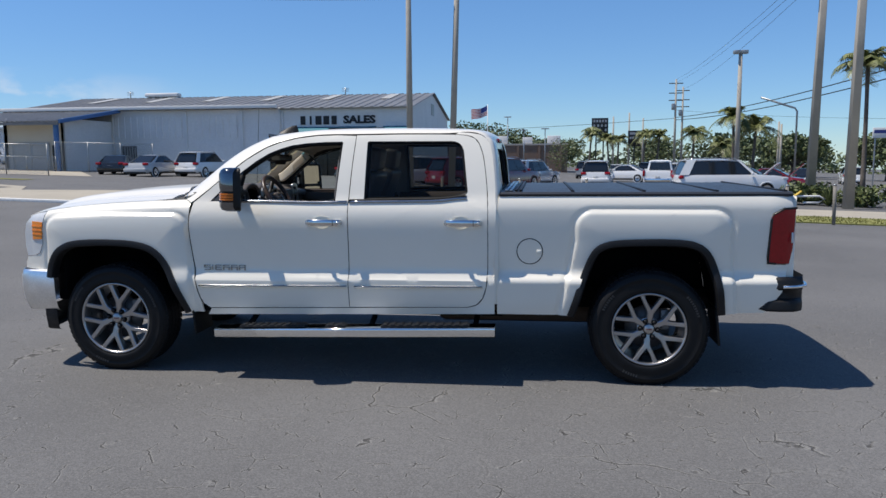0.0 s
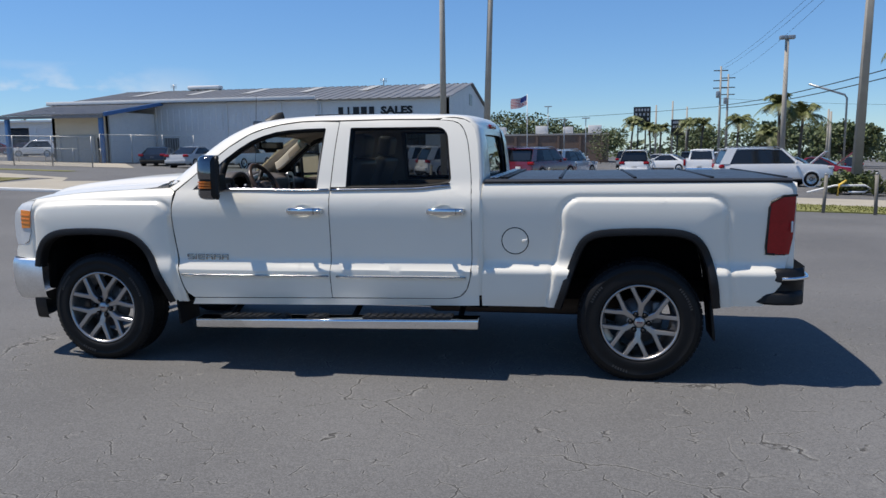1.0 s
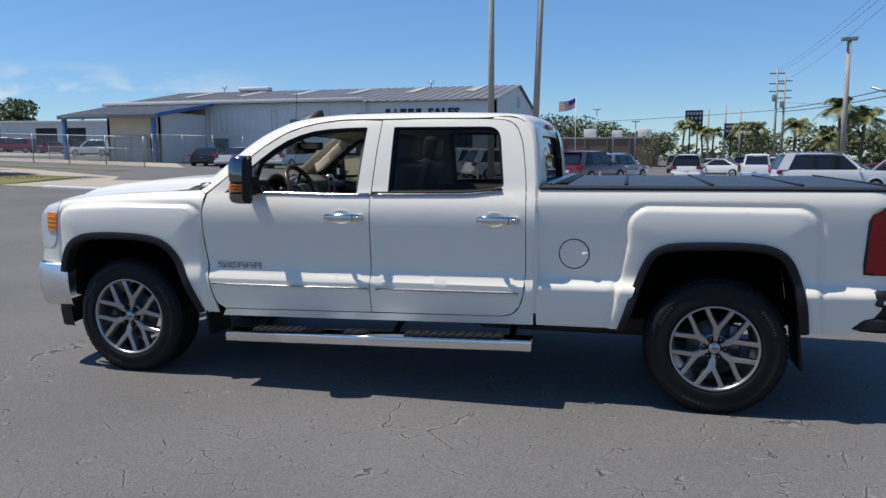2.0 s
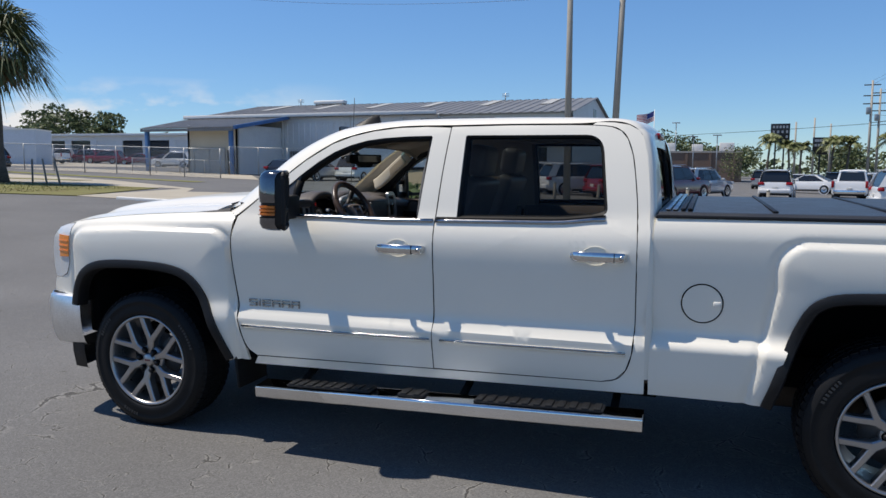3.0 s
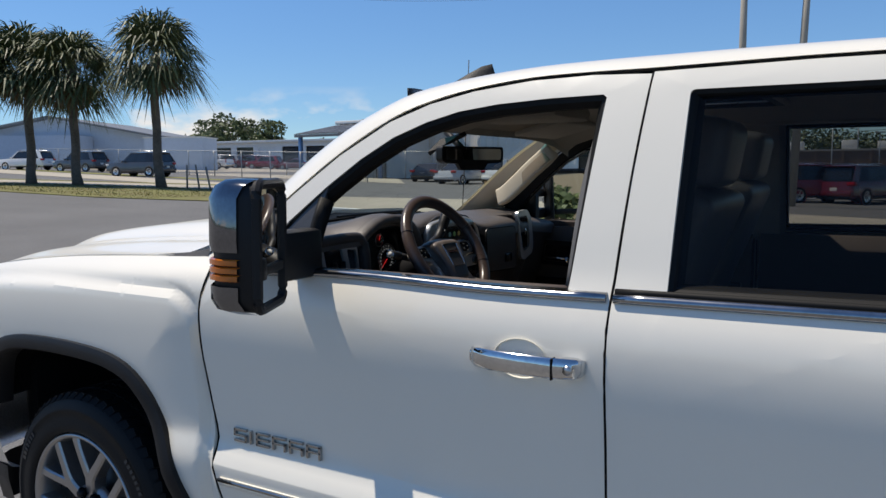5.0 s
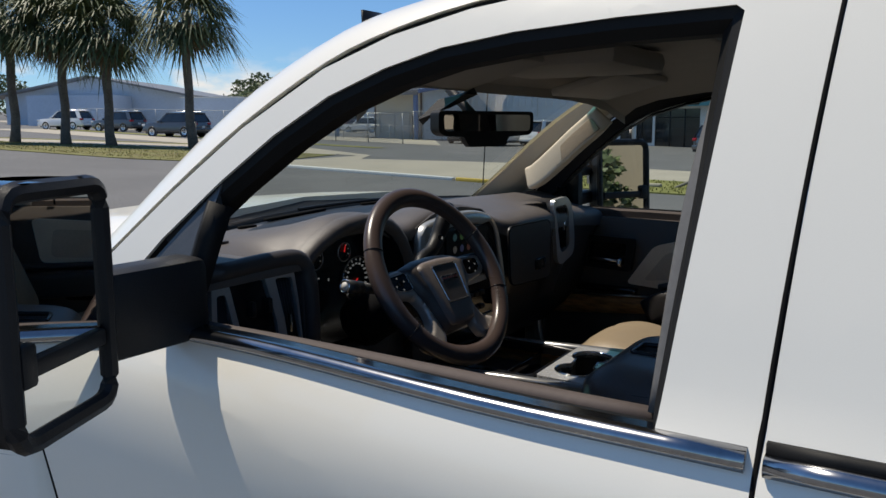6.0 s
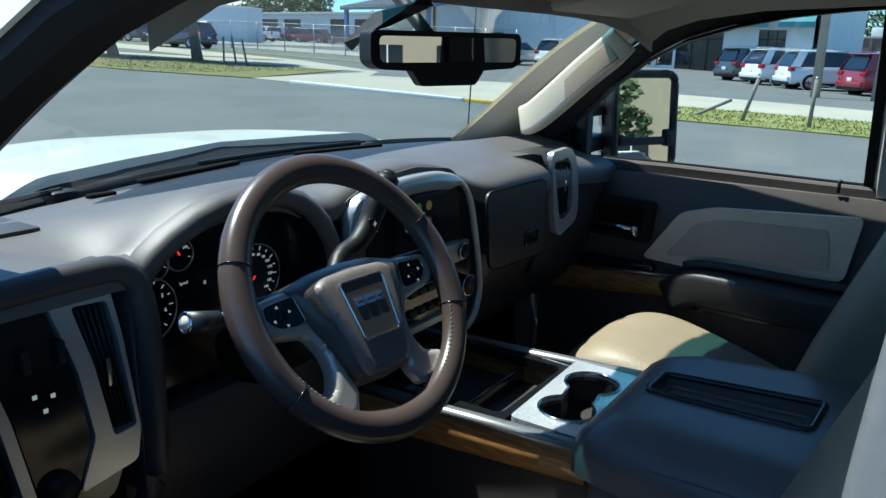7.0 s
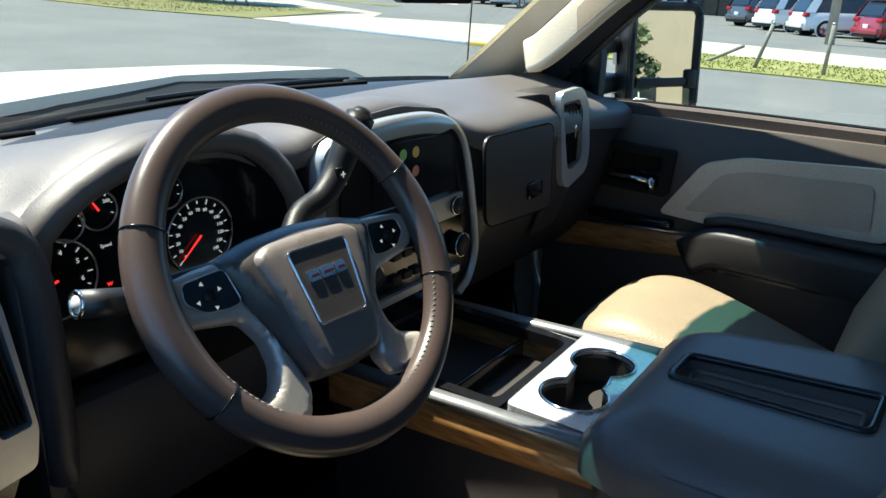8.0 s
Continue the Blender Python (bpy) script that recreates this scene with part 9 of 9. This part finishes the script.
    for k, (a, b, sag, r) in enumerate(runs):
        t = thing("power_line", a, "black overhead cable between the poles", "cable", "overhead cables")
        bm = bmesh.new()
        path = [Vector(a).lerp(Vector(b), q) - Vector((0, 0, sag * 4 * q * (1 - q))) for q in np.linspace(0, 1, 25)]
        tube(bm, path, r, 5)
        part("wire", bm, LETTER, t)
    # flag on its pole
    x, y = -5.6, 96.0
    z = lie(x, y)
    p = thing("flagpole", (x, y, z), "white flagpole flying a striped flag with a blue canton", "flagpole")
    bm = bmesh.new()
    cyl(bm, (x, y, z), (x, y, z + 8.9), .07, .04, n=8)
    part("shaft", bm, TRIMWHITE, p)
    red, blue = mat_cache("flag_red", (0.45, 0.02, 0.03), .7), mat_cache("flag_blue", (0.03, 0.05, 0.22), .7)

    def cloth(u, v):
        return Vector((x - .06 - 2.1 * u * (1 - .04 * math.sin(6 * u)), y + .16 * math.sin(7 * u + v), z + 8.75 - 1.25 * v - .95 * u * (.75 + .2 * math.sin(5 * u))))
    for k in range(13):
        bm = bmesh.new()
        loft(bm, [[cloth(u, k / 13) for u in np.linspace(.4 if k < 7 else 0, 1, 12)], [cloth(u, (k + 1) / 13) for u in np.linspace(.4 if k < 7 else 0, 1, 12)]])
        part("stripe", bm, red if k % 2 == 0 else TRIMWHITE, p)
    bm = bmesh.new()
    loft(bm, [[cloth(u, v) for u in np.linspace(0, .4, 6)] for v in np.linspace(0, 7 / 13, 5)])
    part("canton", bm, blue, p)


poles()


def signs():
    for x0, x1, y, z0, z1, hp, rows, lb in ((8.4, 10.65, 103, 4.3, 6.75, 2, 3, "tall black dealer sign with pale lettering bars"), (14.0, 15.8, 108.6, 2.9, 5.15, 1, 2, "black dealer sign on a single post")):
        z = lie((x0 + x1) / 2, y)
        s = thing("road_sign", ((x0 + x1) / 2, y, z), lb, "sign")
        part("sign_panel", boxes((((x0 + x1) / 2, y, (z0 + z1) / 2), (x1 - x0, .4, z1 - z0), .03)), SIGNBLACK, s)
        for k in range(hp):
            part("sign_post", boxes((((x0 + x1) / 2 + (k * 1.0 - .5 * (hp - 1)), y + .1, (z0 + z) / 2), (.18, .18, z0 - z + .3), .01)), SIGNBLACK, s)
        for k in range(rows):
            n = 5 - k
            for j in range(n):
                part("letter_bar", boxes(((x0 + .35 + j * (x1 - x0 - .7) / max(1, n - 1), y - .21, z1 - .42 - k * .62), (.24, .03, .32), .01)), mat_cache("sign_silver", (0.42, 0.42, 0.43), .4, .3), s, smooth=False)
    # small blue and white board near the palms
    x, y = 31.0, 66.0
    z = lie(x, y)
    s = thing("road_sign", (x, y, z), "small blue and white board on two posts", "sign")
    part("sign_panel", boxes(((x, y, 3.4), (1.7, .12, .9), .02)), TRIMWHITE, s)
    part("letter_bar", boxes(((x, y - .07, 3.5), (1.5, .02, .3), 0)), mat_cache("flag_blue", (0.03, 0.05, 0.22), .7), s, smooth=False)
    for dx in (-.6, .6):
        part("sign_post", boxes(((x + dx, y + .05, (3.0 + z) / 2), (.1, .1, 3.0 - z), 0)), GALV, s)


signs()


def verge_posts():
    WOODPOST = mat("weathered_post", (0.20, 0.185, 0.16), 0.85, var=.25, scale=5, bump=.4, bscale=40)
    for x, y, h, tilt, turn in ((-4.45, 18.0, 1.02, 16, 0), (-3.0, 17.8, 1.05, 2, 0), (-1.8, 17.9, 1.0, 3, 0), (.6, 17.6, .98, 1, 0), (2.6, 17.3, 1.0, -2, 0), (7.5, 15.3, .95, 2, 0), (8.6, 15.0, 1.0, -1, 0), (-27.0, 22.9, 1.15, -10, 0), (-28.4, 23.4, 1.1, 2, 0), (-30.6, 23.8, 1.15, -3, 0), (-32.8, 25.6, 1.2, 2, 0), (-25.5, 22.2, 1.1, -14, 0)):
        z = lie(x, y)
        p = thing("verge_post", (x, y, z), "leaning weathered metal post in the grass" if abs(tilt) > 8 else "short upright weathered post in the grass", "post", "posts along the verge")
        bm = bmesh.new()
        d = Vector((math.sin(radians(tilt)), 0, math.cos(radians(tilt))))
        cyl(bm, Vector((x, y, z - .05)), Vector((x, y, z)) + d * h, .042, n=10)
        part("post_shaft", bm, WOODPOST, p)
        bm = bmesh.new()
        q = Vector((x, y, z)) + d * h
        cyl(bm, q, q + d * .03, .048, .04, n=10)
        part("post_cap", bm, GALV, p)
    p = thing("fallen_post", (-5.6, 18.9, lie(-5.6, 18.9)), "fallen post lying slanted in the grass", "post")
    bm = bmesh.new()
    cyl(bm, (-5.75, 18.6, .0), (-4.95, 19.0, .42), .04, n=10)
    part("post_shaft", bm, WOODPOST, p)
    bm = bmesh.new()
    box(bm, (-6.25, 18.5, lie(-6.2, 18.5) + .06), (.5, .22, .1), .04)
    tagged(part("concrete_lump", bm, CONCRETE), "pale lump of broken concrete in the grass", "rubble")
    # fence along the far side of the palm island
    f = thing("chain_fence", (-45, 41, lie(-45, 41)), "tall chain-link fence beyond the palms", "fence")
    pts = [(-30 - 3.0 * k, 40.0 + 0.1 * k) for k in range(14)]
    m = bpy.data.materials["wire_netting"]
    for x, y in pts:
        bm = bmesh.new()
        cyl(bm, (x, y, lie(x, y)), (x, y, lie(x, y) + 2.0), .035, n=8)
        part("fence_post", bm, GALV, f)
    bm = bmesh.new()
    loft(bm, [[Vector((x, y, lie(x, y) + h)) for x, y in pts] for h in (.05, 1.95)])
    part("fence_netting", bm, m, f, "wire netting")
    bm = bmesh.new()
    tube(bm, [(x, y, lie(x, y) + 1.97) for x, y in pts], .025, 6)
    part("fence_rail", bm, GALV, f)
    # yellow-painted pipe gate beside the far car
    t = thing("pipe_barrier", (12.0, 27.0, lie(12, 27)), "white bent pipe barrier with a yellow end", "barrier")
    z = lie(12, 27)
    bm = bmesh.new()
    tube(bm, [(10.3, 27.0, z + .15), (11.3, 27.0, z + .42), (12.4, 27.0, z + .42), (12.6, 27.0, z + .3), (12.4, 27.0, z + .16), (11.8, 27.0, z + .16)], .04, 8)
    part("barrier_pipe", bm, TRIMWHITE, t)
    bm = bmesh.new()
    tube(bm, [(11.4, 26.95, z), (11.45, 26.95, z + .45), (11.7, 26.95, z + .62)], .05, 8)
    part("barrier_end", bm, mat_cache("yellow_paint", (0.55, 0.38, 0.06), .7), t)


verge_posts()


# ---- parked vehicles ----
def paint(name, col):
    return mat_cache("car_" + name, col, .25, coat=1.0, var=.03, scale=2, rvar=.03)


CARPAINT = {"white": (.76, .76, .75), "silver": (.42, .43, .44), "red": (.25, .012, .02), "black": (.012, .012, .014), "charcoal": (.05, .052, .056), "maroon": (.13, .01, .018), "grey": (.20, .21, .22)}


def parked(kind, colour, at, rz, label, L, W, H, group="cars parked around", hood_up=False):
    """A parked vehicle; its front looks along local +x."""
    z = lie(*at)
    cat = {"suv": "suv", "sedan": "car", "pickup": "pickup truck"}[kind]
    c = thing({"suv": "parked_suv", "sedan": "parked_car", "pickup": "parked_pickup"}[kind], (at[0], at[1], z), label, cat, group, rz)
    P = paint(colour, CARPAINT[colour])
    h = L / 2
    belt = H * {"suv": .585, "sedan": .64, "pickup": .58}[kind]
    hood = H * {"suv": .575, "sedan": .60, "pickup": .60}[kind]
    bot = H * .155
    hw = W / 2
    if kind == "suv":
        st = [(-h, .74, .86), (-h + .07, .97, .95), (-h * .7, 1, 1), (0, 1, 1), (h * .34, 1, 1), (h * .55, .995, .99), (h * .85, .95, .96), (h - .08, .86, .90), (h, .62, .80)]
        cab = [(-h + .10, -h + .42), (h * .42, h * .12)]
    elif kind == "sedan":
        st = [(-h, .70, .84), (-h + .12, .95, .93), (-h * .62, 1.02, 1), (0, 1, 1), (h * .34, 1, 1), (h * .55, .96, .99), (h * .85, .86, .94), (h - .08, .74, .87), (h, .58, .78)]
        cab = [(-h * .72, -h * .36), (h * .44, h * .08)]
    else:
        st = [(-h, .90, .97), (-h + .06, 1.06, .99), (-h * .4, 1.06, 1), (-.1 * h, 1.02, 1), (h * .34, 1.02, 1), (h * .52, 1.03, 1), (h * .88, 1.0, .97), (h - .06, .92, .93), (h, .8, .88)]
        cab = [(-h * .16, -h * .10), (h * .46, h * .22)]
    bm = bmesh.new()
    rows = []
    for x, kz, kw in st:
        zt = (belt if x < h * .4 else hood) * kz
        w = hw * kw
        rows.append([Vector((x, s * yy, zz)) for s, yy, zz in ((1, w * .90, bot + .02), (1, w, bot + .14), (1, w * 1.0, bot + (zt - bot) * .45), (1, w * .985, bot + (zt - bot) * .78), (1, w * .93, zt), (1, w * .4, zt + .02), (-1, w * .4, zt + .02), (-1, w * .93, zt), (-1, w * .985, bot + (zt - bot) * .78), (-1, w, bot + (zt - bot) * .45), (-1, w, bot + .14), (-1, w * .90, bot + .02))])
    loft(bm, rows, close=True)
    for r in (rows[0], rows[-1]):
        bm.faces.new([v for p in r for v in bm.verts if (v.co - p).length < 1e-6][:12])
    bmesh.ops.recalc_face_normals(bm, faces=bm.faces)
    body = part("body", bm, P, c, world_space=False, angle=35)
    # greenhouse glass, pillars and roof
    (b0, t0), (b1, t1) = cab
    roofz = H - .04
    wb, wt = hw * .91, hw * .74
    bm = bmesh.new()
    rows = []
    for q in np.linspace(0, 1, 5):
        x0, x1 = b0 + (t0 - b0) * q ** .8, b1 + (t1 - b1) * q ** .9
        w = wb + (wt - wb) * q
        zz = belt + (roofz - belt) * q
        rows.append([Vector((x0, -w * .93, zz)), Vector((x0 + .12, -w, zz)), Vector((x1 - .15, -w, zz)), Vector((x1, -w * .9, zz)), Vector((x1 + .04, 0, zz)), Vector((x1, w * .9, zz)), Vector((x1 - .15, w, zz)), Vector((x0 + .12, w, zz)), Vector((x0, w * .93, zz)), Vector((x0 - .03, 0, zz))])
    loft(bm, rows, close=True)
    bmesh.ops.recalc_face_normals(bm, faces=bm.faces)
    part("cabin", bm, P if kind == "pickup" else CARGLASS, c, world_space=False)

    def lim(q):
        return b0 + (t0 - b0) * q ** .8 + .12, b1 + (t1 - b1) * q ** .9 - .15

    def pane(name, corners, material=CARGLASS):
        bm = bmesh.new()
        bm.faces.new([bm.verts.new(v) for v in corners])
        thicken(bm, .008)
        bmesh.ops.recalc_face_normals(bm, faces=bm.faces)
        part(name, bm, material, c, world_space=False, smooth=False)
    cuts = {"suv": (.03, .31, .33, .655, .675, .96), "sedan": (.03, .49, .53, .97), "pickup": (.05, .47, .52, .96)}[kind]
    lo_q, hi_q = .05, .86
    for sd in (-1, 1):
        for k in range(0, len(cuts), 2):
            cs = []
            for q, e in ((lo_q, 0), (lo_q, 1), (hi_q, 1), (hi_q, 0)):
                x0, x1 = lim(q)
                cs.append(Vector((x0 + (x1 - x0) * cuts[k + e], sd * (wb + (wt - wb) * q + .008), belt + (roofz - belt) * q)))
            if kind == "pickup" or k:
                pane("side_window", cs)
    if kind != "pickup":
        # painted rear quarter and windscreen pillar over the dark glass
        for sd in (-1, 1):
            for nm, a, b, slant in (("rear_quarter", -.07, .07, .05), ("front_pillar", .985, 1.04, 0)):
                cs = []
                for q, e in ((.0, a), (.0, b), (1.0, b + slant), (1.0, a)):
                    x0, x1 = lim(q)
                    cs.append(Vector((x0 + (x1 - x0) * e, sd * (wb + (wt - wb) * q + .012), belt + (roofz - belt) * q)))
                pane(nm, cs, P)
    for nm, end, off in (("rear_window", 0, -.045), ("front_window", 1, .055)):
        cs = []
        for q, sd in ((.10, -1), (.10, 1), (.84, 1), (.84, -1)):
            x = (lim(q)[end] - .12) if end == 0 else (lim(q)[end] + .15)
            cs.append(Vector((x + off, sd * (wb + (wt - wb) * q) * .84, belt + (roofz - belt) * q)))
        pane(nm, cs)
    bm = bmesh.new()
    n = 7
    rr = []
    for q, dz in ((0, -.03), (.05, .015), (.3, .04), (.7, .04), (.94, .01), (1, -.03)):
        x = t0 - .05 + (t1 - t0 + .08) * q
        rr.append([Vector((x, wt * 1.04 * s, roofz + dz - .06 * abs(s) ** 4)) for s in np.linspace(-1, 1, n)])
    loft(bm, rr)
    thicken(bm, .03)
    part("roof", bm, P, c, world_space=False)
    for s in (-1, 1):
        # mirrors, lamps
        part("door_mirror", boxes(((b1 - .28, s * (hw + .07), belt + .06), (.12, .20, .14), .04)), P, c, world_space=False)
        lz = belt * .86
        if kind == "pickup":
            tl = ((-h + .02, s * hw * .93, belt * .90), (.10, .16, .42), .02)
        else:
            tl = ((-h + .10, s * hw * .80, lz + .04), (.22, .36, .17), .05)
        part("tail_lamp", boxes(tl), REDLENS, c, world_space=False)
        part("headlamp", boxes(((h - .16, s * hw * .74, hood * .84), (.30, .38, .15), .05)), CLEARLENS, c, world_space=False)
        for x in (-h * .61, h * .60):
            r = .36 if kind != "sedan" else .33
            bm = bmesh.new()
            m = Matrix.Translation((x, s * (hw - .10), r)) @ Matrix.Rotation(-s * math.pi / 2, 4, "X")
            lathe(bm, [(0, -.12), (r * .95, -.12), (r, -.08), (r, .08), (r * .95, .108), (r * .68, .112), (r * .66, .09)], m, 28)
            wt_ = part("wheel", bm, RUBBER, c, world_space=False)
            bm = bmesh.new()
            lathe(bm, [(0, .086), (r * .10, .10), (r * .14, .088), (r * .60, .10), (r * .66, .108), (r * .68, .10)], m, 20)
            for k in range(5):
                a = 2 * math.pi * k / 5
                box(bm, (0, 0, 0), (r * .5, r * .10, .02), .005, m @ Matrix.Rotation(a, 4, "Z") @ Matrix.Translation((r * .38, 0, .10)))
            part("rim", bm, STEEL, wt_, world_space=False)
            bm = bmesh.new()
            ma = Matrix.Translation((x, s * (hw - .012), r)) @ Matrix.Rotation(-s * math.pi / 2, 4, "X")
            lathe(bm, [(r * .98, .0), (r * 1.10, .018), (r * 1.16, .016), (r * 1.16, -.05)], ma, 28)
            part("wheel_arch", bm, P if kind != "pickup" else BLACK, c, world_space=False)
            # flat dark disc on the uncut body side, in place of a shaded wheel well
            bm = bmesh.new()
            lathe(bm, [(0, .004), (r * 1.09, .004)], ma, 28)
            part("arch_shadow_liner", bm, DARKGAP, c, world_space=False)
    rbp = part("rear_bumper", boxes(((-h - .01, 0, bot + .22), (.16, W * .90, .24), .05)), CHROME if kind == "pickup" else P, c, world_space=False)
    part("lower_valance", boxes(((-h + .03, 0, bot + .05), (.16, W * .84, .16), .04)), BLACK, rbp, world_space=False)
    if kind == "suv":
        part("roof_spoiler", boxes(((t0 - .08, 0, roofz - .015), (.26, wt * 1.8, .035), .012)), P, c, world_space=False)
    part("sill", boxes(((0, 0, bot + .03), (L * .86, W * .94, .12), .03)), BLACK, c, world_space=False)
    part("number_plate", boxes(((-h - .02 if kind != "sedan" else -h + .02, 0, belt * .66), (.02, .32, .16), .005)), mat_cache("plate_white", (.6, .6, .58), .5), c, world_space=False)
    part("front_bumper", boxes(((h - .02, 0, bot + .20), (.16, W * .84, .26), .06)), P, c, world_space=False)
    part("grille", boxes(((h + .0, 0, hood * .80), (.08, W * .5, .24), .03)), BLACK, c, world_space=False)
    if kind == "suv":
        for s in (-1, 1):
            bm = bmesh.new()
            tube(bm, [(t0 + .15, s * wt * .92, roofz + .03), (t0 + .25, s * wt * .92, roofz + .08), (t1 - .3, s * wt * .92, roofz + .08), (t1 - .15, s * wt * .92, roofz + .03)], .018, 6)
            part("roof_rail", bm, STEEL, c, world_space=False)
    if hood_up:
        bm = bmesh.new()
        box(bm, (h * .62, 0, hood + .42), (h * .62, W * .78, .05), .02, Matrix.Rotation(radians(-42), 4, "Y") @ Matrix())
        part("raised_hood", bm, P, c, "raised hood panel", world_space=False)
    return c


def vehicles():
    S, E, K = (4.75, 1.88, 1.74), (4.75, 1.83, 1.46), (5.6, 2.0, 1.88)
    parked("suv", "white", (-22.4, 46.6), 80, "white suv parked nose-in at the warehouse", *S)
    parked("sedan", "silver", (-25.0, 44.4), 84, "silver sedan parked beside the warehouse", *E)
    parked("sedan", "black", (-29.2, 47.0), 104, "black coupe parked by the fence", 4.7, 1.9, 1.36)
    parked("suv", "white", (-5.4, 38.4), 33, "white suv parked before the shopfront", *S)
    parked("suv", "white", (-7.5, 40.8), 44, "white suv parked beside a matching one", *S)
    parked("suv", "charcoal", (-9.6, 43.6), 50, "charcoal suv parked at the shopfront", *S)
    parked("suv", "red", (-2.6, 36.8), 40, "red suv parked in the dealer row", *S)
    parked("suv", "maroon", (-.6, 37.6), 60, "dark red suv parked in the dealer row", *S)
    parked("suv", "silver", (.7, 42.6), 62, "silver suv parked in the dealer row", 4.7, 1.86, 1.66)
    parked("suv", "white", (5.1, 46.7), 82, "white suv seen from behind", *S)
    parked("pickup", "white", (9.9, 51.5), 78, "white pickup with red tail lamps", *K)
    parked("suv", "white", (10.95, 35.8), 3, "long white suv with dark windows", 5.4, 2.05, 1.92)
    parked("suv", "white", (12.6, 54), 30, "white suv in the dealer row", *S)
    parked("sedan", "white", (8.4, 62), 160, "white sedan by the road", *E)
    parked("sedan", "white", (15.6, 50), -25, "white car with its hood raised", *E, hood_up=True)
    parked("sedan", "red", (17.9, 52), -22, "red car with its hood raised", *E, hood_up=True)
    for k, (x, y, col, rz) in enumerate(((6, 72, "grey", 80), (9, 74, "white", 85), (12.2, 76, "black", 85), (15, 76, "silver", 90), (-2, 70, "black", 85), (1, 71, "white", 85))):
        parked("sedan" if k % 2 else "suv", col, (x, y), rz, "%s car in the far row" % col, *(E if k % 2 else S), group="far row of cars")
    for k in range(9):
        col = ("black", "white", "grey", "silver", "charcoal", "white", "black", "grey", "white")[k]
        parked("suv" if k % 2 else "sedan", col, (27 + 4.2 * k, 74 - 1.2 * k), 75, "%s car on the far lot" % col, *(S if k % 2 else E), group="far lot of cars")
    parked("suv", "white", (31.5, 38.5), 60, "white suv by the road", *S)
    parked("sedan", "black", (22, 10.5), 95, "black car parked behind the truck", *E)
    parked("suv", "charcoal", (43, 6.6), 94, "charcoal suv parked before the sand-coloured hall", *S)
    # left yards
    parked("suv", "charcoal", (-46.6, 35.0), 192, "charcoal suv parked behind the palms", *S, group="cars in the left yard")
    parked("suv", "charcoal", (-61.0, 40.0), 190, "dark suv parked behind the fence", *S, group="cars in the left yard")
    parked("suv", "white", (-67.5, 39.0), 200, "white suv parked behind the fence", *S, group="cars in the left yard")
    parked("pickup", "white", (-73.6, 66.3), 195, "white pickup parked in the yard", *K, group="cars in the left yard")
    for k, (x, y, col, kd) in enumerate(((-77.4, 76.6, "maroon", "suv"), (-72.9, 75.2, "red", "suv"), (-69.0, 76.8, "red", "sedan"), (-66.0, 78.0, "maroon", "sedan"), (-82.5, 77.5, "silver", "suv"), (-62.5, 77.0, "grey", "suv"), (-87, 79, "white", "suv"), (-56.8, 68.6, "white", "suv"))):
        parked(kd, col, (x, y), 190 + 8 * (k % 3), "%s %s at the storage row" % (col, "suv" if kd == "suv" else "car"), *(S if kd == "suv" else E), group="cars in the left yard")


vehicles()
